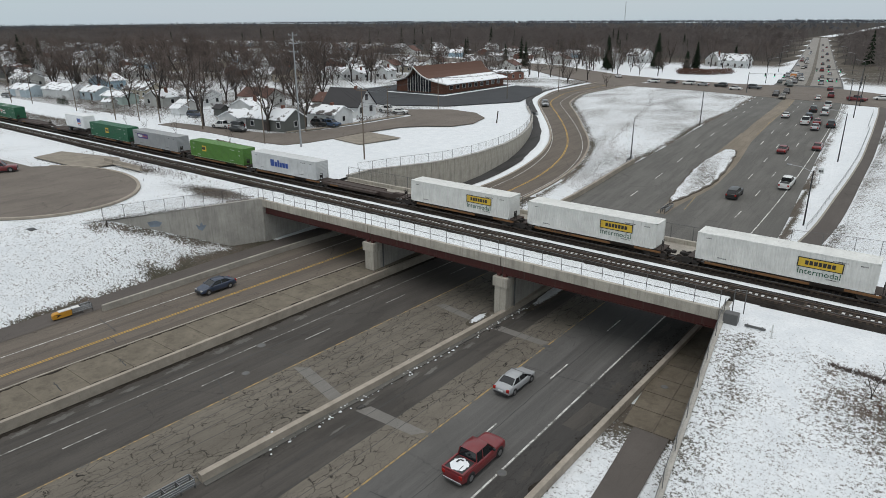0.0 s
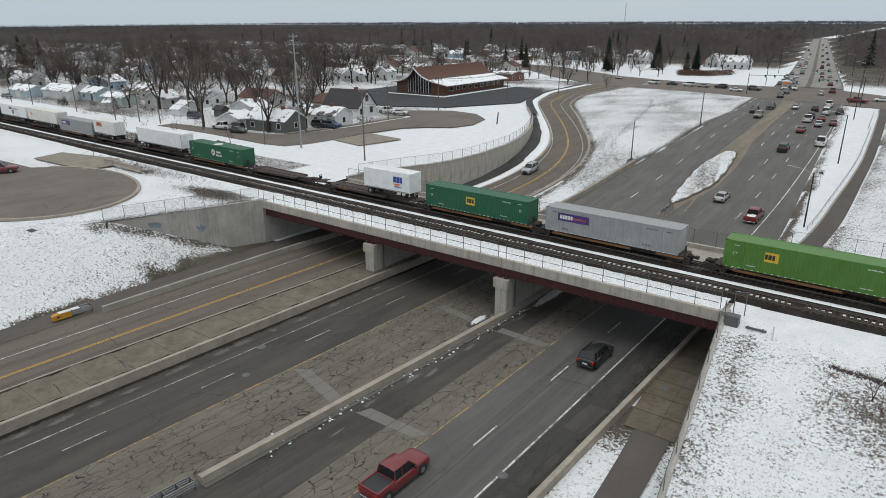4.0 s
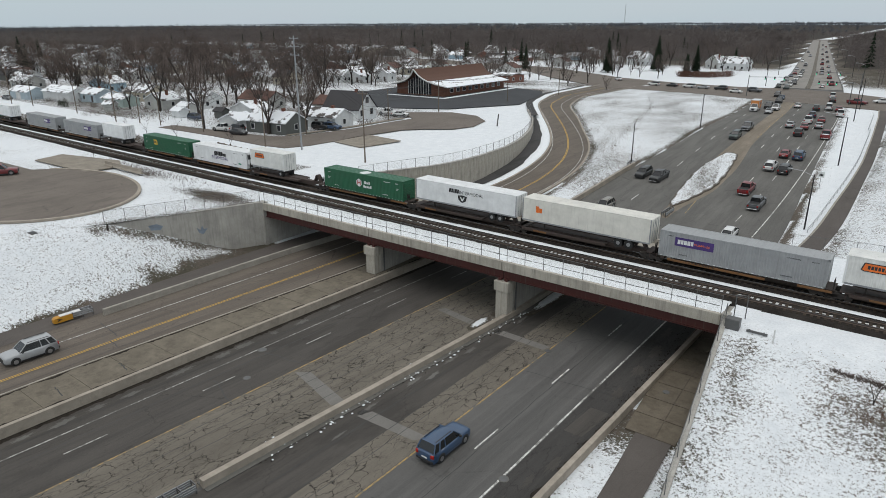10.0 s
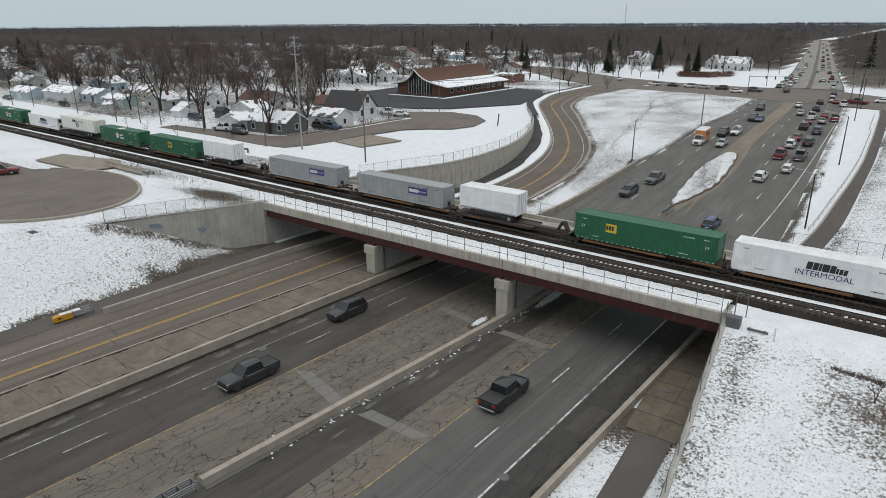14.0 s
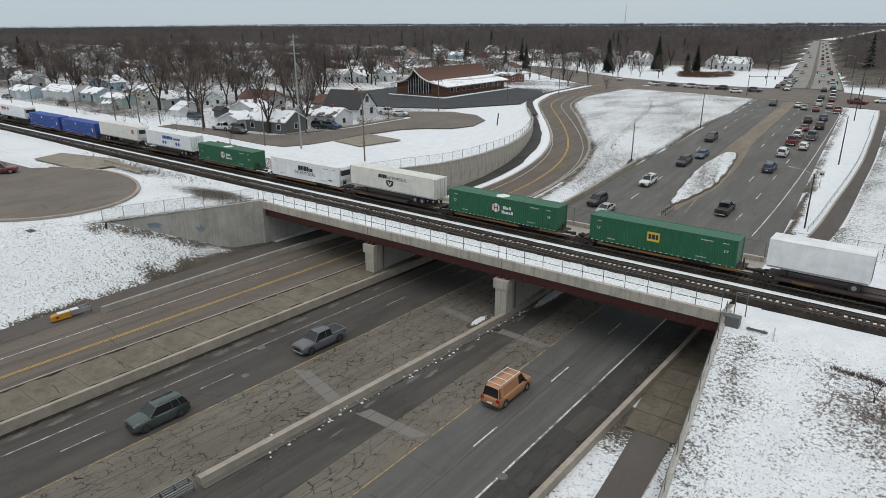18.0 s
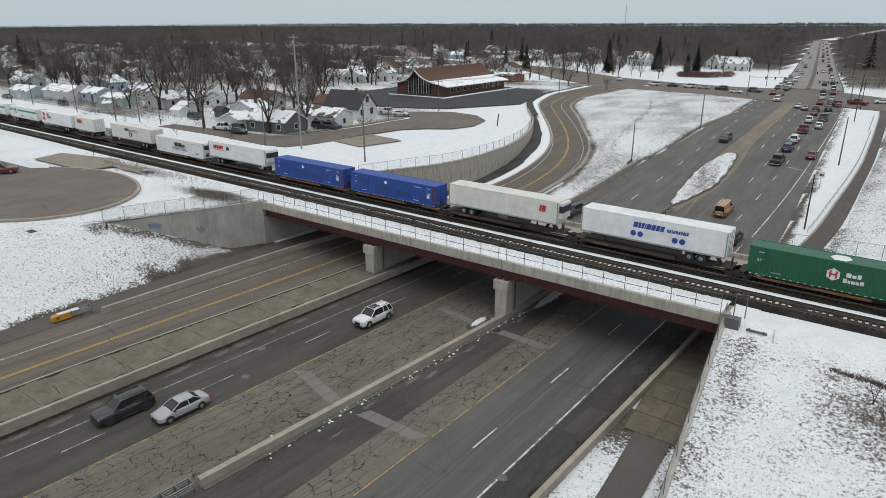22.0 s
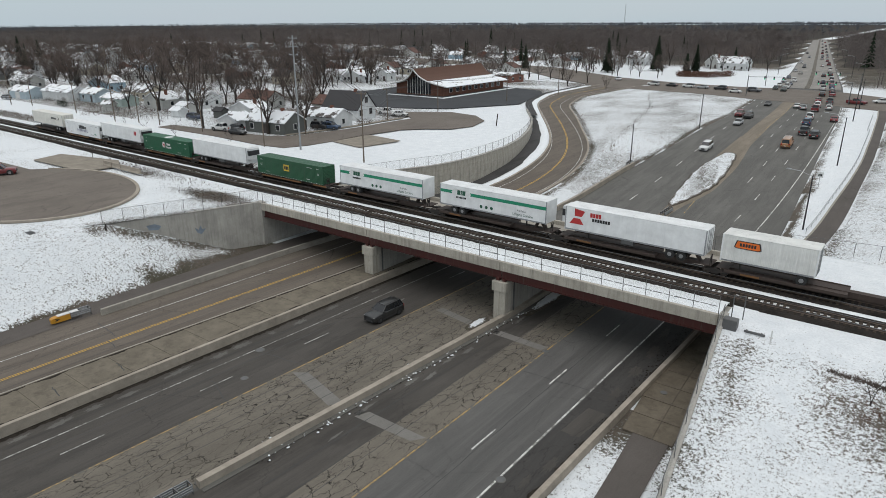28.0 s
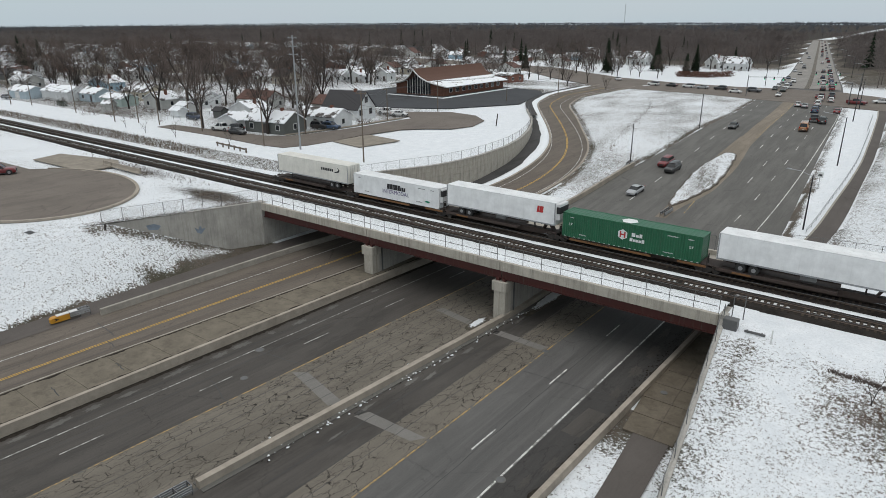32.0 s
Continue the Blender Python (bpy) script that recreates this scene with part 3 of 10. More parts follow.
def strip_on_highway(name, x0, x1, y0, y1, mat, lift=0.004, parent=highway, step=3.0, label="", own=None):
    f = own or shift_x
    rows = [(x0 + f(y), y, x1 + f(y), y, road_z(y)) for y in spaced(y0, y1, step)]
    return part(name, ribbon(rows, lift), mat, parent, label)


part("shoulder", ribbon([(-43.3 + shift_b(y), y, -34.6 + (0.08 - 0.0) * min(y, -8) + 0.7, y, road_z(y)) for y in spaced(-120, 30, 3)], 0.004), M_SHOULDER, highway, "brown-grey shoulder webbed with cracks")
part("shoulder", ribbon([(-34.2 + 0.08 * min(y, -8) + 0.7, y, -30.6 + shift_x(y), y, road_z(y)) for y in spaced(-120, 26, 3)], 0.004), M_DARK, highway, "dark stained strip beside the median wall")
part("shoulder", ribbon([(-30.6 + shift_x(y), y, -27.0 + shift_x(y), y, road_z(y)) for y in spaced(-120, 26, 3)], 0.004), M_SHOULDER, highway, "brown-grey shoulder webbed with cracks")
part("lane_course", ribbon([(table(HIGHWAY, y)[0] + 0.02, y, -43.5 + shift_b(y), y, road_z(y)) for y in spaced(-120, 9, 3)], 0.003), M_DARK, highway, "dark worn lanes")
part("lane_course", ribbon([(-19.6 + shift_x(y), y, table(HIGHWAY, y)[1] - 0.02, y, road_z(y)) for y in spaced(-120, 9, 3)], 0.003), M_EDGE, highway, "dark edge strip")
LINES = [(-26.85, 'y', -120, 26, shift_x), (-19.75, 'w', -120, 30, shift_x), (-49.75, 'w', -120, 22, shift_b), (-43.40, 'y', -120, 26, shift_b)]
for x, c, y0, y1, f in LINES:
    strip_on_highway("lane_line", x - 0.08, x + 0.08, y0, y1, (M_LINE_W if f is shift_x else M_LINE_WW) if c == 'w' else M_LINE_YW, 0.010, own=f)
for x, y_first, pitch, f in ((-23.35, -33.5, 12.5, shift_x), (-46.9, -29.35, 12.05, shift_b)):
    for k in range(-6, 5):
        y = y_first + pitch * k
        strip_on_highway("lane_dash", x - 0.07, x + 0.07, y, y + 3.4, M_LINE_W if f is shift_x else M_LINE_WW, 0.010, own=f)
# paler paving beyond the bridge, with brown worn bands
part("pavement_course", ribbon([(table(HIGHWAY, y)[0] + 0.05, y, table(HIGHWAY, y)[1] - 0.05, y, road_z(y)) for y in spaced(9, 204, 3)], 0.005), M_ROAD_UP, highway, "worn lighter grey asphalt")
# markings beyond the bridge
FAR_DASH = [(-26.9, 62, 190), (-23.4, 40, 190), (-30.4, 88, 190), (-42.2, 30, 176)]
for x, y0, y1 in FAR_DASH:
    k = y0
    while k < y1:
        strip_on_highway("lane_dash", x - 0.08, x + 0.08, k, k + 3.6, M_LINE_W, 0.012)
        k += 12.4
strip_on_highway("lane_line", -19.5, -19.33, 34, 196, M_LINE_W, 0.012)
strip_on_highway("lane_line", -32.6, -32.44, 40, 84, M_LINE_YW, 0.012, own=lambda y: -0.062 * (y - 45) + 1.6)
strip_on_highway("worn_median", -36.3, -32.7, 80, 176, M_TAN, 0.009, label="worn painted median of brown asphalt")
strip_on_highway("lane_line", -33.1, -32.95, 84, 186, M_LINE_YW, 0.013)
# pale repair strips across the shoulders
part("pavement_patch", ribbon([(-45.0, -34.0, -43.7, -33.1, -7.1), (-37.9, -36.0, -37.2, -34.8, -7.1)], 0.008), M_PATCH, highway, "pale concrete repair strip")
part("pavement_patch", ribbon([(-34.9, -35.8, -34.3, -34.5, -7.1), (-28.8, -35.6, -28.0, -34.5, -7.1)], 0.008), M_PATCH, highway, "pale concrete repair strip")
part("pavement_patch", ribbon([(-42.6, -14.2, -42.2, -13.2, -7.1), (-36.9, -15.2, -36.5, -14.2, -7.1)], 0.008), M_PATCH, highway, "pale concrete repair strip")
part("pavement_patch", ribbon([(-33.8, -15.4, -33.4, -14.3, -7.1), (-27.8, -15.6, -27.4, -14.6, -7.1)], 0.008), M_PATCH, highway, "pale concrete repair strip")
part("pavement_patch", ribbon([(-19.6, -27.0, -18.0, -27.0, -7.1), (-19.2, -22.5, -17.4, -22.5, -7.1)], 0.008), M_DARK, highway, "pale asphalt repair patch")

# frontage road and ramp
rp_rows = [(r[1], r[0], r[2], r[0], r[3]) for r in RAMP]
ramp_road = tagged(part("road_ramp", ribbon(rp_rows), M_RAMP), "two-way brown-grey side road curving up a ramp", "road", kind="structure")




YEL = smooth_table([(-120, -66.0), (-52, -64.75), (-35, -64.0), (-10, -62.7), (10, -61.9), (22, -60.6), (35, -59.5), (43, -59.6), (53, -61.2), (62, -64.0), (73, -69.0), (87, -77.2), (101, -86.6), (119, -98.6), (123, -100.8), (150, -108.4), (185, -108)], 3.0)
for d in (-0.13, 0.13):
    part("lane_line", course([(r[1] + d, r[0], table(RAMP, r[0])[2]) for r in YEL], 0.11, 0.010), M_LINE_Y, ramp_road)
for d, y1 in ((-4.0, 175), (3.9, 175)):
    part("lane_line", course([(r[1] + d + (0 if r[0] < 60 else -0.3 * smoothstep(60, 90, r[0])), r[0], table(RAMP, r[0])[2]) for r in YEL if r[0] > (-120 if d < 0 else 6)], 0.13, 0.010), M_LINE_W, ramp_road)



# kerbs of the ramp
part("kerb", course([(r[1] + 0.1, r[0], r[3]) for r in RAMP if r[0] > 12], 0.4, 0.13, 0.3), M_CONC_WARM, ramp_road)
part("kerb", course([(r[2] - 0.1, r[0], r[3]) for r in RAMP if r[0] > 20], 0.4, 0.13, 0.3), M_CONC_WARM, ramp_road)
part("kerb", course([(r[2] - 0.1, r[0], r[3]) for r in RAMP if r[0] < 16], 0.5, 0.14, 0.3), M_CONC, ramp_road, "pale concrete kerb")
bar_a = [(r[1] + 1.0 + 0.02 * (r[0] + 39), r[0], r[3]) for r in smooth_table([q for q in RAMP if -60 < q[0] < 14], 2.0) if -39.5 < r[0] < 10]
barrier_a = tagged(part("barrier_side_road", course(bar_a, 0.35, 0.75, 1.0), M_CONC), "low concrete barrier beside the side road", "barrier", kind="structure")
part("side_walk", ribbon([(r[1] - 3.4, r[0], r[1] + 0.2, r[0], r[3]) for r in RAMP if -120 < r[0] < 14], 0.03), M_PATH, ramp_road, "brown asphalt walk at the foot of the bank")
# raised walk with a low retaining wall between ramp and highway
sep = [(table(RAMP, y)[1] - 0.1, y, table(HIGHWAY, y)[0] - 0.30, y, -6.22) for y in spaced(-120, 14, 4)]
separator = tagged(part("pavement_separator", ribbon(sep, 0.0, 0.3), M_SLAB), "raised concrete walk between the roads with a low wall", "pavement", kind="structure")
y = -64.0
while y < 13:
    e = [(table(RAMP, yy)[1], yy, table(HIGHWAY, yy)[0] - 0.45, yy, -6.22) for yy in (y + 0.03, y + 3.97)]
    part("slab", ribbon(e, 0.035, 0.1), M_SLAB, separator)
    y += 4.0
part("dirt_seam", ribbon([(table(HIGHWAY, yy)[0] - 0.62 + 0.35 * noise.noise(Vector((yy * 0.5, 0, 0))) + 0.2 * noise.noise(Vector((yy * 2.3, 0, 4))), yy, table(HIGHWAY, yy)[0] - 0.42, yy, -6.18) for yy in spaced(-64, 13, 0.3)], 0.005), M_DIRT, separator, "dark dirt along the wall")
part("dirt_seam", ribbon([(table(RAMP, yy)[1] + 0.14, yy, table(RAMP, yy)[1] + 0.34 + 0.35 * noise.noise(Vector((yy * 0.5, 9, 0))) + 0.2 * noise.noise(Vector((yy * 2.3, 3, 4))), yy, -6.18) for yy in spaced(-64, 13, 0.3)], 0.005), M_DIRT, separator, "dark dirt along the kerb")
part("dirt_seam", ribbon([(table(HIGHWAY, yy)[0] + 0.0, yy, table(HIGHWAY, yy)[0] + 0.55 + 0.4 * noise.noise(Vector((yy * 0.5, 4, 0))) + 0.3 * noise.noise(Vector((yy * 2.1, 8, 0))), yy, -7.1) for yy in spaced(-64, 13, 0.3)], 0.008), M_DIRT, highway, "dark dirt in the gutter")
part("dirt_seam", ribbon([(table(HIGHWAY, yy)[1] - 0.5 - 0.3 * noise.noise(Vector((yy * 0.5, 7, 0))) - 0.3 * noise.noise(Vector((yy * 2.1, 5, 0))), yy, table(HIGHWAY, yy)[1] + 0.03, yy, -7.1) for yy in spaced(-50, 12, 0.3)], 0.008), M_DIRT, highway, "dark dirt in the gutter")
part("coping", ribbon([(table(HIGHWAY, y)[0] - 0.42, y, table(HIGHWAY, y)[0], y, -6.12) for y in spaced(-120, 14, 4)], 0.0, 1.2), M_CONC_WARM, separator, "stained concrete retaining wall")

# median barrier, and the barrier beside the walk
med = [(-34.0 + 0.080 * min(y, -8) + 0.35, y, -7.1) for y in spaced(-49.2, 9, 3)]
barrier = tagged(part("barrier_median", course(med, 0.55, 0.72, 0.9), M_CONC_WARM), "low stained concrete median wall", "barrier", kind="structure")
part("footing", course([(x, y, z) for x, y, z in med], 1.5, 0.10, 0.3), M_BLOTCH, barrier)
wb = [(table(HIGHWAY, y)[1] + 0.25, y, road_z(y)) for y in spaced(-110, 10, 3)]
barrier2 = tagged(part("barrier_roadside", course(wb, 0.45, 0.78, 1.0), M_CONC_WARM), "weathered concrete roadside barrier wall", "barrier", kind="structure")

fb = [(table(HIGHWAY, y)[0] - 0.3, y, road_z(y)) for y in spaced(13, 63, 3)]
barrier3 = tagged(part("barrier_ramp", course(fb, 0.45, 0.85, 1.1), M_CONC_WARM), "low concrete wall between ramp and highway", "barrier", kind="structure")
far_rows = [(table(HIGHWAY, y)[0] + 0.6, y, table(HIGHWAY, y)[1] - 0.6, y, 0.0) for y in spaced(226, 1040, 20)]
part("far_pavement", ribbon(far_rows, 0.10), M_FAR, highway, "pale worn pavement beyond the junction")
part("far_median", ribbon([((a + c) / 2 - 1.2, y, (a + c) / 2 + 0.6, y, 0.0) for a, y, c, _, _ in far_rows], 0.13), M_SHOULDER, highway)

# pedestrian walk on the near-side abutment that climbs as a path
path_walk = tagged(part("pavement_walk", ribbon([(r[1], r[0], r[2], r[0], r[3]) for r in WALK]), M_PATH), "brown asphalt footpath", "pavement", kind="structure")
y = -24.0
while y < 11:
    e0, e1 = table(WALK, y + 0.04), table(WALK, y + 2.9)
    for a, b_ in ((0.0, 0.6), (0.61, 1.0)):
        rows = [(e[0] - 0.9 + (e[1] - e[0] + 1.2) * a, yy, e[0] - 0.9 + (e[1] - e[0] + 1.2) * b_, yy, e[2]) for e, yy in ((e0, y + 0.04), (e1, y + 2.9))]
        part("slab", ribbon(rows, 0.05, 0.15), M_SLAB_DK, path_walk)
    y += 2.94

# right-hand path fence line, kerb
part("edge", course([(r[1] - 0.15, r[0], r[3]) for r in WALK if r[0] > 14], 0.3, 0.03, 0.15), M_CONC, path_walk)

# cross street, side streets, lots
def flat(name, pts, z, mat, label, cat="road", parent=None):
    b = Bag().slab(pts, z - 0.15, z)
    return tagged(part(name, b, mat, parent), label, cat, kind="structure")



cross = flat("road_cross", [(-520, 300), (-300, 268), (-182, 250), (-150, 218), (-122, 196), (-112, 186), (-98, 186), (-71, 183), (-52, 176), (-26, 170), (-12, 164), (60, 150), (400, 92),
                            (400, 112), (60, 186), (-14, 206), (-29, 219), (-50, 222), (-66, 220), (-91, 224), (-124, 238), (-183, 286), (-300, 320), (-520, 352)], 0.06, M_STREET, "grey cross street at the signalled junction")
street = flat("road_side_street", [(-158, 19.6), (-135, 19.8), (-116, 18.6), (-109, 19.4), (-107, 24.3), (-106.5, 32), (-106.6, 40), (-105.8, 45), (-104.7, 53), (-101, 57.5), (-95.4, 61.2), (-93.5, 68), (-96.5, 78), (-104, 85), (-114, 87),
                                   (-126, 79), (-124, 76), (-115.2, 70), (-115.8, 60), (-115.8, 50.3), (-117.1, 39.5), (-119.4, 30), (-124, 27), (-140, 25.5), (-158, 24.0)], 0.05, M_STREET, "brown-grey residential street with a turning circle")
part("sidewalk", course([(-121.6, 30.5, 0.05), (-119.6, 39.5, 0.05), (-118.4, 50.3, 0.05), (-118.4, 60, 0.05), (-117.9, 69, 0.05)], 1.4, 0.05, 0.12), M_GRAVEL, street, "cleared concrete sidewalk")
flat("pavement_gravel_pad", [(-105.9, 31), (-96.2, 29.2), (-94.4, 40.5), (-105.6, 42.3)], 0.09, M_GRAVEL, "square brown gravel pad in the snow", "pavement")
circle = [(-112 + 20.0 * math.cos(a) * 1.0, -29.5 + 14.2 * math.sin(a)) for a in [math.tau * i / 40 for i in range(40)]]
cul = flat("road_turning_circle", circle, 0.07, M_STREET, "brown asphalt turning circle with damp stains")
part("kerb", course([(-112 + 20.2 * math.cos(a), -29.5 + 14.4 * math.sin(a), 0.07) for a in [math.tau * i / 60 for i in range(-14, 24)]], 0.5, 0.09, 0.3), M_CONC_WARM, cul)
flat("road_turning_circle_arm", [(-300, -46), (-128, -40), (-126, -22), (-300, -30)], 0.06, M_STREET, "brown asphalt street")
flat("pavement_apron", [(-138, -18), (-119.5, -17.2), (-119, -11.0), (-124, -8.4), (-140, -12)], 0.08, M_GRAVEL, "pale concrete apron beside the turning circle", "pavement")
flat("pavement_church_lot", [(-178, 98), (-150, 86), (-137, 84), (-120, 93), (-108, 116), (-118, 150), (-123, 158), (-158, 170), (-180, 160)], 0.06, M_LOT, "dark fresh asphalt church car park", "pavement")

# snow island between the carriageways
isl0 = [(-33.9, 41.4), (-32.9, 44), (-31.9, 48), (-30.9, 52.5), (-30.2, 57), (-30.5, 63), (-30.9, 69), (-31.5, 75), (-32.2, 80), (-33.6, 81.8), (-34.9, 80.7), (-35.9, 75), (-36.5, 69), (-36.3, 61), (-35.6, 53), (-34.9, 46)]
isl = []
for (xa, ya), (xb, yb) in zip(isl0, isl0[1:] + isl0[:1]):
    for u in (0.0, 0.25, 0.5, 0.75):
        px, py = xa + (xb - xa) * u, ya + (yb - ya) * u
        isl.append((px + 0.45 * noise.noise(Vector((px * 0.9, py * 0.9, 2))), py + 0.3 * noise.noise(Vector((px * 0.9, py * 0.9, 7)))))
ib = Bag()
top = [(x, y, road_z(y) + 0.16) for x, y in isl]
mid = (sum(p[0] for p in isl) / len(isl), sum(p[1] for p in isl) / len(isl))
inner = [(x + (mid[0] - x) * 0.18, y + (mid[1] - y) * 0.06, road_z(y + (mid[1] - y) * 0.06) + 0.34) for x, y in isl]
bot = [(x, y, road_z(y) - 0.1) for x, y in isl]
n = len(isl)
ib.add(bot + top + inner, [(i, (i + 1) % n, n + (i + 1) % n, n + i) for i in range(n)] + [(n + i, n + (i + 1) % n, 2 * n + (i + 1) % n, 2 * n + i) for i in range(n)] + [tuple(range(2 * n, 3 * n))])
ime = ib.mesh("pavement_island")
ime.attributes.new("bare", 'FLOAT', 'POINT').data.foreach_set("value", [0.40] * (2 * n) + [0.30, 0.25, 0.20, 0.22] * (n // 4))
island = tagged(part("pavement_island", ime, M_GROUND), "snow-covered median island with brown edges", "island", kind="structure")
# snow bank between ramp and its footpath, and the footpath
part("footpath", ribbon([(table(WALL_LEFT, y)[0] + 0.25, y, max(table(WALL_LEFT, y)[0] + 1.0, table(RAMP, y)[0] - 2.0), y, table(RAMP, y)[2] - 0.02) for y in spaced(13, 96, 3)], 0.06), M_WET, ramp_road, "damp dark footpath along the retaining wall")
part("footpath", ribbon([(table(RAMP, y)[0] - 4.6, y, table(RAMP, y)[0] - 2.0, y, max(table(RAMP, y)[2], -0.1) + 0.02) for y in spaced(96, 186, 3)], 0.06), M_WET, ramp_road, "damp dark footpath along the ramp")
part("dirt_apron", ribbon([(-34.2 - 1.6 * smoothstep(38, 60, y), y, -32.4 + 2.6 * smoothstep(38, 56, y) - 2.2 * smoothstep(66, 98, y), y, road_z(y)) for y in spaced(36, 98, 3)], 0.016), M_TAN, highway, "brown gritty asphalt round the island")
sb = Bag()
rows = spaced(22, 185, 2.5)
for i, y in enumerate(rows):
    e = table(RAMP, y)
    wdt = 1.3 + 0.5 * noise.noise(Vector((y * 0.2, 0, 0))) + (0.9 if y > 50 else 0)
    sb.v += [(e[0] - wdt - 0.8, y, e[2] - 0.1), (e[0] - 0.55 - wdt * 0.6, y, e[2] + 0.28), (e[0] - 0.45, y, e[2] + 0.24), (e[0] - 0.2, y, e[2] - 0.05)]
for i in range(len(rows) - 1):
    sb.f += [(4 * i + j, 4 * i + j + 1, 4 * i + j + 5, 4 * i + j + 4) for j in range(3)]
tagged(part("snow_bank", sb, M_SNOW, smooth=True), "ploughed snow bank along the ramp kerb", "snow bank", kind="stuff")

# verges that close the ground up to the backs of the walls
def verge(tab, y0, y1, a, c):
    rows = []
    for y in spaced(y0, y1, 1.5):
        x = table(tab, y)[0]
        p, q = (x + a, x + c) if a < c else (x + c, x + a)
        rows.append((p, y, q, y, 0))
    b = Bag()
    for p, y, q, _, _ in rows:
        g = ground_h(p, y) if a < 0 else ground_h(q, y)
        b.v += [(p, y, g + 0.05), (q, y, g + 0.05)]
    b.f = [(2 * i, 2 * i + 1, 2 * i + 3, 2 * i + 2) for i in range(len(rows) - 1)]
    me = b.mesh("verge", True)
    me.attributes.new("bare", 'FLOAT', 'POINT').data.foreach_set("value", [thin_snow(x, y, z) for x, y, z in b.v])
    return part("verge", me, M_GROUND, ground, "snowy verge behind a wall")


verge(WALL_LEFT, -33.4, 106, -2.6, -0.1)
verge(WALL_RIGHT, -58, 12.4, 0.15, 2.4)

# ---- railway bridge ----
BX0, BX1, BY0, BY1 = -76.6, -11.9, -12.0, 6.2
PIERS = (-55.4, -35.2)
bridge = thing("railway_bridge", "three-span railway bridge of concrete and oxide-red steel girders", "bridge", kind="structure")
part("deck", Bag().box(BX0, BX1, BY0 + 0.35, BY1 - 0.35, -1.0, -0.55), M_CONC, bridge, "concrete deck slab")
spans = [BX0, PIERS[0], PIERS[1], BX1]
for y0, y1 in ((BY0, BY0 + 0.4), (BY1 - 0.4, BY1)):
    for a, c in zip(spans, spans[1:]):
        part("parapet", Bag().box(a + 0.05, c - 0.05, y0, y1, -1.07, 0.0, 0.04), M_CONC_PALE, bridge, "weathered concrete fascia")
for i in range(8):
    y = BY0 + 0.5 + i * (BY1 - BY0 - 1.0) / 7
    for a, c in zip(spans, spans[1:]):
        g = Bag().box(a + 0.05, c - 0.05, y - 0.01, y + 0.01, -2.10, -1.0)
        g.box(a + 0.05, c - 0.05, y - 0.2, y + 0.2, -2.15, -2.09).box(a + 0.05, c - 0.05, y - 0.18, y + 0.18, -1.06, -1.0)
        part("girder", g, M_STEEL_RED, bridge, "oxide-red steel plate girder")
for px in PIERS:
    w = Bag().box(px - 0.70, px + 0.70, BY0 + 1.3, BY1 - 1.3, -7.4, -2.5, 0.05)
    part("pier_wall", w, M_CONC_WALL, bridge, "stained concrete pier wall")
    for y in (BY0 + 0.1, BY1 - 1.4):
        part("pier_column", Bag().box(px - 0.75, px + 0.75, y, y + 1.3, -7.4, -3.5, 0.04), M_CONC_PALE, bridge)
        part("pier_cap", Bag().box(px - 0.95, px + 0.95, y - 0.15, y + 1.45, -3.6, -2.45, 0.05), M_CONC_PALE, bridge, "pale concrete pier cap")
        for dx in (-0.4, 0.4):
            part("bearing", Bag().box(px + dx - 0.2, px + dx + 0.2, y + 0.2, y + 0.7, -2.45, -2.15), M_STEEL_RED, bridge)
    for y in (BY0 + 4.0, BY0 + 9.1, BY0 + 14.2):
        part("bearing_plinth", Bag().box(px - 0.5, px + 0.5, y - 0.4, y + 0.4, -2.5, -2.16), M_CONC_WALL, bridge)
    part("drain_pipe", Bag().tube((px + 0.85, BY0 + 1.9, -2.6), (px + 0.85, BY0 + 1.9, -7.0), 0.09, n=8), M_GALV_DK, bridge, "grey drain pipe")
part("abutment", Bag().box(-79.0, BX0, BY0, BY1, -8.0, -0.56).box(-77.9, BX0, BY0, BY0 + 0.9, -0.56, 0.05), M_CONC_WALL, bridge, "stained concrete abutment")
part("abutment", Bag().box(BX1, -10.6, BY0, BY1, -8.0, -0.56).box(BX1, -11.2, BY0, BY0 + 0.9, -0.56, 0.05), M_CONC_WALL, bridge, "stained concrete abutment")
# snow on the walkway of the deck
sw = Bag()
xs = [BX0 + (BX1 - BX0) * i / 240 for i in range(241)]
for x in xs:
    t = track_y(x) - 4.7
    edge = t - 2.35 + 0.22 * noise.noise(Vector((x * 0.7, 1, 0))) + 0.16 * noise.noise(Vector((x * 2.3, 4, 0)))
    sw.v += [(x, BY0 + 0.42, -0.14), (x, BY0 + 1.6, -0.06 + 0.03 * noise.noise(Vector((x, 5, 0)))), (x, edge, -0.12), (x, edge + 0.25, -0.5)]
for i in range(240):
    sw.f += [(4 * i + j + 1, 4 * i + j, 4 * i + j + 4, 4 * i + j + 5) for j in range(3)]
solid("walkway_snow", sw, M_SNOW, "strip of snow on the bridge walkway", "snow", kind="stuff", smooth=True)
duct = Bag()
x = BX0
while x < BX1 - 1.0:
    w = 0.8 + 2.4 * abs(noise.noise(Vector((x * 0.8, 3, 0))))
    z = -0.045 + 0.05 * noise.noise(Vector((x * 0.6, 8, 0)))
    duct.box(x, min(BX1, x + w), BY0 + 1.98 + 0.05 * noise.noise(Vector((x, 1, 0))), BY0 + 2.12, -0.2, z)
    x += w + 0.15
tagged(part("cable_duct", duct, M_GALV_DK, bridge, "dark cable duct half buried in snow"), kind="stuff")


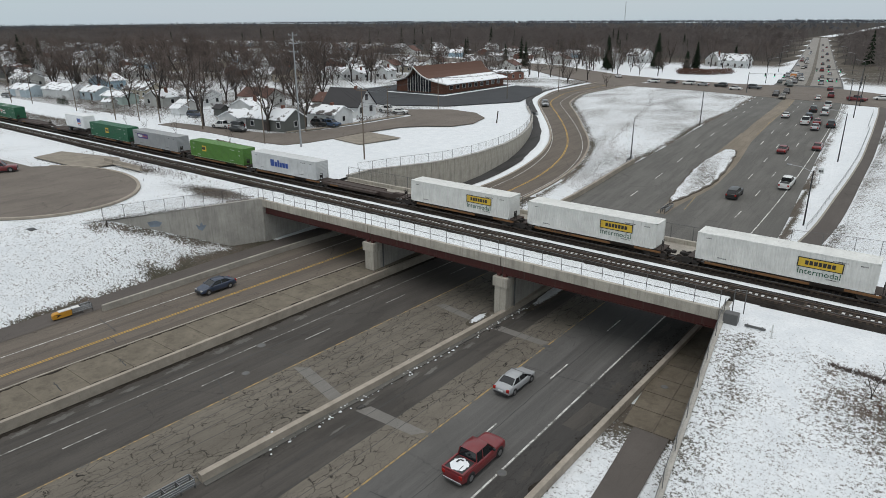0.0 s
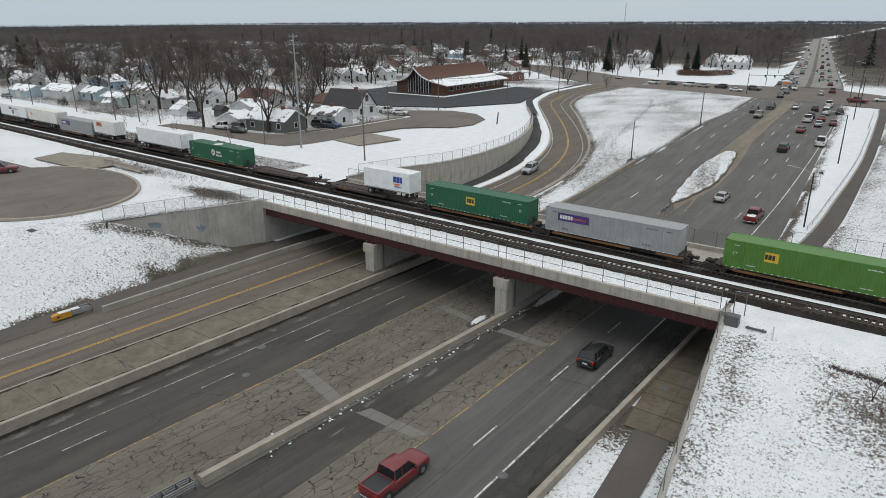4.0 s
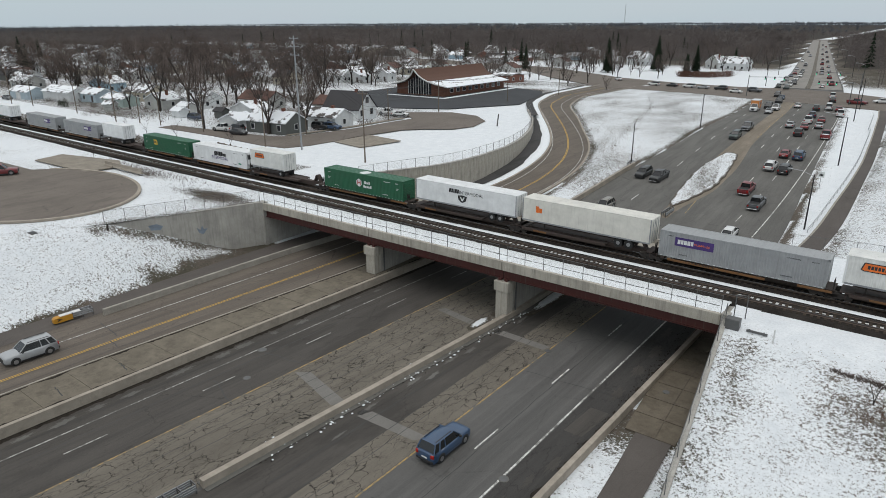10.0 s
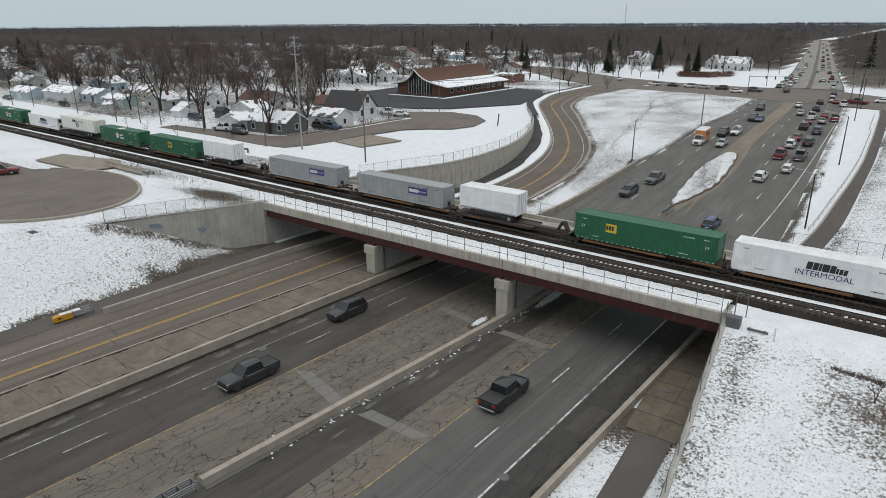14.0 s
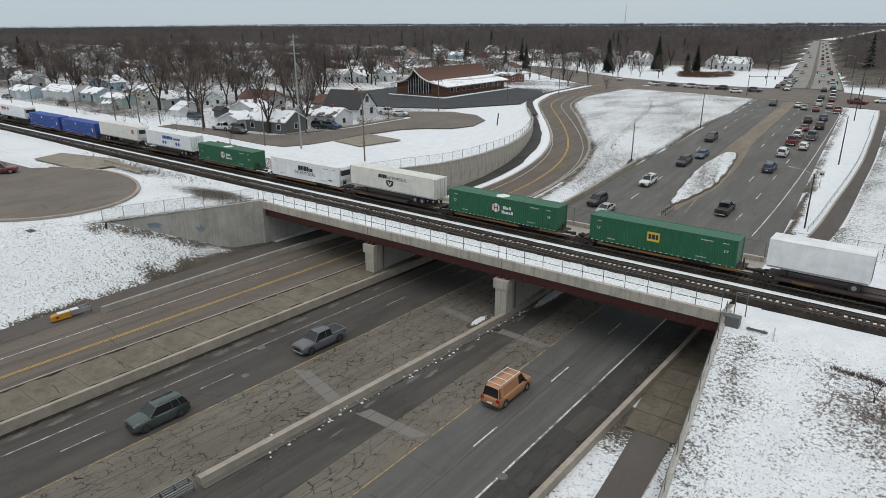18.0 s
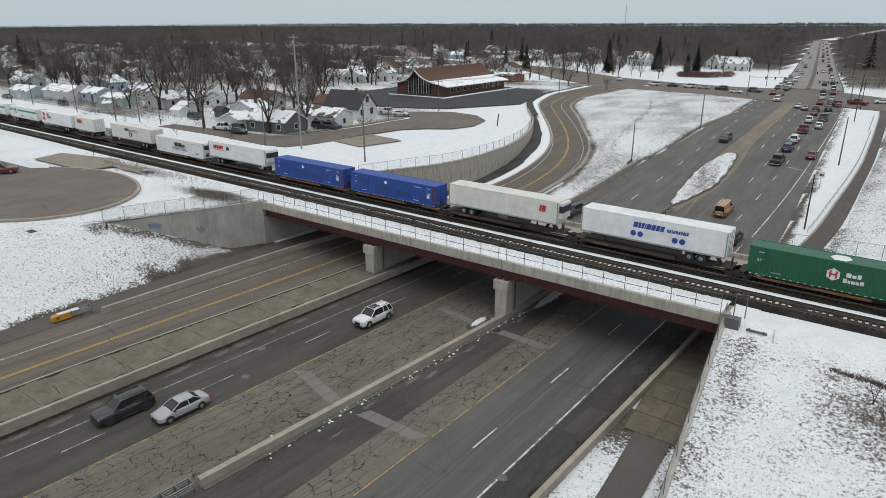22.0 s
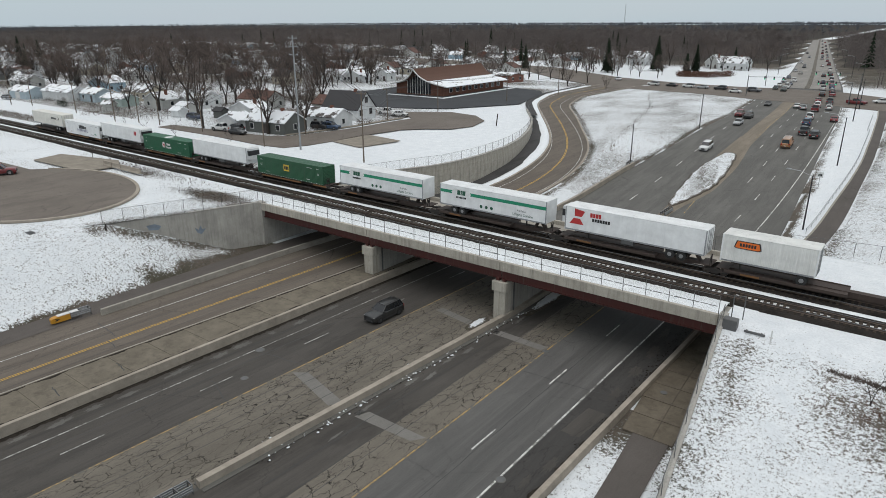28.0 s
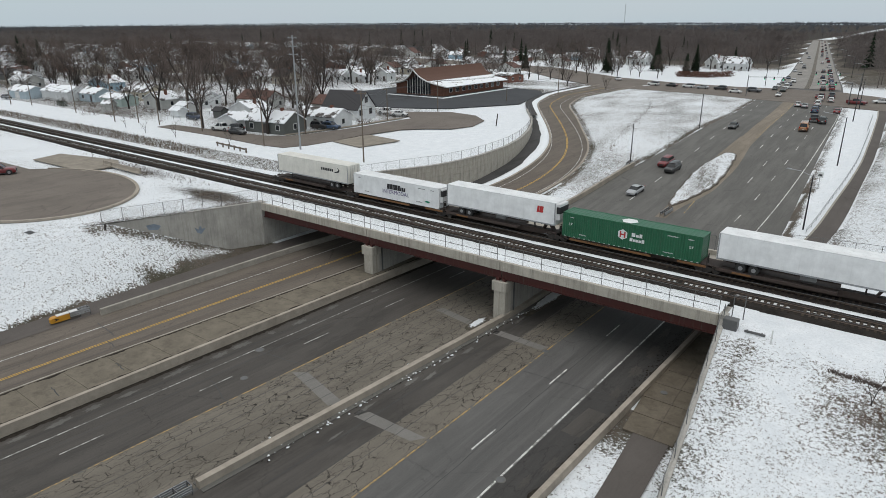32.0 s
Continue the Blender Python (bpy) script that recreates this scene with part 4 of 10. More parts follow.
def chain_link(w, h, pitch=0.13, r=0.0028):
    """A bay of diagonal wire in x, z, as thin strips."""
    b = Bag()
    n = int((w + h) / pitch)
    for sgn in (1, -1):
        for i in range(1, n):
            c = i * pitch
            x0, z0 = (c, 0.0) if c <= w else (w, c - w)
            x1, z1 = (c - h, h) if c >= h else (0.0, c)
            if sgn < 0:
                x0, x1 = w - x0, w - x1
            y = 0.004 * sgn
            b.add([(x0 - r, y, z0), (x0 + r, y, z0), (x1 + r, y, z1), (x1 - r, y, z1)], [(0, 1, 2, 3)])
    return b


def fence_along(points, height, bay, label, group="", post_r=0.035, wire=0.0028):
    """A chain-link fence on a polyline of (x, y, z): posts, top rail, wire bays."""
    f = thing("chain_link_fence", label, "fence", group)
    mat = M_GALV_DK
    seg = []
    for a, c in zip(points, points[1:]):
        d = (Vector(c) - Vector(a)).length
        k = max(1, round(d / bay))
        seg += [Vector(a).lerp(Vector(c), i / k) for i in range(k)]
    seg.append(Vector(points[-1]))
    post = Bag().tube((0, 0, -0.1), (0, 0, height), post_r, n=6).add([], []).mesh("post")
    for p in seg:
        part("post", post, mat, f, at=Matrix.Translation(p))
    meshes = {}
    for a, c in zip(seg, seg[1:]):
        d = c - a
        w = math.hypot(d.x, d.y)
        key = round(w, 2)
        if key not in meshes:
            meshes[key] = chain_link(w, height - 0.08, 0.13, wire).mesh("wire_mesh")
        shear = Matrix.Identity(4)
        shear[2][0] = d.z / w
        m = Matrix.Translation(a + Vector((0, 0, 0.04))) @ Matrix.Rotation(math.atan2(d.y, d.x), 4, 'Z')
        ob = part("wire_mesh", meshes[key] if abs(d.z) < 0.01 else sheared(meshes[key], d.z / w), M_GALV_DK, f, at=m)
        part("top_rail", Bag().tube(a + Vector((0, 0, height)), c + Vector((0, 0, height)), post_r * 0.7, n=5), mat, f)
    return f


def sheared(me, k):
    m2 = me.copy()
    for v in m2.vertices:
        v.co.z += k * v.co.x
    return m2


fence_along([(BX0 + 0.1, BY0 + 0.25, 0.0), (PIERS[0] - 0.5, BY0 + 0.25, 0.0)], 1.75, 2.25, "grey chain-link fence on the bridge parapet", "parapet fences")
fence_along([(PIERS[0] + 0.5, BY0 + 0.25, 0.0), (PIERS[1] - 0.5, BY0 + 0.25, 0.0)], 1.75, 2.3, "grey chain-link fence on the bridge parapet", "parapet fences")
fence_along([(PIERS[1] + 0.5, BY0 + 0.25, 0.0), (BX1 - 0.1, BY0 + 0.25, 0.0)], 1.75, 2.3, "grey chain-link fence on the bridge parapet", "parapet fences")
fence_along([(BX0 + 0.1, BY1 - 0.2, 0.0), (BX1 - 0.1, BY1 - 0.2, 0.0)], 1.75, 2.6, "grey chain-link fence on the far parapet", "parapet fences")


# ---- retaining walls ----
def wall_course(name, pts, base, thick, mat, label, slope_top=None):
    """pts of (x, y, top); base: function of (x, y) for its foot. The wall stands to the left of its course."""
    b = Bag()
    n = len(pts)
    for i, (x, y, t) in enumerate(pts):
        a, c = pts[max(0, i - 1)], pts[min(n - 1, i + 1)]
        d = Vector((c[0] - a[0], c[1] - a[1])).normalized()
        ox, oy = -d.y * thick, d.x * thick
        z = base(x, y)
        b.v += [(x, y, z), (x, y, t), (x + ox, y + oy, t), (x + ox, y + oy, z)]
    for i in range(n - 1):
        b.f += [(4 * i + j, 4 * (i + 1) + j, 4 * (i + 1) + j + 1, 4 * i + j + 1) for j in range(3)]
    b.f += [(0, 1, 2, 3), (4 * n - 4, 4 * n - 1, 4 * n - 2, 4 * n - 3)]
    return tagged(part(name, b, mat), label, "wall", kind="structure")


wing_l = [(-85.4 + 8.5 * i / 10, -31.0 + 19.0 * i / 10, -0.28 + 0.38 * i / 10) for i in range(11)]
wall_wing = wall_course("wall_wing_left", wing_l, lambda x, y: -8.0, 0.5, M_CONC_WALL, "stained tapering concrete wing wall with faded paint marks")
M_GRAF = plain("faded_blue_paint", (0.20, 0.24, 0.29), 0.8, var=0.5)
for u, z, poly in ((0.62, -2.9, [(-0.7, 0.5), (-0.2, 0.1), (0.1, 0.7), (0.3, 0.15), (0.8, 0.2), (0.4, -0.3), (0.1, -0.6), (-0.4, -0.3)]), (0.36, -1.6, [(-0.9, 0.4), (0.2, 0.5), (1.0, 0.1), (0.6, -0.4), (-0.6, -0.3)])):
    p = Vector((-86.3 + 9.4 * u, -33.0 + 21.0 * u, z))
    ang = math.atan2(21.0, 9.4)
    part("paint_mark", Bag().add([(x, -0.012, zz) for x, zz in poly], [tuple(range(len(poly)))]), M_GRAF, wall_wing, "faded grey-blue paint mark", at=Matrix.Translation(p) @ Matrix.Rotation(ang, 4, 'Z'))
fence_along([(-85.6, -30.9, -0.28), (-77.1, -12.1, 0.1)], 1.9, 2.5, "tall grey chain-link fence on the wing wall", "wing wall fences", wire=0.004)
wing_r = [(x, y, ground_h(x + 1.2, y) + 0.25) for y, x in [(-11.9 - 3.4 * i, table(WALL_RIGHT, -11.9 - 3.4 * i)[0]) for i in range(14)]]
wall_course("wall_wing_right", wing_r, lambda x, y: -8.0, 0.4, M_CONC_WALL, "concrete wing wall falling with the slope")
fence_along([(x + 0.2, y, z) for x, y, z in wing_r], 1.5, 2.4, "chain-link fence on the falling wing wall", "wing wall fences", wire=0.007)
part("equipment_box", Bag().box(-11.3, -10.1, -13.0, -12.2, -1.6, 0.25, 0.06), M_GALV_DK, bridge, "dark steel equipment box")
long_wall = [(table(WALL_LEFT, y)[0], y, 0.12) for y in spaced(6.3, 106, 2.8)]
wall_long = wall_course("wall_retaining", long_wall[::-1], lambda x, y: table(RAMP, y)[2] - 1.0, -0.45, M_CONC_WALL, "long curved pale retaining wall of concrete panels")
for (x, y, t), (x2, y2, t2) in zip(long_wall, long_wall[1:]):
    d = Vector((x2 - x, y2 - y, 0))
    ang = math.atan2(d.y, d.x)
    zb = table(RAMP, y)[2] - 0.9
    hgt = 0.02 - zb
    rows_n = max(1, round(hgt / 1.1))
    for r in range(rows_n):
        z0 = zb + hgt * r / rows_n
        part("panel", Bag().box(0.02, d.length - 0.02, -0.10, 0.0, z0 + 0.012, zb + hgt * (r + 1) / rows_n - 0.012), M_CONC_PALE, wall_long, at=Matrix.Translation((x, y, 0)) @ Matrix.Rotation(ang, 4, 'Z'))
    part("coping", Bag().box(0, d.length, -0.16, 0.5, 0.02, 0.20), M_CONC_WALL, wall_long, at=Matrix.Translation((x, y, 0)) @ Matrix.Rotation(ang, 4, 'Z'))
fence_along([(x - 0.25, y, 0.2) for x, y, t in long_wall[1::3]] + [(-98.5, 106.5, 0.1)], 1.6, 2.8, "chain-link fence along the retaining wall", "wall fences")
fence_along([(-10.4, 12.9, -0.2), (-4, 14, -0.2), (6, 15, -0.2), (16, 16.5, -0.2)], 1.6, 2.8, "chain-link fence behind the railway", "path fences", 0.03)

# ---- railway ----
RX0, RX1 = -960.0, 920.0


def bed(off, half, name, label):
    b = Bag()
    xs = spaced(RX0, -260, 50) + spaced(-255, 30, 2.5) + spaced(40, RX1, 50)
    for x in xs:
        y = track_y(x) + off
        j = 0.16 * noise.noise(Vector((x * 0.35, off, 0)))
        lo = -1.0 if not (BX0 < x < BX1) else -0.6
        b.v += [(x, y - half - 1.0 + j, lo), (x, y - half + j, -0.22), (x, y + half, -0.22), (x, y + half + 1.0, lo)]
    for i in range(len(xs) - 1):
        b.f += [(4 * i + j + 1, 4 * i + j, 4 * i + j + 4, 4 * i + j + 5) for j in range(3)]
    return tagged(part(name, b, M_BALLAST), label, "railway", kind="structure")


bed_a = bed(0.0, 1.85, "track_bed_far", "dark ballast bed of the far track")
bed_b = bed(-4.7, 1.75, "track_bed_near", "dark ballast bed of the near track")
tie_mesh = Bag().box(-0.115, 0.115, -1.3, 1.3, -0.30, -0.175, 0.015).mesh("tie")
for bedob, off in ((bed_b, -4.7), (bed_a, 0.0)):
    far_ties = Bag()
    x, k = -245.0, 0
    while x < 16:
        near = -85 < x < -1
        if near:
            part("tie", tie_mesh, M_TIE, bedob, at=Matrix.Translation((x, track_y(x) + off + random.uniform(-0.04, 0.04), 0)) @ Matrix.Rotation(math.atan(TRACK_SLOPE) + random.uniform(-0.01, 0.01), 4, 'Z'))
        else:
            y = track_y(x) + off
            far_ties.box(x - 0.115, x + 0.115, y - 1.3, y + 1.3, -0.30, -0.175)
        x += 0.56
        k += 1
    tagged(part("far_ties", far_ties, M_TIE, bedob), kind="stuff")
    for s in (-0.7525, 0.7525):
        rail = Bag()
        head = Bag()
        for a, c in ((RX0, RX1),):
            ya, yc = track_y(a) + off + s, track_y(c) + off + s
            for prof, bag in (([(-0.07, -0.175), (0.07, -0.175), (0.03, -0.145), (0.012, -0.13), (0.012, -0.045), (0.034, -0.04), (0.034, -0.008), (-0.034, -0.008), (-0.034, -0.04), (-0.012, -0.045), (-0.012, -0.13), (-0.03, -0.145)], rail),
                              ([(-0.03, -0.008), (0.03, -0.008), (0.026, 0.0), (-0.026, 0.0)], head)):
                nn = len(prof)
                bag.add([(a, ya + p, z) for p, z in prof] + [(c, yc + p, z) for p, z in prof],
                        [(i, (i + 1) % nn, nn + (i + 1) % nn, nn + i) for i in range(nn)] + [tuple(range(nn - 1, -1, -1)), tuple(range(nn, 2 * nn))])
        r = part("rail", rail, M_RAIL, bedob, "rusty steel rail")
        part("rail_head", head, M_RAILTOP, r, "polished rail head")
# snow between the tracks, and in the cribs of the near track
sn = Bag()
xs = spaced(-250, 20, 1.0)
for x in xs:
    y = track_y(x) - 2.62
    w = 0.42 + 0.16 * noise.noise(Vector((x * 0.5, 0, 3)))
    sn.v += [(x, y - w, -0.30), (x, y - w * 0.7, -0.16), (x, y + w * 0.7, -0.15), (x, y + w, -0.30)]
for i in range(len(xs) - 1):
    sn.f += [(4 * i + j + 1, 4 * i + j, 4 * i + j + 4, 4 * i + j + 5) for j in range(3)]
solid("track_snow", sn, M_SNOW, "strip of snow between the two tracks", "snow", kind="stuff", smooth=True)
cr = Bag()
x = -244.72
while x < 16:
    y = track_y(x) - 4.7
    q = random.random()
    if q < 0.93:
        w = random.uniform(0.10, 0.30)
        c = y + random.uniform(0.0, 0.22)
        cr.add([(x - 0.13, c - w, -0.215), (x + 0.14, c - w * 0.9, -0.215), (x + 0.13, c + w, -0.215), (x - 0.14, c + w * 0.8, -0.215), (x, c, -0.165)], [(0, 1, 4), (1, 2, 4), (2, 3, 4), (3, 0, 4)])
    x += 0.56
solid("crib_snow", cr, M_SNOW_DIRTY, "small patches of snow between the ties", "snow", kind="stuff")

# ---- the train ----
MOVES = []


def train_s(t):
    """Metres that the train has run at t seconds."""
    return 24.05 * t if t < 17 else 24.05 * t - 0.01667 * (t - 17) ** 2


TRAIN_T = (0, 4, 8, 12, 17, 20, 23, 26, 29, 32)


def run_on_track(ob, x0, z=0.0):
    a = math.degrees(math.atan(TRACK_SLOPE))
    rows = []
    for t in TRAIN_T:
        x = x0 + train_s(t)
        rows.append((t, pose(x, track_y(x), z, 0, 0, a)))
    MOVES.append((ob, rows))


M_CAR = painted("freight_car_brown", (0.050, 0.034, 0.028), amount=0.6, rough=0.75)
M_CAR_Y = painted("freight_car_rust_yellow", (0.17, 0.078, 0.026), dirt=(0.05, 0.04, 0.035), amount=0.9, rough=0.6)
M_BOGIE = plain("cast_bogie_steel", (0.035, 0.030, 0.027), 0.8, 0.2)
M_WHEEL = plain("steel_wheel", (0.09, 0.075, 0.065), 0.5, 0.6)

MESH = {}


def shared(key, make):
    if key not in MESH:
        MESH[key] = make()
    return MESH[key]


def add_bogie(car, x):
    fr = Bag()
    for s in (-1, 1):
        y0, y1 = (0.98, 1.12) if s > 0 else (-1.12, -0.98)
        fr.prism([(-1.25, 0.42), (-1.15, 0.62), (-0.55, 0.68), (-0.3, 0.8), (0.3, 0.8), (0.55, 0.68), (1.15, 0.62), (1.25, 0.42), (0.95, 0.34), (0.5, 0.42), (0.35, 0.22), (-0.35, 0.22), (-0.5, 0.42), (-0.95, 0.34)], y0, y1)
    fr.box(-0.25, 0.25, -1.0, 1.0, 0.42, 0.66, 0.03)
    me = shared("bogie", lambda: fr.mesh("bogie"))
    b = part("bogie", me, M_BOGIE, car, "dark cast-steel bogie", at=pose(x, 0, 0))
    wb = Bag()
    for s in (-1, 1):
        wb.tube((0, s * 0.68, 0.44), (0, s * 0.82, 0.44), 0.44, 0.42, 18)
    wb.tube((0, -0.7, 0.44), (0, 0.7, 0.44), 0.08, n=8)
    wm = shared("wheelset", lambda: wb.mesh("wheelset"))
    for dx in (-0.86, 0.86):
        part("wheelset", wm, M_WHEEL, b, "steel wheelset", at=pose(dx, 0, 0))


def spine_car(x0, kind, length=18.3, front_bogie=False):
    """One platform of an intermodal spine car; origin on the track under its middle."""
    names = {"container": "dark spine freight car with rusty yellow sills carrying a container", "trailer": "brown spine freight car carrying a road trailer", "empty": "empty brown spine freight car with a low timber-coloured deck"}
    car = thing("spine_car", names[kind], "freight car", "train cars", at=pose(x0, 0, 0))
    L = length / 2
    part("centre_beam", shared(("beam", length), lambda: Bag().prism([(-L + 0.5, 0.98), (-L + 0.5, 0.72), (-L + 2.4, 0.6), (-L + 3.4, 0.36), (L - 3.4, 0.36), (L - 2.4, 0.6), (L - 0.5, 0.72), (L - 0.5, 0.98)], -0.38, 0.38).mesh("centre_beam")), M_CAR, car)
    if kind == "container":
        for x in (-7.6, -2.2, 2.2, 7.6):
            part("cross_bearer", shared("bearer", lambda: Bag().box(-0.22, 0.22, -1.3, 1.3, 0.72, 0.97, 0.02).mesh("cross_bearer")), M_CAR, car, at=pose(x, 0, 0))
        for s in (-1, 1):
            part("side_sill", shared(("sill", s), lambda: Bag().box(-4.6, 5.2, s * 1.32 - 0.06, s * 1.32 + 0.06, 0.62, 0.84, 0.02).mesh("side_sill")), M_CAR_Y, car, "worn yellow side sill", at=pose(-2.4, 0, 0))
            part("end_sill", shared(("esill", s), lambda: Bag().box(-1.5, 1.5, s * 1.30 - 0.06, s * 1.30 + 0.06, 0.70, 0.92, 0.02).mesh("end_sill")), M_CAR_Y, car, "worn yellow end sill", at=pose(7.2, 0, 0))
            part("lettering", shared(("let", s), lambda: lettering_bars(s * 1.385, 0.73, 2.6, 0.13)), M_BLACK, car, "row of small dark lettering", at=pose(-3.4, 0, 0))["kind"] = "stuff"
    else:
        part("deck", shared("wdeck", lambda: Bag().box(-7.6, 3.4, -1.32, 1.32, 0.78, 0.90, 0.02).mesh("deck")), M_CAR, car, "rust-brown wheel platform", at=pose(-0.4, 0, 0))
        for s in (-1, 1):
            part("side_sill", shared(("rsill", s), lambda: Bag().box(-7.6, 3.4, s * 1.36 - 0.05, s * 1.36 + 0.05, 0.70, 1.0, 0.02).mesh("side_sill")), M_CAR, car, "rusty rubbing strip", at=pose(-0.4, 0, 0))
            part("sill_patch", shared(("spatch", s), lambda: Bag().box(-0.9, 0.9, s * 1.425 - 0.015, s * 1.425 + 0.015, 0.72, 0.92).mesh("sill_patch")), M_CAR_Y, car, "faded yellow patch", at=pose(-5.5, 0, 0))
        part("hitch", shared("hitch", lambda: Bag().prism([(-0.7, 0.95), (-0.5, 0.95), (0.1, 1.95), (0.7, 0.95), (0.9, 0.95), (0.35, 2.1), (-0.1, 2.1)], -0.35, 0.35).mesh("hitch")) if kind == "trailer" else
             shared("hitch_down", lambda: Bag().box(-0.9, 0.9, -0.35, 0.35, 0.95, 1.2, 0.05).mesh("hitch")), M_CAR, car, "trailer hitch", at=pose(6.6, 0, 0))
    add_bogie(car, -L + 0.2)
    if front_bogie:
        add_bogie(car, L - 1.2)
    for s in (-1, 1):
        part("coupler", shared("coupler", lambda: Bag().box(-0.7, 0.7, -0.14, 0.14, 0.68, 0.92, 0.04).box(0.4, 0.8, -0.22, 0.22, 0.64, 0.96, 0.04).mesh("coupler")), M_BOGIE, car, at=pose(s * L, 0, 0, 0, 0, 0 if s > 0 else 180))
        part("end_platform", shared("eplat", lambda: Bag().box(-0.6, 0.6, -1.15, 1.15, 0.93, 1.0).box(-0.1, 0.0, -1.15, -1.05, 0.4, 0.93).mesh("end_platform")), M_CAR, car, at=pose(s * (L - 0.9), 0, 0))
    part("brake_stand", shared("bstand", lambda: Bag().box(-0.03, 0.03, -1.12, -1.04, 0.95, 2.15).box(-0.03, 0.03, -0.62, -0.54, 0.95, 2.15).box(-0.02, 0.02, -1.12, -0.54, 2.08, 2.14).box(-0.02, 0.02, -1.12, -0.54, 1.6, 1.66).box(-0.06, 0.08, -0.98, -0.70, 1.5, 1.95, 0.03).mesh("brake_stand")), M_BOGIE, car, "dark brake stand with a wheel box", at=pose(L - 0.45, 0, 0))
    run_on_track(car, x0)
    return car


def lettering_bars(y, z, width, h):
    b = Bag()
    r = random.Random(7)
    x = -width / 2
    while x < width / 2:
        w = r.uniform(0.07, 0.14)
        b.add([(x, y, z), (x + w, y, z), (x + w, y, z + h), (x, y, z + h)], [(0, 1, 2, 3)])
        x += w + (0.06 if r.random() > 0.2 else 0.22)
    return b.mesh("lettering")


CL, CW, CH = 16.15, 2.59, 2.90


def corrugated(length, z0, z1, pitch=0.27, depth=0.045):
    """A corrugated side in x, z; its outer ribs at y = 0, recesses at +depth."""
    b = Bag()
    n = int(length / pitch)
    p = length / n
    prof = []
    for i in range(n):
        x = -length / 2 + i * p
        prof += [(x, 0.0), (x + p * 0.38, 0.0), (x + p * 0.52, depth), (x + p * 0.86, depth)]
    prof.append((length / 2, 0.0))
    b.v = [(x, y, z0) for x, y in prof] + [(x, y, z1) for x, y in prof]
    m = len(prof)
    b.f = [(i, i + 1, m + i + 1, m + i) for i in range(m - 1)]
    return b




MARK_W = plain("marking_white", (0.70, 0.71, 0.70), 0.5, bmp=0)
MARK_K = plain("marking_black", (0.02, 0.02, 0.022), 0.5, bmp=0)
MARK_Y = plain("marking_yellow", (0.62, 0.42, 0.04), 0.5, bmp=0)
MARK_R = plain("marking_red", (0.45, 0.03, 0.03), 0.5, bmp=0)
MARK_B = plain("marking_blue", (0.025, 0.07, 0.30), 0.5, bmp=0)
MARK_P = plain("marking_purple", (0.06, 0.03, 0.16), 0.5, bmp=0)
MARK_G = plain("marking_green", (0.01, 0.24, 0.13), 0.5, bmp=0)
MARK_DG = plain("marking_dark_green", (0.01, 0.09, 0.05), 0.5, bmp=0)
MARK_O = plain("marking_orange", (0.75, 0.16, 0.02), 0.5, bmp=0)


def poly_mark(pts):
    return Bag().add([(x, 0, z) for x, z in pts], [tuple(range(len(pts)))])


def bars(widths, h, gap=0.08, slant=0.0, drop=()):
    """A row of plain blocks in place of a brand name, centred."""
    tot = sum(widths) + gap * (len(widths) - 1)
    x = -tot / 2
    b = Bag()
    for i, w in enumerate(widths):
        hh = h * (0.72 if i in drop else 1.0)
        b.add([(x, 0, -h / 2), (x + w, 0, -h / 2), (x + w + slant * hh, 0, -h / 2 + hh), (x + slant * hh, 0, -h / 2 + hh)], [(0, 1, 2, 3)])
        x += w + gap
    return b


def rect(w, h):
    return Bag().add([(-w / 2, 0, -h / 2), (w / 2, 0, -h / 2), (w / 2, 0, h / 2), (-w / 2, 0, h / 2)], [(0, 1, 2, 3)])


def hexagon(r):
    return poly_mark([(r * math.cos(math.tau * (i + 0.5) / 6), r * math.sin(math.tau * (i + 0.5) / 6)) for i in range(6)])


def mark(ob, y, x, z, bag, mat, lift, label=""):
    """A flat marking on the near side (outward = -y)."""
    part("marking", bag, mat, ob, label, at=pose(x, y - lift, z))


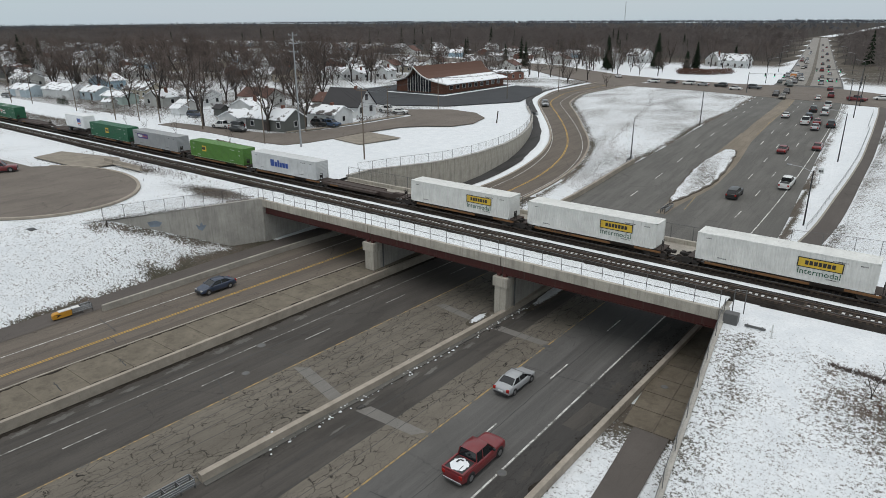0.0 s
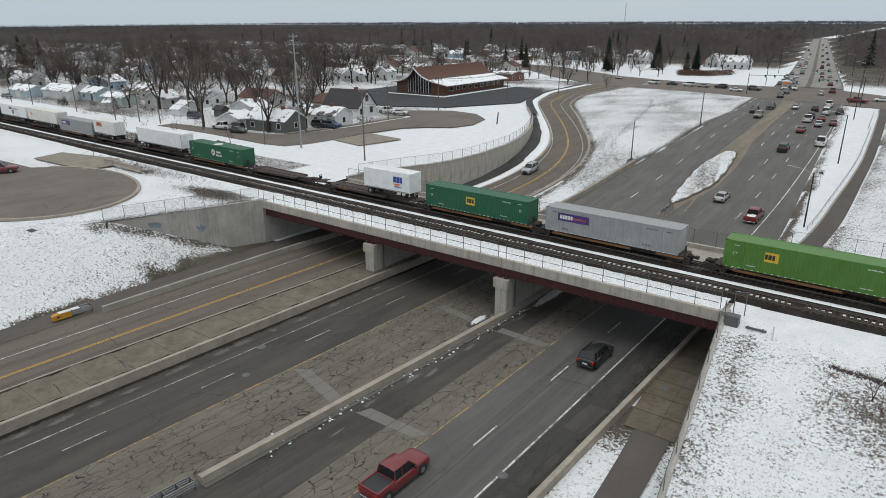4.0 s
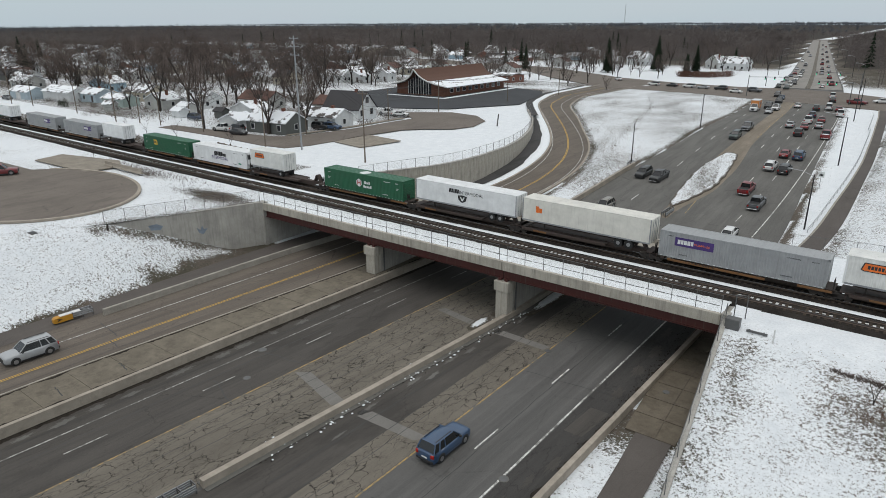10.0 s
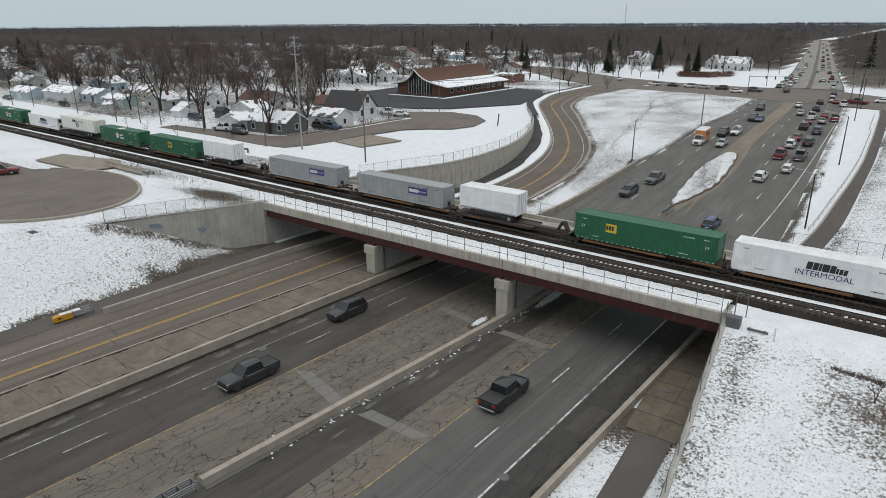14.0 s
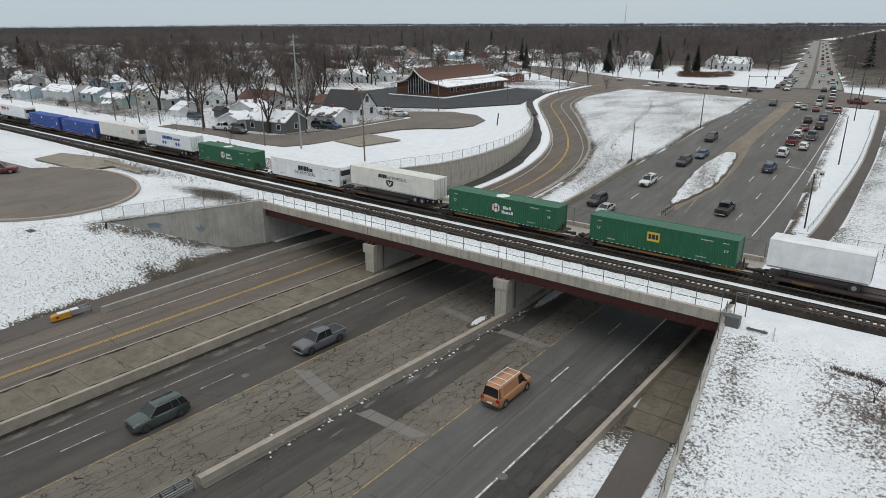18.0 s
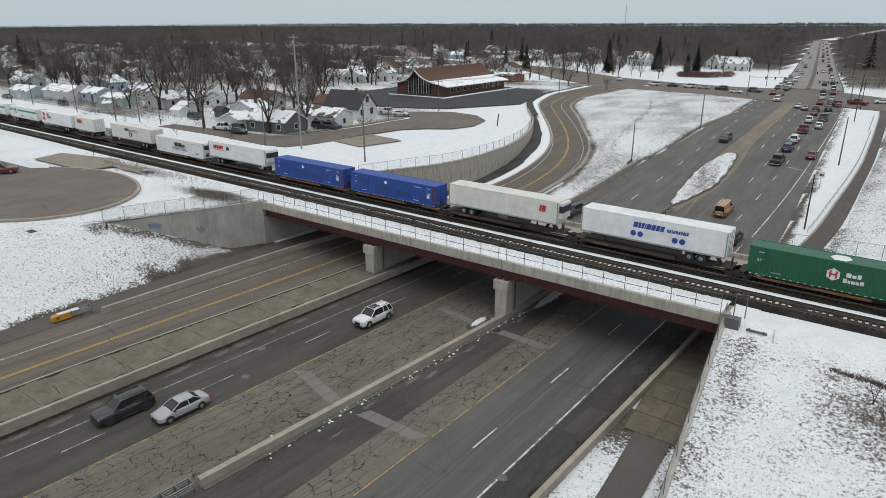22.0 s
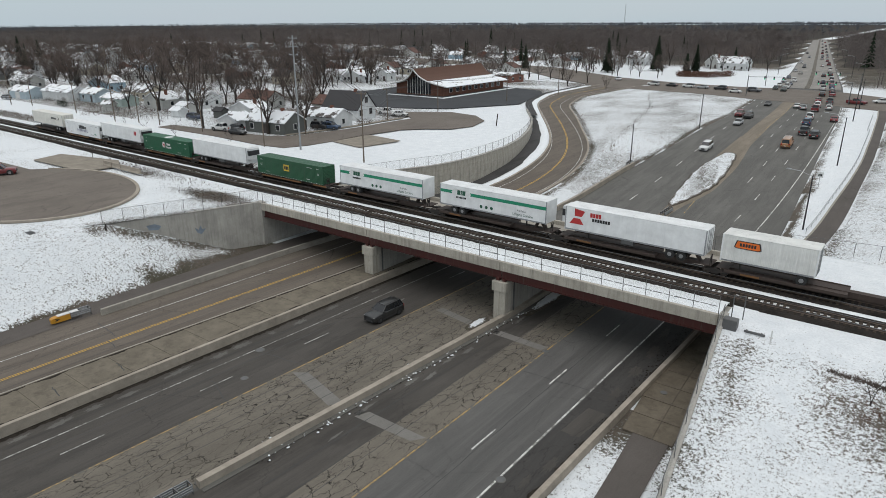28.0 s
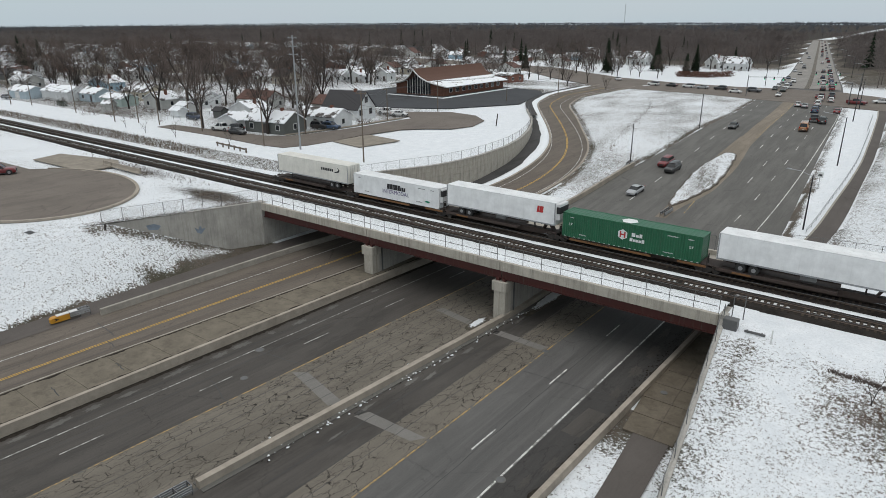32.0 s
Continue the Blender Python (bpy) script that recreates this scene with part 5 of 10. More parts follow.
def marks_for(ob, brand, y, mid):
    """Markings by livery; mid is the middle height of the side."""
    if brand == "yellow_box":
        mark(ob, y, 3.4, mid + 0.35, rect(3.9, 1.0), MARK_K, 0.012)
        mark(ob, y, 3.4, mid + 0.35, rect(3.7, 0.82), MARK_Y, 0.016, "yellow name panel")
        mark(ob, y, 3.4, mid + 0.36, bars([0.3, 0.3, 0.32, 0.28, 0.3, 0.3, 0.3], 0.42), MARK_K, 0.020)
        mark(ob, y, 3.4, mid - 0.55, text_bag("Intermodal", 0.85), MARK_DG, 0.016, "dark green word Intermodal")
    elif brand == "blue_word":
        mark(ob, y, -0.9, mid + 0.1, bars([0.95, 0.62, 0.45, 0.55, 0.66, 0.62], 1.1, 0.12, 0.0, (1, 3, 4, 5)), MARK_B, 0.016, "large blue name blocks")
    elif brand == "amber_square":
        mark(ob, y, -3.6, mid + 0.3, rect(1.3, 1.0), MARK_Y, 0.014, "yellow square panel")
        mark(ob, y, -3.75, mid + 0.3, bars([0.24, 0.3, 0.24], 0.5, 0.06), MARK_K, 0.018)
    elif brand == "amber_square_right":
        mark(ob, y, -0.6, mid + 0.2, rect(1.4, 1.05), MARK_Y, 0.014, "yellow square panel")
        mark(ob, y, -0.6, mid + 0.2, bars([0.28, 0.4, 0.28], 0.55, 0.06), MARK_K, 0.018)
    elif brand == "purple_panel":
        mark(ob, y, -4.4, mid + 0.45, rect(4.0, 0.95), MARK_P, 0.014, "dark purple name panel")
        mark(ob, y, -5.3, mid + 0.45, bars([0.3, 0.26, 0.32, 0.3, 0.26], 0.46, 0.05), MARK_W, 0.018)
        mark(ob, y, -3.6, mid + 0.42, text_bag("MultiModal", 0.36), MARK_O, 0.018)
    elif brand == "purple_panel_right":
        mark(ob, y, 3.6, mid + 0.35, rect(3.4, 0.9), MARK_P, 0.014, "dark purple name panel")
        mark(ob, y, 2.9, mid + 0.35, bars([0.3, 0.26, 0.32, 0.3, 0.26], 0.46, 0.05), MARK_W, 0.018)
        mark(ob, y, 4.4, mid + 0.33, text_bag("MultiModal", 0.30), MARK_W, 0.018)
    elif brand == "hexagon":
        mark(ob, y, -0.6, mid + 0.1, hexagon(0.62), MARK_W, 0.014, "white hexagon emblem")
        mark(ob, y, -0.6, mid + 0.1, poly_mark([(-0.34, -0.36), (-0.17, -0.36), (-0.17, -0.08), (0.17, -0.08), (0.17, -0.36), (0.34, -0.36), (0.34, 0.36), (0.17, 0.36), (0.17, 0.08), (-0.17, 0.08), (-0.17, 0.36), (-0.34, 0.36)]), MARK_R, 0.018)
        part("marking", hexagon(0.95), MARK_W, ob, "white hexagon emblem on the roof", at=pose(-0.3, -0.15, CH + 0.004, -90, 0, 30))
        mark(ob, y, 1.05, mid + 0.28, bars([0.42, 0.32, 0.32], 0.42, 0.08, 0, (1,)), MARK_W, 0.014, "white name blocks")
        mark(ob, y, 1.1, mid - 0.3, bars([0.32, 0.22, 0.3, 0.28, 0.3], 0.40, 0.06, 0, (1, 2, 3)), MARK_W, 0.014)
    elif brand == "shield":
        mark(ob, y, -1.6, mid + 0.62, bars([0.3, 0.28, 0.14, 0.4, 0.28], 0.55, 0.05, 0.15), MARK_K, 0.014)
        mark(ob, y, 1.2, mid + 0.52, text_bag("INTERMODAL", 0.62), MARK_K, 0.014, "black word INTERMODAL")
        mark(ob, y, -0.2, mid - 0.3, poly_mark([(-0.75, 0.4), (-0.6, -0.2), (0, -0.55), (0.6, -0.2), (0.75, 0.4), (0, 0.5)]), MARK_K, 0.014, "black shield emblem")
        mark(ob, y, -0.2, mid - 0.28, poly_mark([(-0.4, 0.25), (-0.1, -0.3), (0.1, -0.3), (0.4, 0.25), (0.2, 0.25), (0, -0.1), (-0.2, 0.25)]), MARK_W, 0.018)
    elif brand == "two_rows":
        mark(ob, y, 0.3, mid + 0.42, bars([0.5, 0.45, 0.2, 0.6, 0.45, 0.2, 0.3, 0.3], 0.75, 0.06, 0.12, (5, 6, 7)), MARK_K, 0.014, "black name blocks")
        mark(ob, y, 0.2, mid - 0.38, text_bag("INTERMODAL", 0.80), MARK_P, 0.014, "dark word INTERMODAL")
        mark(ob, y, 6.0, mid - 0.75, poly_mark([(-0.5, -0.05), (-0.2, 0.14), (0.3, 0.12), (0.5, -0.06), (0.2, -0.14)]), MARK_G, 0.014, "small green emblem")
    elif brand == "blue_dots":
        mark(ob, y, -0.2, mid + 0.5, bars([0.5, 0.3, 0.3, 0.14, 0.5, 0.45, 0.42, 0.4], 0.62, 0.06, 0.2), MARK_B, 0.014, "blue name blocks")
        mark(ob, y, 3.0, mid + 0.42, bars([0.2, 0.2, 0.12, 0.2, 0.2, 0.2, 0.18, 0.3, 0.2], 0.36, 0.06, 0.1), MARK_B, 0.014)
        for x in (-1.8, -1.0, 2.8, 3.6):
            mark(ob, y, x, mid - 0.5, poly_mark([(0.33 * math.cos(math.tau * i / 12), 0.33 * math.sin(math.tau * i / 12)) for i in range(12)]), MARK_B, 0.014, "blue disc")
    elif brand == "green_band":
        mark(ob, y, 0.0, mid + 0.52, rect(16.0, 0.42), MARK_G, 0.012, "broad green stripe")
        mark(ob, y, -4.6, mid + 0.52, poly_mark([(-1.6, 0), (-1.1, 0.5), (1.1, 0.5), (1.6, 0), (1.1, -0.5), (-1.1, -0.5)]), MARK_W, 0.016)
        mark(ob, y, -4.6, mid + 0.56, bars([0.5, 0.2, 0.5], 0.6, 0.06, 0.1), MARK_DG, 0.020, "dark green emblem")
        mark(ob, y, -4.6, mid - 0.10, bars([0.16] * 8, 0.24, 0.05), MARK_K, 0.014)
        mark(ob, y, 4.6, mid - 0.35, text_bag("Available", 0.36), MARK_K, 0.014)
        mark(ob, y, 4.8, mid - 0.85, text_bag("Liftgate Service", 0.48), MARK_DG, 0.014, "dark words Liftgate Service")
        for x in (-1.4, -0.6, 0.2):
            mark(ob, y, x, mid - 0.75, poly_mark([(0.22 * math.cos(math.tau * i / 10), 0.22 * math.sin(math.tau * i / 10)) for i in range(10)]), MARK_DG if x else MARK_R, 0.014)
    elif brand == "maroon_word":
        mark(ob, y, -5.2, mid + 0.55, bars([0.42, 0.3, 0.16, 0.4, 0.4, 0.36, 0.4], 0.62, 0.07, 0.25), MARK_R, 0.014, "dark red name blocks")
        mark(ob, y, -4.9, mid + 0.05, rect(3.6, 0.08), MARK_R, 0.014)
        mark(ob, y, -2.4, mid + 0.5, poly_mark([(-0.5, -0.3), (-0.3, 0.3), (0.1, 0.45), (0.5, 0.1), (0.4, -0.3)]), MARK_P, 0.014)
    elif brand == "red_small":
        mark(ob, y, 6.0, mid + 0.35, bars([0.3, 0.5], 0.8, 0.05, 0.12), MARK_R, 0.014, "small red emblem")
    elif brand == "red_small_left":
        mark(ob, y, -5.8, mid + 0.2, bars([0.4, 0.4], 0.8, 0.04, 0.0, (1,)), MARK_O, 0.014, "small red-orange emblem")
    elif brand == "red_blocks":
        mark(ob, y, -6.6, mid + 0.2, poly_mark([(-0.9, -0.8), (0.9, -0.8), (0.4, -0.1), (-0.4, -0.1)]), MARK_R, 0.014, "red chequered emblem")
        mark(ob, y, -6.2, mid + 0.75, poly_mark([(-0.7, -0.4), (0.2, -0.4), (0.6, 0.3), (-0.7, 0.5)]), MARK_R, 0.014)
        mark(ob, y, -4.3, mid + 0.75, bars([0.3, 0.24, 0.36, 0.24], 0.5, 0.06), MARK_R, 0.014)
        mark(ob, y, -3.6, mid + 0.2, bars([0.26] * 7, 0.36, 0.06), MARK_K, 0.014)
    elif brand == "grey_word":
        mark(ob, y, 3.6, mid + 0.35, bars([0.32] * 7, 0.42, 0.08), MARK_K, 0.014, "grey name blocks")
        mark(ob, y, 5.6, mid + 0.4, poly_mark([(-0.6, -0.4), (0.5, 0.0), (0.3, 0.5), (0.8, 0.1), (0.5, -0.3)]), MARK_K, 0.014)
    elif brand == "orange_panel":
        mark(ob, y, -1.9, mid + 0.55, poly_mark([(-1.3, -0.3), (-1.1, 0.42), (1.1, 0.42), (1.3, -0.3), (1.1, -0.42), (-1.1, -0.42)]), MARK_K, 0.012)
        mark(ob, y, -1.9, mid + 0.55, poly_mark([(-1.18, -0.26), (-1.0, 0.34), (1.0, 0.34), (1.18, -0.26), (1.0, -0.34), (-1.0, -0.34)]), MARK_O, 0.016, "orange name panel")
        mark(ob, y, -1.9, mid + 0.55, bars([0.2] * 6, 0.34, 0.07), MARK_K, 0.020)
    elif brand == "blue_orange":
        mark(ob, y, 2.2, mid + 0.35, bars([0.55, 0.5, 0.5], 0.85, 0.06), MARK_B, 0.014, "blue name blocks")
        mark(ob, y, 2.0, mid - 0.35, poly_mark([(-0.6, 0.1), (1.0, 0.1), (0.2, -0.14), (-0.4, -0.12)]), MARK_O, 0.014, "orange stroke")
        mark(ob, y, 2.2, mid - 0.68, bars([0.12] * 8, 0.2, 0.05), MARK_B, 0.014)
    elif brand == "blue_blocks":
        for x, z, w, h in ((-5.4, 0.4, 2.0, 0.8), (-1.5, -0.2, 3.2, 0.9), (2.3, -0.4, 2.6, 0.6)):
            mark(ob, y, x, mid + z, rect(w, h), MARK_BLUE2, 0.012, "patch of newer blue paint")
        for x, z in ((-1.0, 0.75), (6.8, -0.2)):
            mark(ob, y, x, mid + z, rect(0.5, 0.4), MARK_W, 0.014)
        mark(ob, y, 6.8, mid + 0.2, text_bag("53", 0.55), MARK_W, 0.014, "white number 53")
        mark(ob, y, 7.75, mid, rect(0.34, 2.7), MARK_MAROON, 0.015, "dark red end band")


MARK_MAROON = plain("marking_maroon", (0.13, 0.025, 0.03), 0.5, bmp=0)
MARK_BLUE2 = plain("marking_blue_patch", (0.02, 0.05, 0.20), 0.5, bmp=0)
LIVERY = {
    "white_ribbed": ((0.72, 0.72, 0.69), 0.22), "grey": ((0.33, 0.34, 0.345), 0.3), "green": ((0.016, 0.115, 0.055), 0.25), "light_green": ((0.085, 0.21, 0.035), 0.3),
    "blue": ((0.02, 0.075, 0.33), 0.3), "white": ((0.78, 0.79, 0.79), 0.14), "cream": ((0.70, 0.68, 0.62), 0.28), "pale_grey": ((0.62, 0.63, 0.63), 0.3), "dull_green": ((0.02, 0.095, 0.045), 0.4),
}
PAINT = {k: painted("paint_" + k, c, amount=a) for k, (c, a) in LIVERY.items()}
PAINT_TOP = {k: painted("roof_" + k, scaled(c, 0.92), amount=0.5, streak=False) for k, (c, a) in LIVERY.items()}
M_REEF = plain("refrigeration_unit_white", (0.62, 0.62, 0.62), 0.5)
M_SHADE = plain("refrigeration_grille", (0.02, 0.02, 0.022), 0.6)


def container(x0, colour, brand, label, reefer=False, ribs=True):
    """A 53-foot container on a spine car; origin under its middle at its foot."""
    c = thing("container", label, "container", "containers on the train", at=pose(x0, 0, 1.0))
    mat, top = PAINT[colour], PAINT_TOP[colour]
    h = CW / 2
    side = shared(("side", colour, ribs), lambda: corrugated(CL - 0.3, 0.16, CH - 0.10, 0.27 if ribs else 0.6, 0.045 if ribs else 0.012).mesh("side_wall"))
    part("side_wall", side, mat, c, at=pose(0, -h + 0.02, 0))
    part("side_wall", side, mat, c, at=pose(0, h - 0.02, 0, 0, 0, 180))

    def roof():
        prof = [-CL / 2 + 0.05]
        for i in range(30):
            x = -CL / 2 + 0.5 + i * (CL - 1.0) / 29
            prof += [x - 0.11, x - 0.07, x + 0.07, x + 0.11]
        prof.append(CL / 2 - 0.05)
        b = Bag()
        for i, x in enumerate(prof):
            z = CH - (0.010 if ribs and 0 < i < len(prof) - 1 and i % 4 in (2, 3) else 0.036)
            b.v += [(x, -h + 0.03, CH - 0.09), (x, -h + 0.05, z), (x, h - 0.05, z), (x, h - 0.03, CH - 0.09)]
        b.f = [(4 * i + j, 4 * i + 4 + j, 4 * i + 5 + j, 4 * i + 1 + j) for i in range(len(prof) - 1) for j in range(3)]
        return b.mesh("roof")
    part("roof", shared(("roof", colour, ribs), roof), top, c)

    def frame_mesh():
        b = Bag()
        for sx in (-1, 1):
            for sy in (-1, 1):
                x, y = sx * (CL / 2 - 0.09), sy * (h - 0.08)
                b.box(x - 0.09, x + 0.09, y - 0.08, y + 0.08, 0, CH)
                x = sx * 6.05
                b.box(x - 0.07, x + 0.07, sy * (h - 0.02) - 0.025, sy * (h - 0.02) + 0.025, 0.02, CH - 0.02)
            b.box(-CL / 2, CL / 2, sx * (h - 0.06) - 0.06, sx * (h - 0.06) + 0.06, 0.0, 0.18)
            b.box(-CL / 2, CL / 2, sx * (h - 0.06) - 0.06, sx * (h - 0.06) + 0.06, CH - 0.12, CH)
            b.box(sx * (CL / 2 - 0.1) - 0.1, sx * (CL / 2 - 0.1) + 0.1, -h, h, CH - 0.12, CH - 0.01)
        return b.mesh("frame")
    part("frame", shared(("frame", colour), frame_mesh), mat, c)

    def end():
        b = Bag()
        zs = [0.06]
        for i in range(11):
            z = 0.2 + (CH - 0.45) * (i + 0.5) / 11
            zs += [z - 0.07, z - 0.04, z + 0.04, z + 0.07]
        zs.append(CH - 0.10)
        for i, z in enumerate(zs):
            x = CL / 2 - (0.025 if 0 < i < len(zs) - 1 and i % 4 in (2, 3) else 0.07)
            b.v += [(x, -h + 0.1, z), (x, h - 0.1, z)]
        b.f = [(2 * i, 2 * i + 1, 2 * i + 3, 2 * i + 2) for i in range(len(zs) - 1)]
        return b.mesh("end_wall")
    part("end_wall", shared(("end", colour), end), mat, c)
    for s in (-1, 1):
        part("door", shared(("door", colour, s), lambda: Bag().box(-CL / 2 + 0.04, -CL / 2 + 0.10, min(s * 0.02, s * (h - 0.14)), max(s * 0.02, s * (h - 0.14)), 0.06, CH - 0.12).mesh("door")), mat, c)
        part("lock_rod", shared(("rod", s), lambda: Bag().tube((-CL / 2 + 0.02, s * 0.45, 0.08), (-CL / 2 + 0.02, s * 0.45, CH - 0.14), 0.025, n=6).mesh("lock_rod")), M_GALV, c)
    if reefer:
        part("refrigeration_unit", shared("reef_unit", lambda: Bag().box(CL / 2 - 0.05, CL / 2 + 0.42, -h + 0.25, h - 0.25, 0.9, CH - 0.15, 0.08).mesh("refrigeration_unit")), M_REEF, c)
        part("grille", shared("reef_grille", lambda: Bag().box(CL / 2 + 0.1, CL / 2 + 0.46, -h + 0.22, h - 0.22, 1.75, CH - 0.35, 0.05).mesh("grille")), M_SHADE, c, "black refrigeration grille")
    small_marks(c, -h, CH / 2, colour)
    marks_for(c, brand, -h, CH / 2)
    run_on_track(c, x0, 1.0)
    return c


def small_marks(ob, y, mid, colour):
    mat = MARK_W if colour in ("green", "blue", "light_green", "dull_green") else MARK_K
    def rows():
        b = Bag()
        for x, z, w in ((6.9, 0.95, 0.7), (-6.9, 0.95, 0.6), (5.0, 0.95, 1.3), (-5.4, -0.95, 0.9), (4.6, -0.95, 1.1)):
            q = bars([0.05] * int(w / 0.09), 0.11, 0.04)
            b.add([(px + x, py, pz + mid + z) for px, py, pz in q.v], q.f)
        if mat is MARK_W:
            for x in (-7.0, 7.0):
                q = text_bag("53'", 0.42)
                b.add([(px + x, py, pz + mid + 0.1) for px, py, pz in q.v], q.f)
        return b.mesh("small_markings")
    tagged(part("small_markings", shared(("small", mat.name, mid), rows), mat, ob, at=pose(0, y - 0.012, 0)), kind="stuff")
    if ob["category"] == "container":
        def dashes():
            b = Bag()
            for i in range(26):
                x = -7.8 + i * 0.62
                b.add([(x, 0, 0.04), (x + 0.22, 0, 0.04), (x + 0.22, 0, 0.10), (x, 0, 0.10)], [(0, 1, 2, 3)])
            return b.mesh("reflective_tape")
        tagged(part("reflective_tape", shared("tape", dashes), MARK_W, ob, "dashes of white reflective tape", at=pose(0, y - 0.014, 0)), kind="stuff")


def trailer(x0, length, colour, brand, label, rear=-1, reefer=False, ribs=False):
    """A road trailer on a spine car; rear: which end (+1 or -1) has the wheels."""
    t = thing("semi_trailer", label, "trailer", "trailers on the train", at=pose(x0, 0, 0.9))
    mat, top = PAINT[colour], PAINT_TOP[colour]
    h, L = 1.30, length / 2
    z0, z1 = 1.02, 3.86
    part("side_wall", shared(("tside", colour, length, ribs), lambda: corrugated(length - 0.16, z0 + 0.16, z1 - 0.10, 0.30 if ribs else 0.62, 0.03 if ribs else 0.006).mesh("side_wall")), mat, t, at=pose(0, -h + 0.015, 0))
    part("side_wall", shared(("tside", colour, length, ribs), None), mat, t, at=pose(0, h - 0.015, 0, 0, 0, 180))
    part("roof", shared(("troof", colour, length), lambda: Bag().box(-L, L, -h, h, z1 - 0.10, z1, 0.03).mesh("roof")), top, t)
    part("bottom_rail", shared(("trail", length), lambda: Bag().box(-L, L, -h - 0.005, -h + 0.1, z0, z0 + 0.17).box(-L, L, h - 0.1, h + 0.005, z0, z0 + 0.17).box(-L, L, -h, h, z0 + 0.02, z0 + 0.1).mesh("bottom_rail")), M_GALV, t, "riveted aluminium bottom rail")
    for s in (-1, 1):
        part("end_wall", shared(("tend", s, length, colour), lambda: Bag().box(s * L - 0.05, s * L + 0.03, -h + 0.01, h - 0.01, z0 + 0.05, z1 - 0.03, 0.02).mesh("end_wall")), mat, t)
        part("corner_post", shared(("tpost", s, length), lambda: Bag().box(s * (L - 0.04) - 0.06, s * (L - 0.04) + 0.06, -h - 0.008, -h + 0.05, z0, z1 - 0.05).mesh("corner_post")), M_GALV if length > 10 else mat, t)
    # door rods and ribs on the wheel end
    for y in (-0.75, -0.2, 0.2, 0.75):
        part("door_rod", shared(("trod", rear, length, y), lambda: Bag().tube((rear * (L + 0.05), y, z0 + 0.1), (rear * (L + 0.05), y, z1 - 0.12), 0.022, n=5).mesh("door_rod")), M_GALV, t)
    wx = rear * (L - (3.0 if length > 10 else 1.1))
    axles = (-0.62, 0.62) if length > 10 else (0.0,)
    for dx in axles:
        for s in (-1, 1):
            w = part("wheel", shared(("twheel", s), lambda: Bag().tube((0, s * 0.70, 0.5), (0, s * 1.27, 0.5), 0.5, n=20).mesh("wheel")), M_RUBBER, t, at=pose(wx + dx, 0, 0))
            part("hub", shared(("thub", s), lambda: Bag().tube((0, s * 1.18, 0.5), (0, s * 1.285, 0.5), 0.29, 0.22, 14).mesh("hub")), M_RIM, w, "pale wheel hub")
    part("suspension", shared(("tsusp", length), lambda: Bag().box(-1.3 if length > 10 else -0.5, 1.3 if length > 10 else 0.5, -0.6, 0.6, 0.55, z0 + 0.05).mesh("suspension")), M_BOGIE, t, at=pose(wx, 0, 0))
    fx = -rear * (L - (2.9 if length > 10 else 1.9))
    for s in (-1, 1):
        part("landing_leg", shared(("tleg", s), lambda: Bag().box(-0.07, 0.07, s * 0.85 - 0.07, s * 0.85 + 0.07, 0.25, z0 + 0.05).mesh("landing_leg")), M_BOGIE, t, at=pose(fx, 0, 0))
    if reefer:
        part("refrigeration_unit", shared(("treef", rear), lambda: Bag().box(min(-rear * L, -rear * (L + 0.5)), max(-rear * L, -rear * (L + 0.5)), -1.05, 1.05, z0 + 0.75, z1 - 0.12, 0.1).mesh("refrigeration_unit")), M_REEF, t)
        part("grille", shared(("tgr", rear), lambda: Bag().box(min(-rear * (L + 0.1), -rear * (L + 0.53)), max(-rear * (L + 0.1), -rear * (L + 0.53)), -1.08, 1.08, z0 + 1.5, z1 - 0.5, 0.05).mesh("grille")), M_SHADE, t, "black refrigeration grille")
        part("skirt_box", shared("tbox", lambda: Bag().box(-0.7, 0.7, -1.2, -0.5, 0.55, z0 + 0.05, 0.04).mesh("skirt_box")), M_GALV_DK, t, at=pose(0.4 * -rear, 0, 0))
    marks_for(t, brand, -h, (z0 + z1) / 2)
    run_on_track(t, x0, 0.9)
    return t


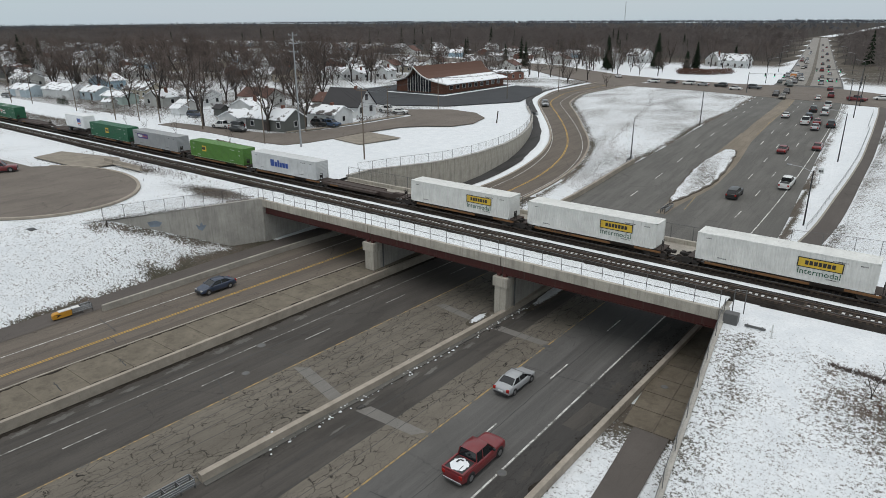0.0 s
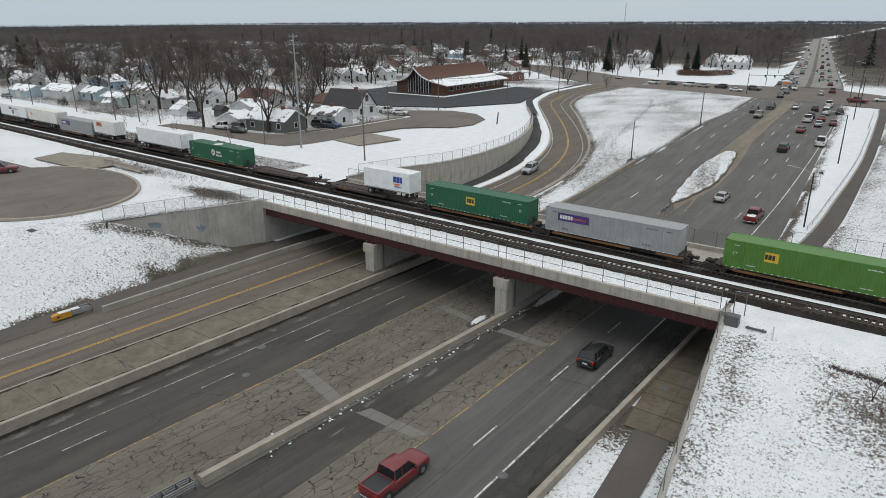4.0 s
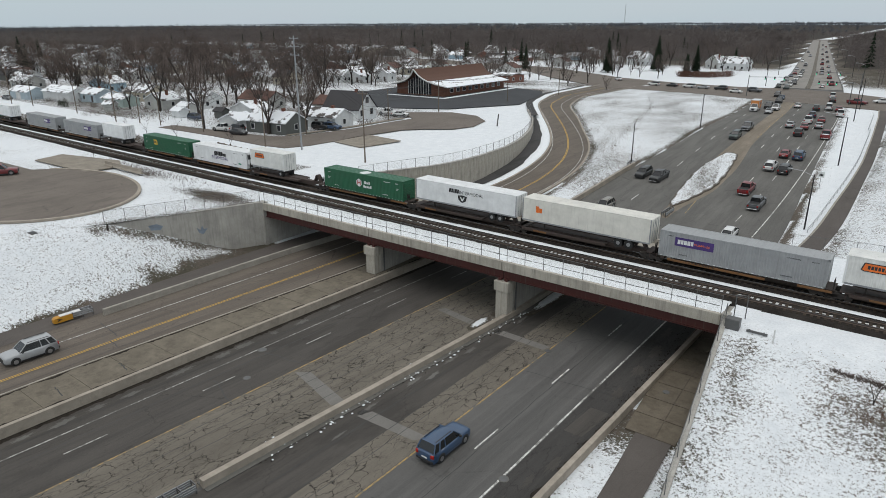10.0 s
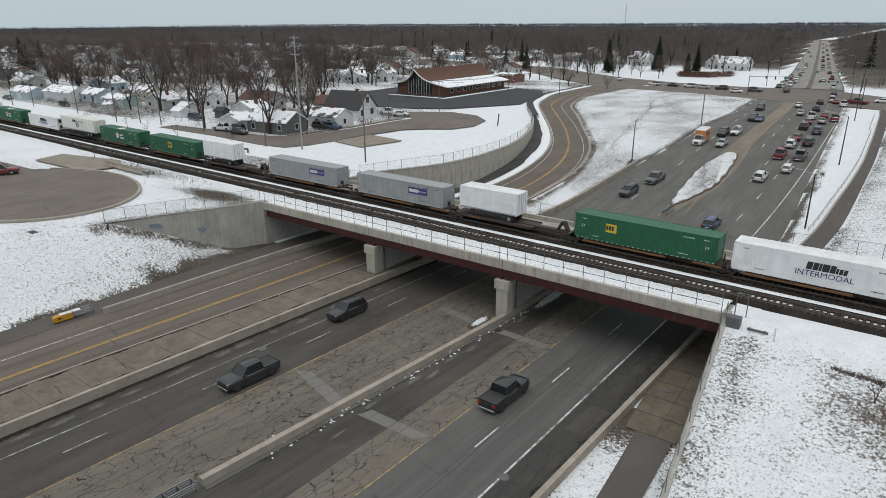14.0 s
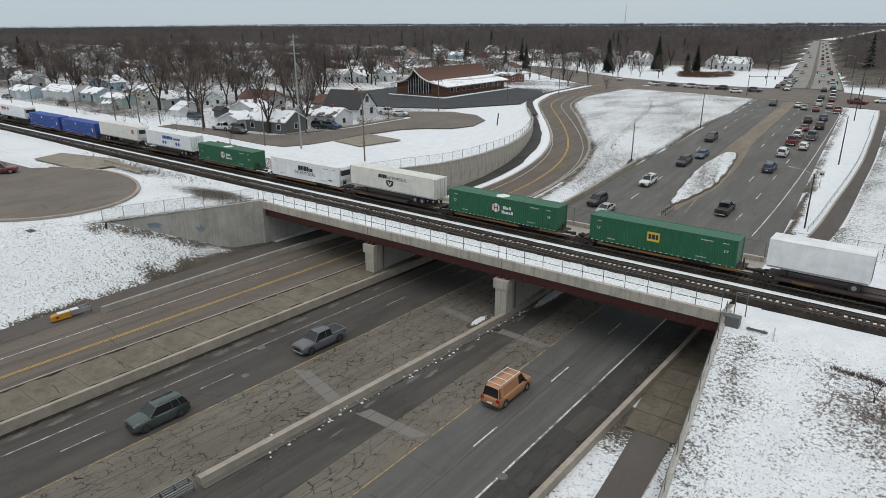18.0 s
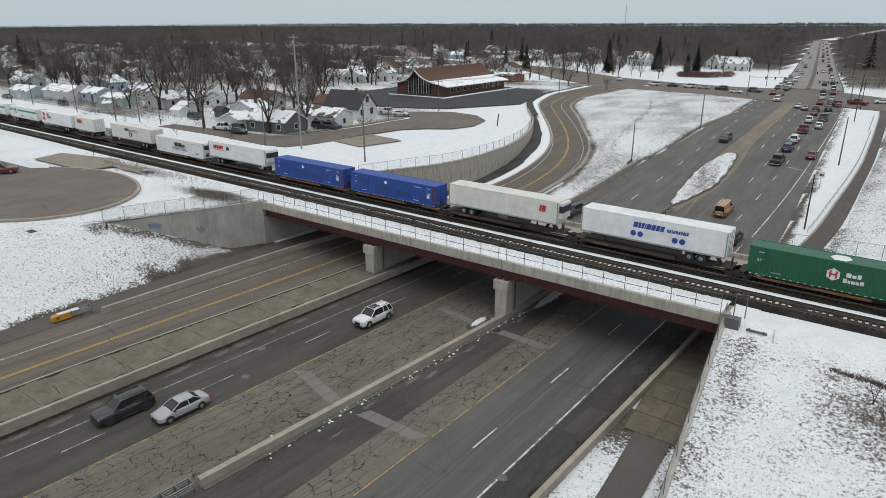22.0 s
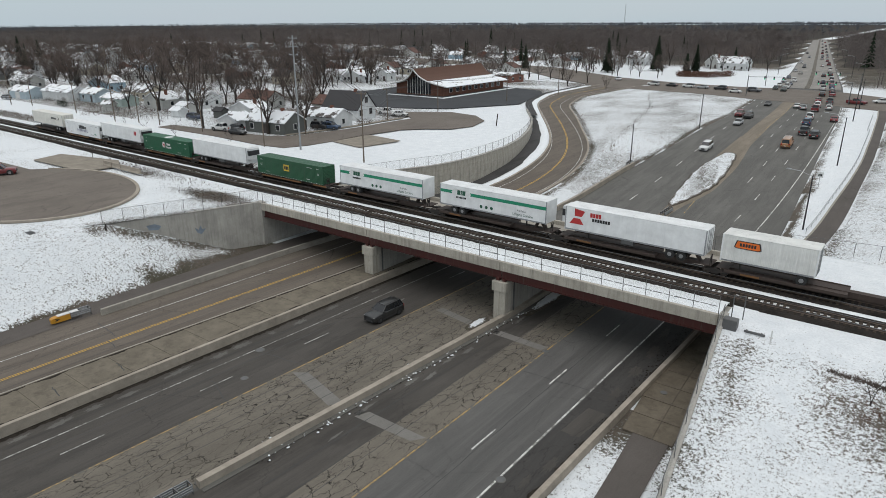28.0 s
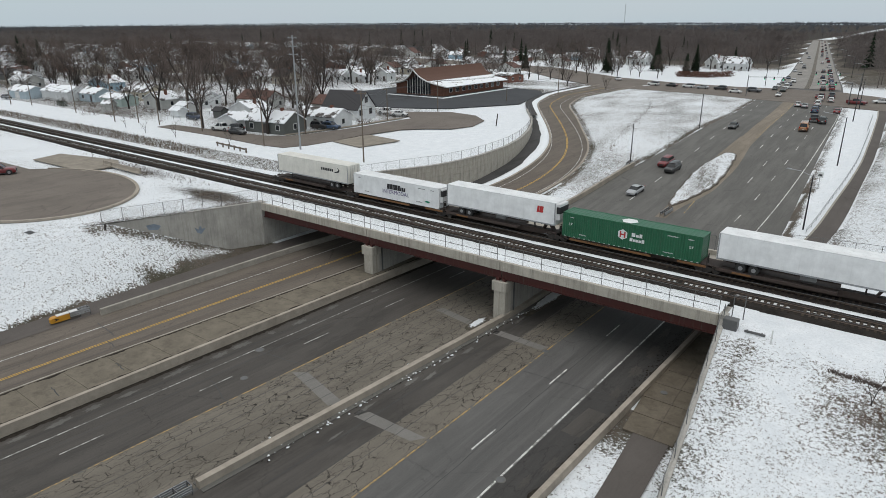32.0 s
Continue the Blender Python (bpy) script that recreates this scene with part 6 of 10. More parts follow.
W53 = "white 53-foot container with a yellow name panel"
G53 = "green 53-foot container with a white hexagon emblem"
E53 = "dark green 53-foot container with a yellow square panel"
F53 = "grey 53-foot container with a dark purple panel"
R53 = "white refrigerated container with dark lettering on a spine car"
TW = "plain white road trailer riding on a spine car"
TS = "white road trailer with a black shield emblem on a spine car"
PY = "short white trailer with an orange name panel on a spine car"
CONSIST = [
    ("c", -9.0, "white_ribbed", "yellow_box", W53), ("c", -29.4, "white_ribbed", "yellow_box", W53), ("c", -48.2, "white_ribbed", "yellow_box", W53), ("e", -66.3),
    ("c", -83.9, "pale_grey", "blue_word", "pale grey 53-foot container with large blue lettering"), ("c", -102.5, "light_green", "amber_square", "light green 53-foot container with a yellow panel"),
    ("c", -123.2, "grey", "purple_panel", F53), ("c", -141.8, "green", "amber_square_right", E53), ("p", -157.2, "white", "blue_orange", "short white trailer with blue and orange emblem", -1, -3.4), ("e", -180.3),
    ("c", -199.0, "green", "hexagon", G53), ("t", -217.8, "white", "", TW, -1, False), ("p", -239.9, "white_ribbed", "orange_panel", PY, 1, 4.4), ("c", -253.6, "grey", "purple_panel", F53),
    ("t", -270.8, "cream", "red_small_left", "cream-white road trailer with a small red emblem", 1, False), ("t", -287.9, "white", "shield", TS, 1, False), ("c", -306.5, "green", "hexagon", G53),
    ("p", -328.6, "white_ribbed", "orange_panel", PY, 1, 4.4), ("c", -342.3, "white", "two_rows", R53, True), ("c", -359.9, "green", "amber_square", E53), ("p", -380.4, "white", "", "short plain white trailer on a spine car", 1, 3.6),
    ("c", -395.6, "grey", "purple_panel_right", F53), ("c", -416.2, "grey", "purple_panel_right", F53), ("p", -438.9, "white", "", "short plain white trailer on a spine car", 1, 4.6), ("c", -454.1, "green", "amber_square_right", E53),
    ("c", -474.5, "green", "hexagon", G53), ("t", -493.0, "cream", "shield", TS, 1, False), ("c", -511.6, "white", "two_rows", R53, True), ("c", -532.7, "green", "hexagon", G53),
    ("t", -551.0, "white", "blue_dots", "white road trailer with blue lettering and discs", 1, False), ("t", -570.3, "cream", "red_small", "white refrigerated trailer with a small red emblem", -1, True),
    ("c", -588.8, "blue", "blue_blocks", "blue 53-foot container with repainted patches"), ("c", -606.6, "blue", "blue_blocks", "blue 53-foot container with repainted patches"),
    ("t", -625.2, "white", "maroon_word", "white refrigerated trailer with dark red lettering", -1, True), ("c", -643.4, "white", "two_rows", R53, True), ("t", -661.0, "cream", "shield", TS, 1, False),
    ("p", -681.6, "white_ribbed", "orange_panel", PY, 1, 4.2), ("t", -695.6, "white", "red_blocks", "white trailer with red chequered emblem", 1, True), ("t", -714.3, "white", "green_band", "white trailer with a broad green stripe", -1, False),
    ("t", -733.5, "white", "green_band", "white trailer with a broad green stripe", -1, False), ("c", -753.6, "dull_green", "amber_square_right", E53), ("t", -772.7, "white", "", "plain white refrigerated trailer on a spine car", -1, True),
    ("c", -790.4, "green", "hexagon", G53), ("t", -807.6, "white", "red_small", "white refrigerated trailer with a small red emblem", -1, True), ("c", -825.1, "white", "two_rows", R53, True),
    ("t", -842.5, "cream", "grey_word", "cream-white trailer with grey lettering at the train's end", 1, False),
]
for row in CONSIST:
    k, x = row[0], row[1]
    if k == "c":
        spine_car(x, "container", front_bogie=True if row[3] in ("yellow_box", "purple_panel") else False)
        container(x, row[2], row[3], row[4], len(row) > 5, row[2] != "white")
    elif k == "t":
        spine_car(x, "trailer")
        trailer(x, 16.15, row[2], row[3], row[4], row[5], row[6])
    elif k == "p":
        spine_car(x + row[6], "trailer")
        trailer(x, 8.7, row[2], row[3], row[4], row[5], False, row[2] == "white_ribbed")
    else:
        spine_car(x, "empty")

# ---- trees ----
def stem(bag, p, d, length, r0, r1, pieces, rnd, wob, lift, sides):
    """A bent, tapering limb in pieces; gives its joints and directions."""
    out = []
    for i in range(pieces):
        d = (d + Vector((rnd.uniform(-wob, wob), rnd.uniform(-wob, wob), lift + rnd.uniform(-wob, wob) * 0.4))).normalized()
        q = p + d * (length / pieces)
        a, c = r0 + (r1 - r0) * i / pieces, r0 + (r1 - r0) * (i + 1) / pieces
        bag.tube(p, q, a, c, sides, False)
        out.append((q, d, c))
        p = q
    return out


def aside(d, rnd, k):
    u = d.orthogonal().normalized()
    a = rnd.uniform(0, math.tau)
    return (d + (u * math.cos(a) + d.cross(u) * math.sin(a)) * k).normalized()


def tree_meshes(seed, h, stems=4, spread=0.5, twig_w=0.024, light=False):
    """A leafless tree: a short trunk, several rising stems, branches, branchlets and fine twigs."""
    rnd = random.Random(seed)
    b, t = Bag(), Bag()
    r = h * 0.0165
    trunk = stem(b, Vector((0, 0, -0.4)), Vector((0, 0, 1)), h * rnd.uniform(0.16, 0.26), r * 1.25, r, 2, rnd, 0.05, 0.05, 5 if light else 7)
    top = trunk[-1][0]
    a0 = rnd.uniform(0, math.tau)
    for k in range(stems):
        a = a0 + math.tau * k / stems + rnd.uniform(-0.4, 0.4)
        o = spread * rnd.uniform(0.45, 1.2)
        d = Vector((math.cos(a) * o, math.sin(a) * o, 1)).normalized()
        L = h * rnd.uniform(0.56, 0.80)
        n = 4 if light else 6
        for i, (q, e, rr) in enumerate(stem(b, top - Vector((0, 0, rnd.uniform(0, h * 0.05))), d, L, r * 0.62, r * 0.10, n, rnd, 0.13, 0.05, 3 if light else 5)):
            if i == 0:
                continue
            for _ in range(2 if light else rnd.choice((2, 3))):
                f = aside(e, rnd, rnd.uniform(0.7, 1.3))
                bl = h * rnd.uniform(0.13, 0.25) * (1.15 - 0.5 * i / n)
                for q2, e2, r2 in stem(b, q - e * rnd.uniform(0, L / n), f, bl, rr * 0.5 + 0.012, 0.012, 2 if light else 3, rnd, 0.2, 0.07, 3):
                    for _ in range(2 if light else 3):
                        g = aside(e2, rnd, rnd.uniform(0.5, 1.2))
                        ll = h * rnd.uniform(0.05, 0.10)
                        w = aside(g, rnd, 8.0) * twig_w * (1.5 if light else 1)
                        q3 = q2 + g * ll
                        t.add([q2 - w, q2 + w, q3], [(0, 1, 2)])
                        for _ in range(4 if light else 6):
                            g2 = aside(g, rnd, rnd.uniform(0.5, 1.3))
                            s0 = q2.lerp(q3, rnd.uniform(0.15, 0.9))
                            w2 = aside(g2, rnd, 8.0) * twig_w * (1.1 if light else 0.6)
                            t.add([s0 - w2, s0 + w2, s0 + g2 * ll * rnd.uniform(0.5, 1.1)], [(0, 1, 2)])
    return b.mesh("trunk"), t.mesh("crown")


TREES = [tree_meshes(s, h, n, sp) for s, h, n, sp in ((1, 18, 4, 0.55), (2, 19, 5, 0.62), (3, 16, 3, 0.42), (4, 20, 4, 0.5), (5, 15, 5, 0.7))]
LIGHT_TREES = [tree_meshes(s, h, n, sp, 0.034, True) for s, h, n, sp in ((41, 18, 3, 0.5), (42, 16, 4, 0.6), (43, 19, 3, 0.45), (44, 14, 4, 0.65))]
SAPLING = tree_meshes(11, 3.4, 2, 0.25, 0.005, True)


def bare_tree(x, y, k, s, rot, label="bare brown deciduous tree in a snowy yard", meshes=None, group="yard trees"):
    t = thing("tree", label, "tree", group, at=Matrix.Translation((x, y, ground_h(x, y) - 0.05)) @ Matrix.Rotation(rot, 4, 'Z') @ Matrix.Scale(s, 4))
    a, c = meshes or TREES[k % len(TREES)]
    part("trunk", a, M_BARK, t)
    part("crown", c, M_TWIG, t, "fine leafless twigs")
    return t


def fir_meshes(seed, h):
    rnd = random.Random(seed)
    b = Bag()
    n = 16
    for i in range(n):
        z = h * (0.10 + 0.88 * i / n)
        r = h * 0.22 * (1 - i / n) ** 0.85 + 0.2
        m = 11
        for j in range(m):
            a = math.tau * j / m + rnd.uniform(-0.3, 0.3)
            rr = r * rnd.uniform(0.65, 1.15)
            d = Vector((math.cos(a), math.sin(a), 0))
            w = Vector((-d.y, d.x, 0)) * rr * 0.32
            tip = d * rr + Vector((0, 0, z - rr * 0.35))
            mid = d * rr * 0.55 + Vector((0, 0, z - 0.05))
            b.add([Vector((0, 0, z + h * 0.05)), mid + w, tip, mid - w], [(0, 1, 2), (0, 2, 3)])
    return Bag().tube((0, 0, -0.2), (0, 0, h * 0.95), h * 0.018, 0.03, 6).mesh("trunk"), b.mesh("crown")


FIRS = [fir_meshes(s, h) for s, h in ((21, 13), (22, 11))]


def fir(x, y, k, s):
    t = thing("fir_tree", "dark evergreen fir among bare trees", "tree", "firs", at=Matrix.Translation((x, y, ground_h(x, y))) @ Matrix.Rotation(k * 1.3, 4, 'Z') @ Matrix.Scale(s, 4))
    a, c = FIRS[k % 2]
    part("trunk", a, M_BARK, t)
    part("crown", c, M_FIR, t, "dark green needles")


# ---- houses ----
WALLS = {"white": (0.62, 0.63, 0.63), "blue": (0.30, 0.42, 0.50), "paleblue": (0.42, 0.50, 0.55), "beige": (0.42, 0.38, 0.30), "grey": (0.115, 0.12, 0.112), "pale": (0.48, 0.48, 0.46), "brick": (0.20, 0.085, 0.060), "mint": (0.38, 0.46, 0.43), "tan": (0.45, 0.33, 0.19)}
WALL_M = {k: painted("siding_" + k, c, amount=0.2, rough=0.65) for k, c in WALLS.items()}
ROOF_M = {"snow": roof_snow_material("snowy_roof", (0.10, 0.09, 0.085), 0.57), "half": roof_snow_material("half_snowy_roof", (0.085, 0.075, 0.07), 0.50), "dark": roof_snow_material("dark_roof", (0.045, 0.043, 0.045), 0.22), "brown": roof_snow_material("brown_roof", (0.11, 0.055, 0.042), 0.36)}
M_TRIM = plain("white_trim", (0.66, 0.66, 0.65), 0.5)
M_DOOR = plain("dark_door", (0.06, 0.045, 0.04), 0.5)
M_BRICKC = plain("chimney_brick", (0.17, 0.08, 0.06), 0.9, var=0.4)


def house_parts(h, w, d, eave, rise, wall, roof, along_x=True, windows=True, chimney=True, garage=False, far=False):
    """A gabled house; w along x, d along y, ridge along x or y."""
    body = Bag().box(-w / 2, w / 2, -d / 2, d / 2, -0.4, eave)
    a, b_ = (w / 2, d / 2) if along_x else (d / 2, w / 2)
    o, t = 0.35, 0.22
    k = rise / b_
    for s in (-1, 1):
        y1, z1 = s * (b_ + o), eave - k * o
        vs = [(-a - o, 0, eave + rise), (a + o, 0, eave + rise), (a + o, y1, z1), (-a - o, y1, z1)]
        slab_ = Bag().add(vs + [(x, y, z + t) for x, y, z in vs], [(0, 1, 2, 3), (7, 6, 5, 4), (2, 6, 7, 3), (0, 3, 7, 4), (1, 5, 6, 2)])
        part("roof", slab_, ROOF_M[roof], h, at=None if along_x else pose(0, 0, 0, 0, 0, 90))
    turn = None if along_x else pose(0, 0, 0, 0, 0, 90)
    if along_x:
        body = Bag().prism([(-d / 2, -0.4), (d / 2, -0.4), (d / 2, eave), (0, eave + rise), (-d / 2, eave)], -w / 2, w / 2)
        body.v = [(y, x, z) for x, y, z in body.v]
    else:
        body = Bag().prism([(-w / 2, -0.4), (w / 2, -0.4), (w / 2, eave), (0, eave + rise), (-w / 2, eave)], -d / 2, d / 2)
    part("wall", body, WALL_M[wall], h)
    if windows:
        spots = []
        n = max(2, int(w / 3.2))
        for i in range(n):
            spots.append((-w / 2 + w * (i + 0.5) / n, -1, 0))
        m = max(1, int(d / 4))
        for i in range(m):
            spots.append((-d / 2 + d * (i + 0.5) / m, 1, 1))
            spots.append((-d / 2 + d * (i + 0.5) / m, -1, 1))
        for i, (u, s, ax) in enumerate(spots):
            if ax == 0 and i == n // 2 and not garage:
                part("door", Bag().box(u - 0.5, u + 0.5, -d / 2 - 0.05, -d / 2 + 0.02, 0.1, 2.15), M_DOOR, h)
                continue
            at = pose(u, -d / 2, 1.5) if ax == 0 else pose(s * w / 2, u, 1.5, 0, 0, 90 * s)
            if far:
                if i % 2:
                    part("window", shared("farwin", lambda: Bag().box(-0.6, 0.6, -0.05, 0.02, -0.65, 0.65).mesh("window")), M_WINDOW, h, at=at)
                continue
            win = part("window", shared("winframe", lambda: Bag().box(-0.62, 0.62, -0.06, 0.02, -0.72, 0.72).mesh("window")), M_TRIM, h, at=at)
            part("pane", shared("winpane", lambda: Bag().box(-0.5, 0.5, -0.075, -0.06, -0.6, 0.6).mesh("pane")), M_WINDOW, win)
    if garage:
        part("garage_door", Bag().box(-1.6, 1.6, -d / 2 - 0.04, -d / 2 + 0.02, 0.0, 2.3), M_TRIM, h)
    if chimney:
        part("chimney", Bag().box(w * 0.18, w * 0.18 + 0.7, -0.3, 0.4, eave, eave + rise + 0.8, 0.04), M_BRICKC, h)


def house(x, y, rot, w, d, eave, rise, wall, roof, label, along_x=True, windows=True, chimney=True, garage=False, name="house", cat="house", far=False):
    h = thing(name, label, cat, "neighbourhood houses", at=pose(x, y, ground_h(x, y) + 0.05, 0, 0, rot))
    house_parts(h, w, d, eave, rise, wall, roof, along_x, windows, chimney, garage, far)
    return h


house(-262, 31, 4, 13, 7, 2.6, 1.5, "paleblue", "snow", "pale blue garage with a snow-covered roof", True, False, False, True, "garage", "garage")
house(-245, 36.5, 4, 17, 7.5, 3.0, 1.7, "white", "snow", "long white garage with a snow-covered roof", True, False, False, False, "garage", "garage")
house(-232, 41, 6, 9, 7, 2.7, 1.6, "paleblue", "snow", "pale blue cottage with a snowy roof")
house(-262, 60, 4, 12, 8, 3.4, 2.2, "blue", "snow", "blue house with a snowy roof", False)
house(-213, 39, 6, 11, 6, 2.5, 1.2, "mint", "snow", "pale green garage with an open carport", True, False, False, True, "garage", "garage")
house(-222, 53, 6, 13, 8.5, 3.0, 2.4, "beige", "half", "beige house with a half-snowy roof")
house(-306, 95, 4, 12, 9, 3.2, 2.2, "pale", "half", "grey house under bare trees", True)
house(-302, 47, 4, 12, 8, 3.2, 2.2, "pale", "snow", "grey house with a snowy roof")
house(-326, 36, 4, 11, 8, 3.0, 2.0, "blue", "snow", "blue house with a snowy roof")
house(-196, 44, 6, 9, 7, 2.8, 2.0, "pale", "snow", "pale grey house with a snowy roof", False)
house(-180, 42, 6, 4.5, 3.5, 2.0, 0.9, "pale", "snow", "small grey garden shed", True, False, False, False, "shed", "shed")
house(-188, 52, 6, 11, 8, 2.9, 2.1, "white", "snow", "white house with a snowy roof")
house(-140.5, 31, 8, 6.5, 6, 2.3, 1.4, "white", "snow", "white single garage with a snowy roof", False, False, False, True, "garage", "garage")
house(-152, 44, 8, 9, 7, 2.8, 2.0, "white", "snow", "white house with a snowy roof", False)
house(-128.5, 33.5, 8, 12.5, 7.5, 2.8, 2.1, "grey", "snow", "dark grey-green house with a snow-covered roof")
house(-170, 62, 8, 12, 8, 3.0, 2.2, "pale", "brown", "grey house with a brown roof")
house(-141, 66, 8, 11, 8, 2.9, 2.1, "pale", "brown", "pale house with a brown roof showing through snow")
house(-125.5, 47, 8, 12, 7.5, 2.8, 1.7, "white", "half", "white bungalow with a porch and snowy roof")
big = house(-131.0, 61.5, 8, 12, 8.5, 3.0, 4.2, "white", "dark", "white storey-and-half house with a steep dark roof", True, False)
for z, x in ((5.2, 0.0), (2.0, 1.9), (1.9, -2.6)):
    wn_ = part("window", Bag().box(-0.7, 0.7, -0.06, 0.02, -0.8, 0.8), M_DOOR, big, "window with dark shutters", at=pose(6.0, x, z, 0, 0, 90))
    part("pane", Bag().box(-0.42, 0.42, -0.08, -0.06, -0.7, 0.7), M_WINDOW, wn_)
yard = thing("yard_fence", "new tan timber board fence beside the white house", "fence", at=pose(-136.5, 55.0, 0.0, 0, 0, 8))
for i in range(24):
    part("board", shared("board", lambda: Bag().box(-0.18, 0.18, -0.03, 0.03, 0, 1.75).mesh("board")), WALL_M["tan"], yard, at=pose(-0.2 + i * 0.38, 0, 0))
house(-244, 126, 4, 14, 9, 3.0, 2.3, "pale", "snow", "house with a broad snowy roof")
house(-231, 124, 4, 9, 9, 3.4, 2.6, "beige", "dark", "dark-roofed house under trees")
house(-222, 146, 6, 12, 8, 3.0, 2.2, "white", "snow", "white house with a snowy roof")
house(-213, 150, 6, 9, 7, 2.8, 2.0, "white", "snow", "white house with a snowy roof", False)
house(-205, 160, 6, 7, 7, 3.6, 2.2, "white", "half", "white house with a chimney", False)
house(-218, 198, 6, 14, 8, 2.8, 1.8, "beige", "half", "low house with a half-snowy roof")
house(-160, 190, -14, 17, 9, 2.8, 1.0, "brick", "half", "low red-brick building with a half-snowy roof", True, True, False)
house(-153, 340, -10, 13, 9, 4.2, 3.8, "white", "half", "white house with dormers and a grey roof")
house(-166, 334, -10, 7, 7, 2.8, 2.2, "white", "snow", "white garage beside the house", True, False, False, True, "garage", "garage")
house(-93, 325, -8, 15, 9, 3.8, 3.2, "white", "snow", "white house with a snowy roof by the junction")
house(-106, 334, -8, 8, 8, 3.4, 4.0, "pale", "snow", "pale house by the junction", False)

# repeated houses further back in the neighbourhood
PROTO = []
for i, (w, d, e, r, wall, roof, ax) in enumerate(((12, 8, 2.9, 2.2, "white", "half", True), (10, 8, 3.0, 2.4, "pale", "brown", False), (13, 9, 3.2, 2.4, "beige", "half", True), (9, 8, 4.6, 2.6, "white", "half", True), (11, 8, 2.8, 2.0, "brick", "snow", False), (12, 8, 2.9, 2.1, "blue", "snow", True), (13, 8, 2.8, 2.2, "grey", "dark", True))):
    PROTO.append(house(-340 - 14 * i, 62 + 3 * i, 4, w, d, e, r, wall, roof, "small house with snow on its roof under bare trees", ax, True, i % 2 == 0, False, "house", "house", True))
rnd = random.Random(5)
HOUSES_NEAR = [tuple(o.matrix_basis.translation[:2]) for o in scene.objects if o.get('category') in ('house', 'garage', 'shed')]
HOUSES_FAR = []


def clear_of_roads(x, y, m):
    if y > 200:
        l, r = table(HIGHWAY, min(y, 1050))
        if l - m < x < r + m:
            return False
    cy = table([(-520, 326), (-300, 294), (-183, 268), (-124, 217), (-70, 202), (-14, 185), (60, 168), (400, 102)], x)[0]
    if abs(y - cy) < 24 + m * 0.3:
        return False
    if -190 < x < -95 and 78 < y < 182:
        return False
    return True


for row in range(11):
    y0 = 66 + row * 34
    for col in range(24):
        x = -760 + col * 25 + rnd.uniform(-5, 5)
        y = y0 + rnd.uniform(-5, 5)
        if x > -150 - (0 if y < 190 else -10) or not clear_of_roads(x, y, 12):
            continue
        if x > -345 and y < 110:
            continue
        if any(abs(x - hx) < 15 and abs(y - hy) < 12 for hx, hy in ((-244, 126), (-231, 124), (-222, 146), (-213, 150), (-205, 160), (-218, 198), (-156, 192))):
            continue
        HOUSES_FAR.append((x, y))
        copy_thing(PROTO[rnd.randrange(7)], pose(x, y, ground_h(x, y), 0, 0, 4 + rnd.choice((0, 180))))

# trees that stand out
for i, (x, y, s) in enumerate(((-190, 39, 1.25), (-187, 47, 1.15), (-147, 25.5, 1.2), (-126.5, 29.5, 1.0), (-124.5, 39.5, 1.1), (-249, 50, 1.0), (-168, 38, 0.9), (-206, 60, 1.0), (-158, 52, 1.0), (-137, 50, 0.8), (-230, 66, 1.0), (-176, 76, 1.0))):
    bare_tree(x, y, i, s, i * 1.7, "large bare deciduous tree in a front yard")
for i, (x, y, s) in enumerate(((-105, 178, 0.35), (-158, 176, 0.6), (-150, 205, 0.7), (-140, 210, 0.7), (-128, 245, 0.7), (-118, 248, 0.6), (-108, 245, 0.6), (-170, 200, 0.75), (-135, 255, 0.7), (-100, 262, 0.6), (-125, 184.6, 0.6), (-124, 202, 0.62), (-147, 211, 0.9), (-153, 251, 0.95), (-113.8, 268, 0.55), (-144, 279, 0.8), (-105, 322, 0.9), (-128, 262, 0.45), (-96, 312, 0.75), (-160, 285, 0.95), (-175, 300, 1.0), (-84, 318, 0.8), (-116, 338, 1.0), (-134, 340, 1.0), (-152, 310, 0.8), (-78, 335, 0.9), (-166, 262, 0.9), (-185, 285, 1.0))):
    bare_tree(x, y, i, s, i * 2.1, "bare street tree by the junction")
for i, (x, y, s) in enumerate(((-421, 92, 1.5), (-413, 99, 1.6), (-408, 90, 1.2), (-300, 66, 0.9), (-286, 176, 1.1), (-196, 250, 1.2), (-190, 262, 1.1), (-143, 268, 1.55), (-146, 274, 1.1), (-126.5, 296, 1.75), (-128, 300, 1.3), (-106.5, 284, 0.95), (-105, 294, 1.15), (-112, 300, 0.9), (-230, 260, 1.2), (-400, 200, 1.2), (-170, 330, 1.3), (-98, 345, 1.1))):
    fir(x, y, i, s)
rnd = random.Random(9)
NEAR_SPOTS, WOOD_SPOTS = [], []
while len(NEAR_SPOTS) + len(WOOD_SPOTS) < 980:
    x, y = rnd.uniform(-700, -135), rnd.uniform(30, 345)
    if not clear_of_roads(x, y, 5) or (x > -150 and y < 200) or (x > -345 and y < 22 + 0.02 * -x):
        continue
    if any(abs(x - hx) < 8 and abs(y - hy) < 6.5 for hx, hy in HOUSES_FAR + HOUSES_NEAR):
        continue
    if y < 62 and (x > -260 or rnd.random() < 0.4) and rnd.random() < 0.6:
        continue
    if y < 125 and x > -420 and rnd.random() < 0.48:
        continue
    (NEAR_SPOTS if x > -420 and y < 190 and len(NEAR_SPOTS) < 225 else WOOD_SPOTS).append((x, y))
for x, y in NEAR_SPOTS:
    bare_tree(x, y, rnd.randrange(5), rnd.uniform(0.55, 1.05), rnd.uniform(0, 6.28))


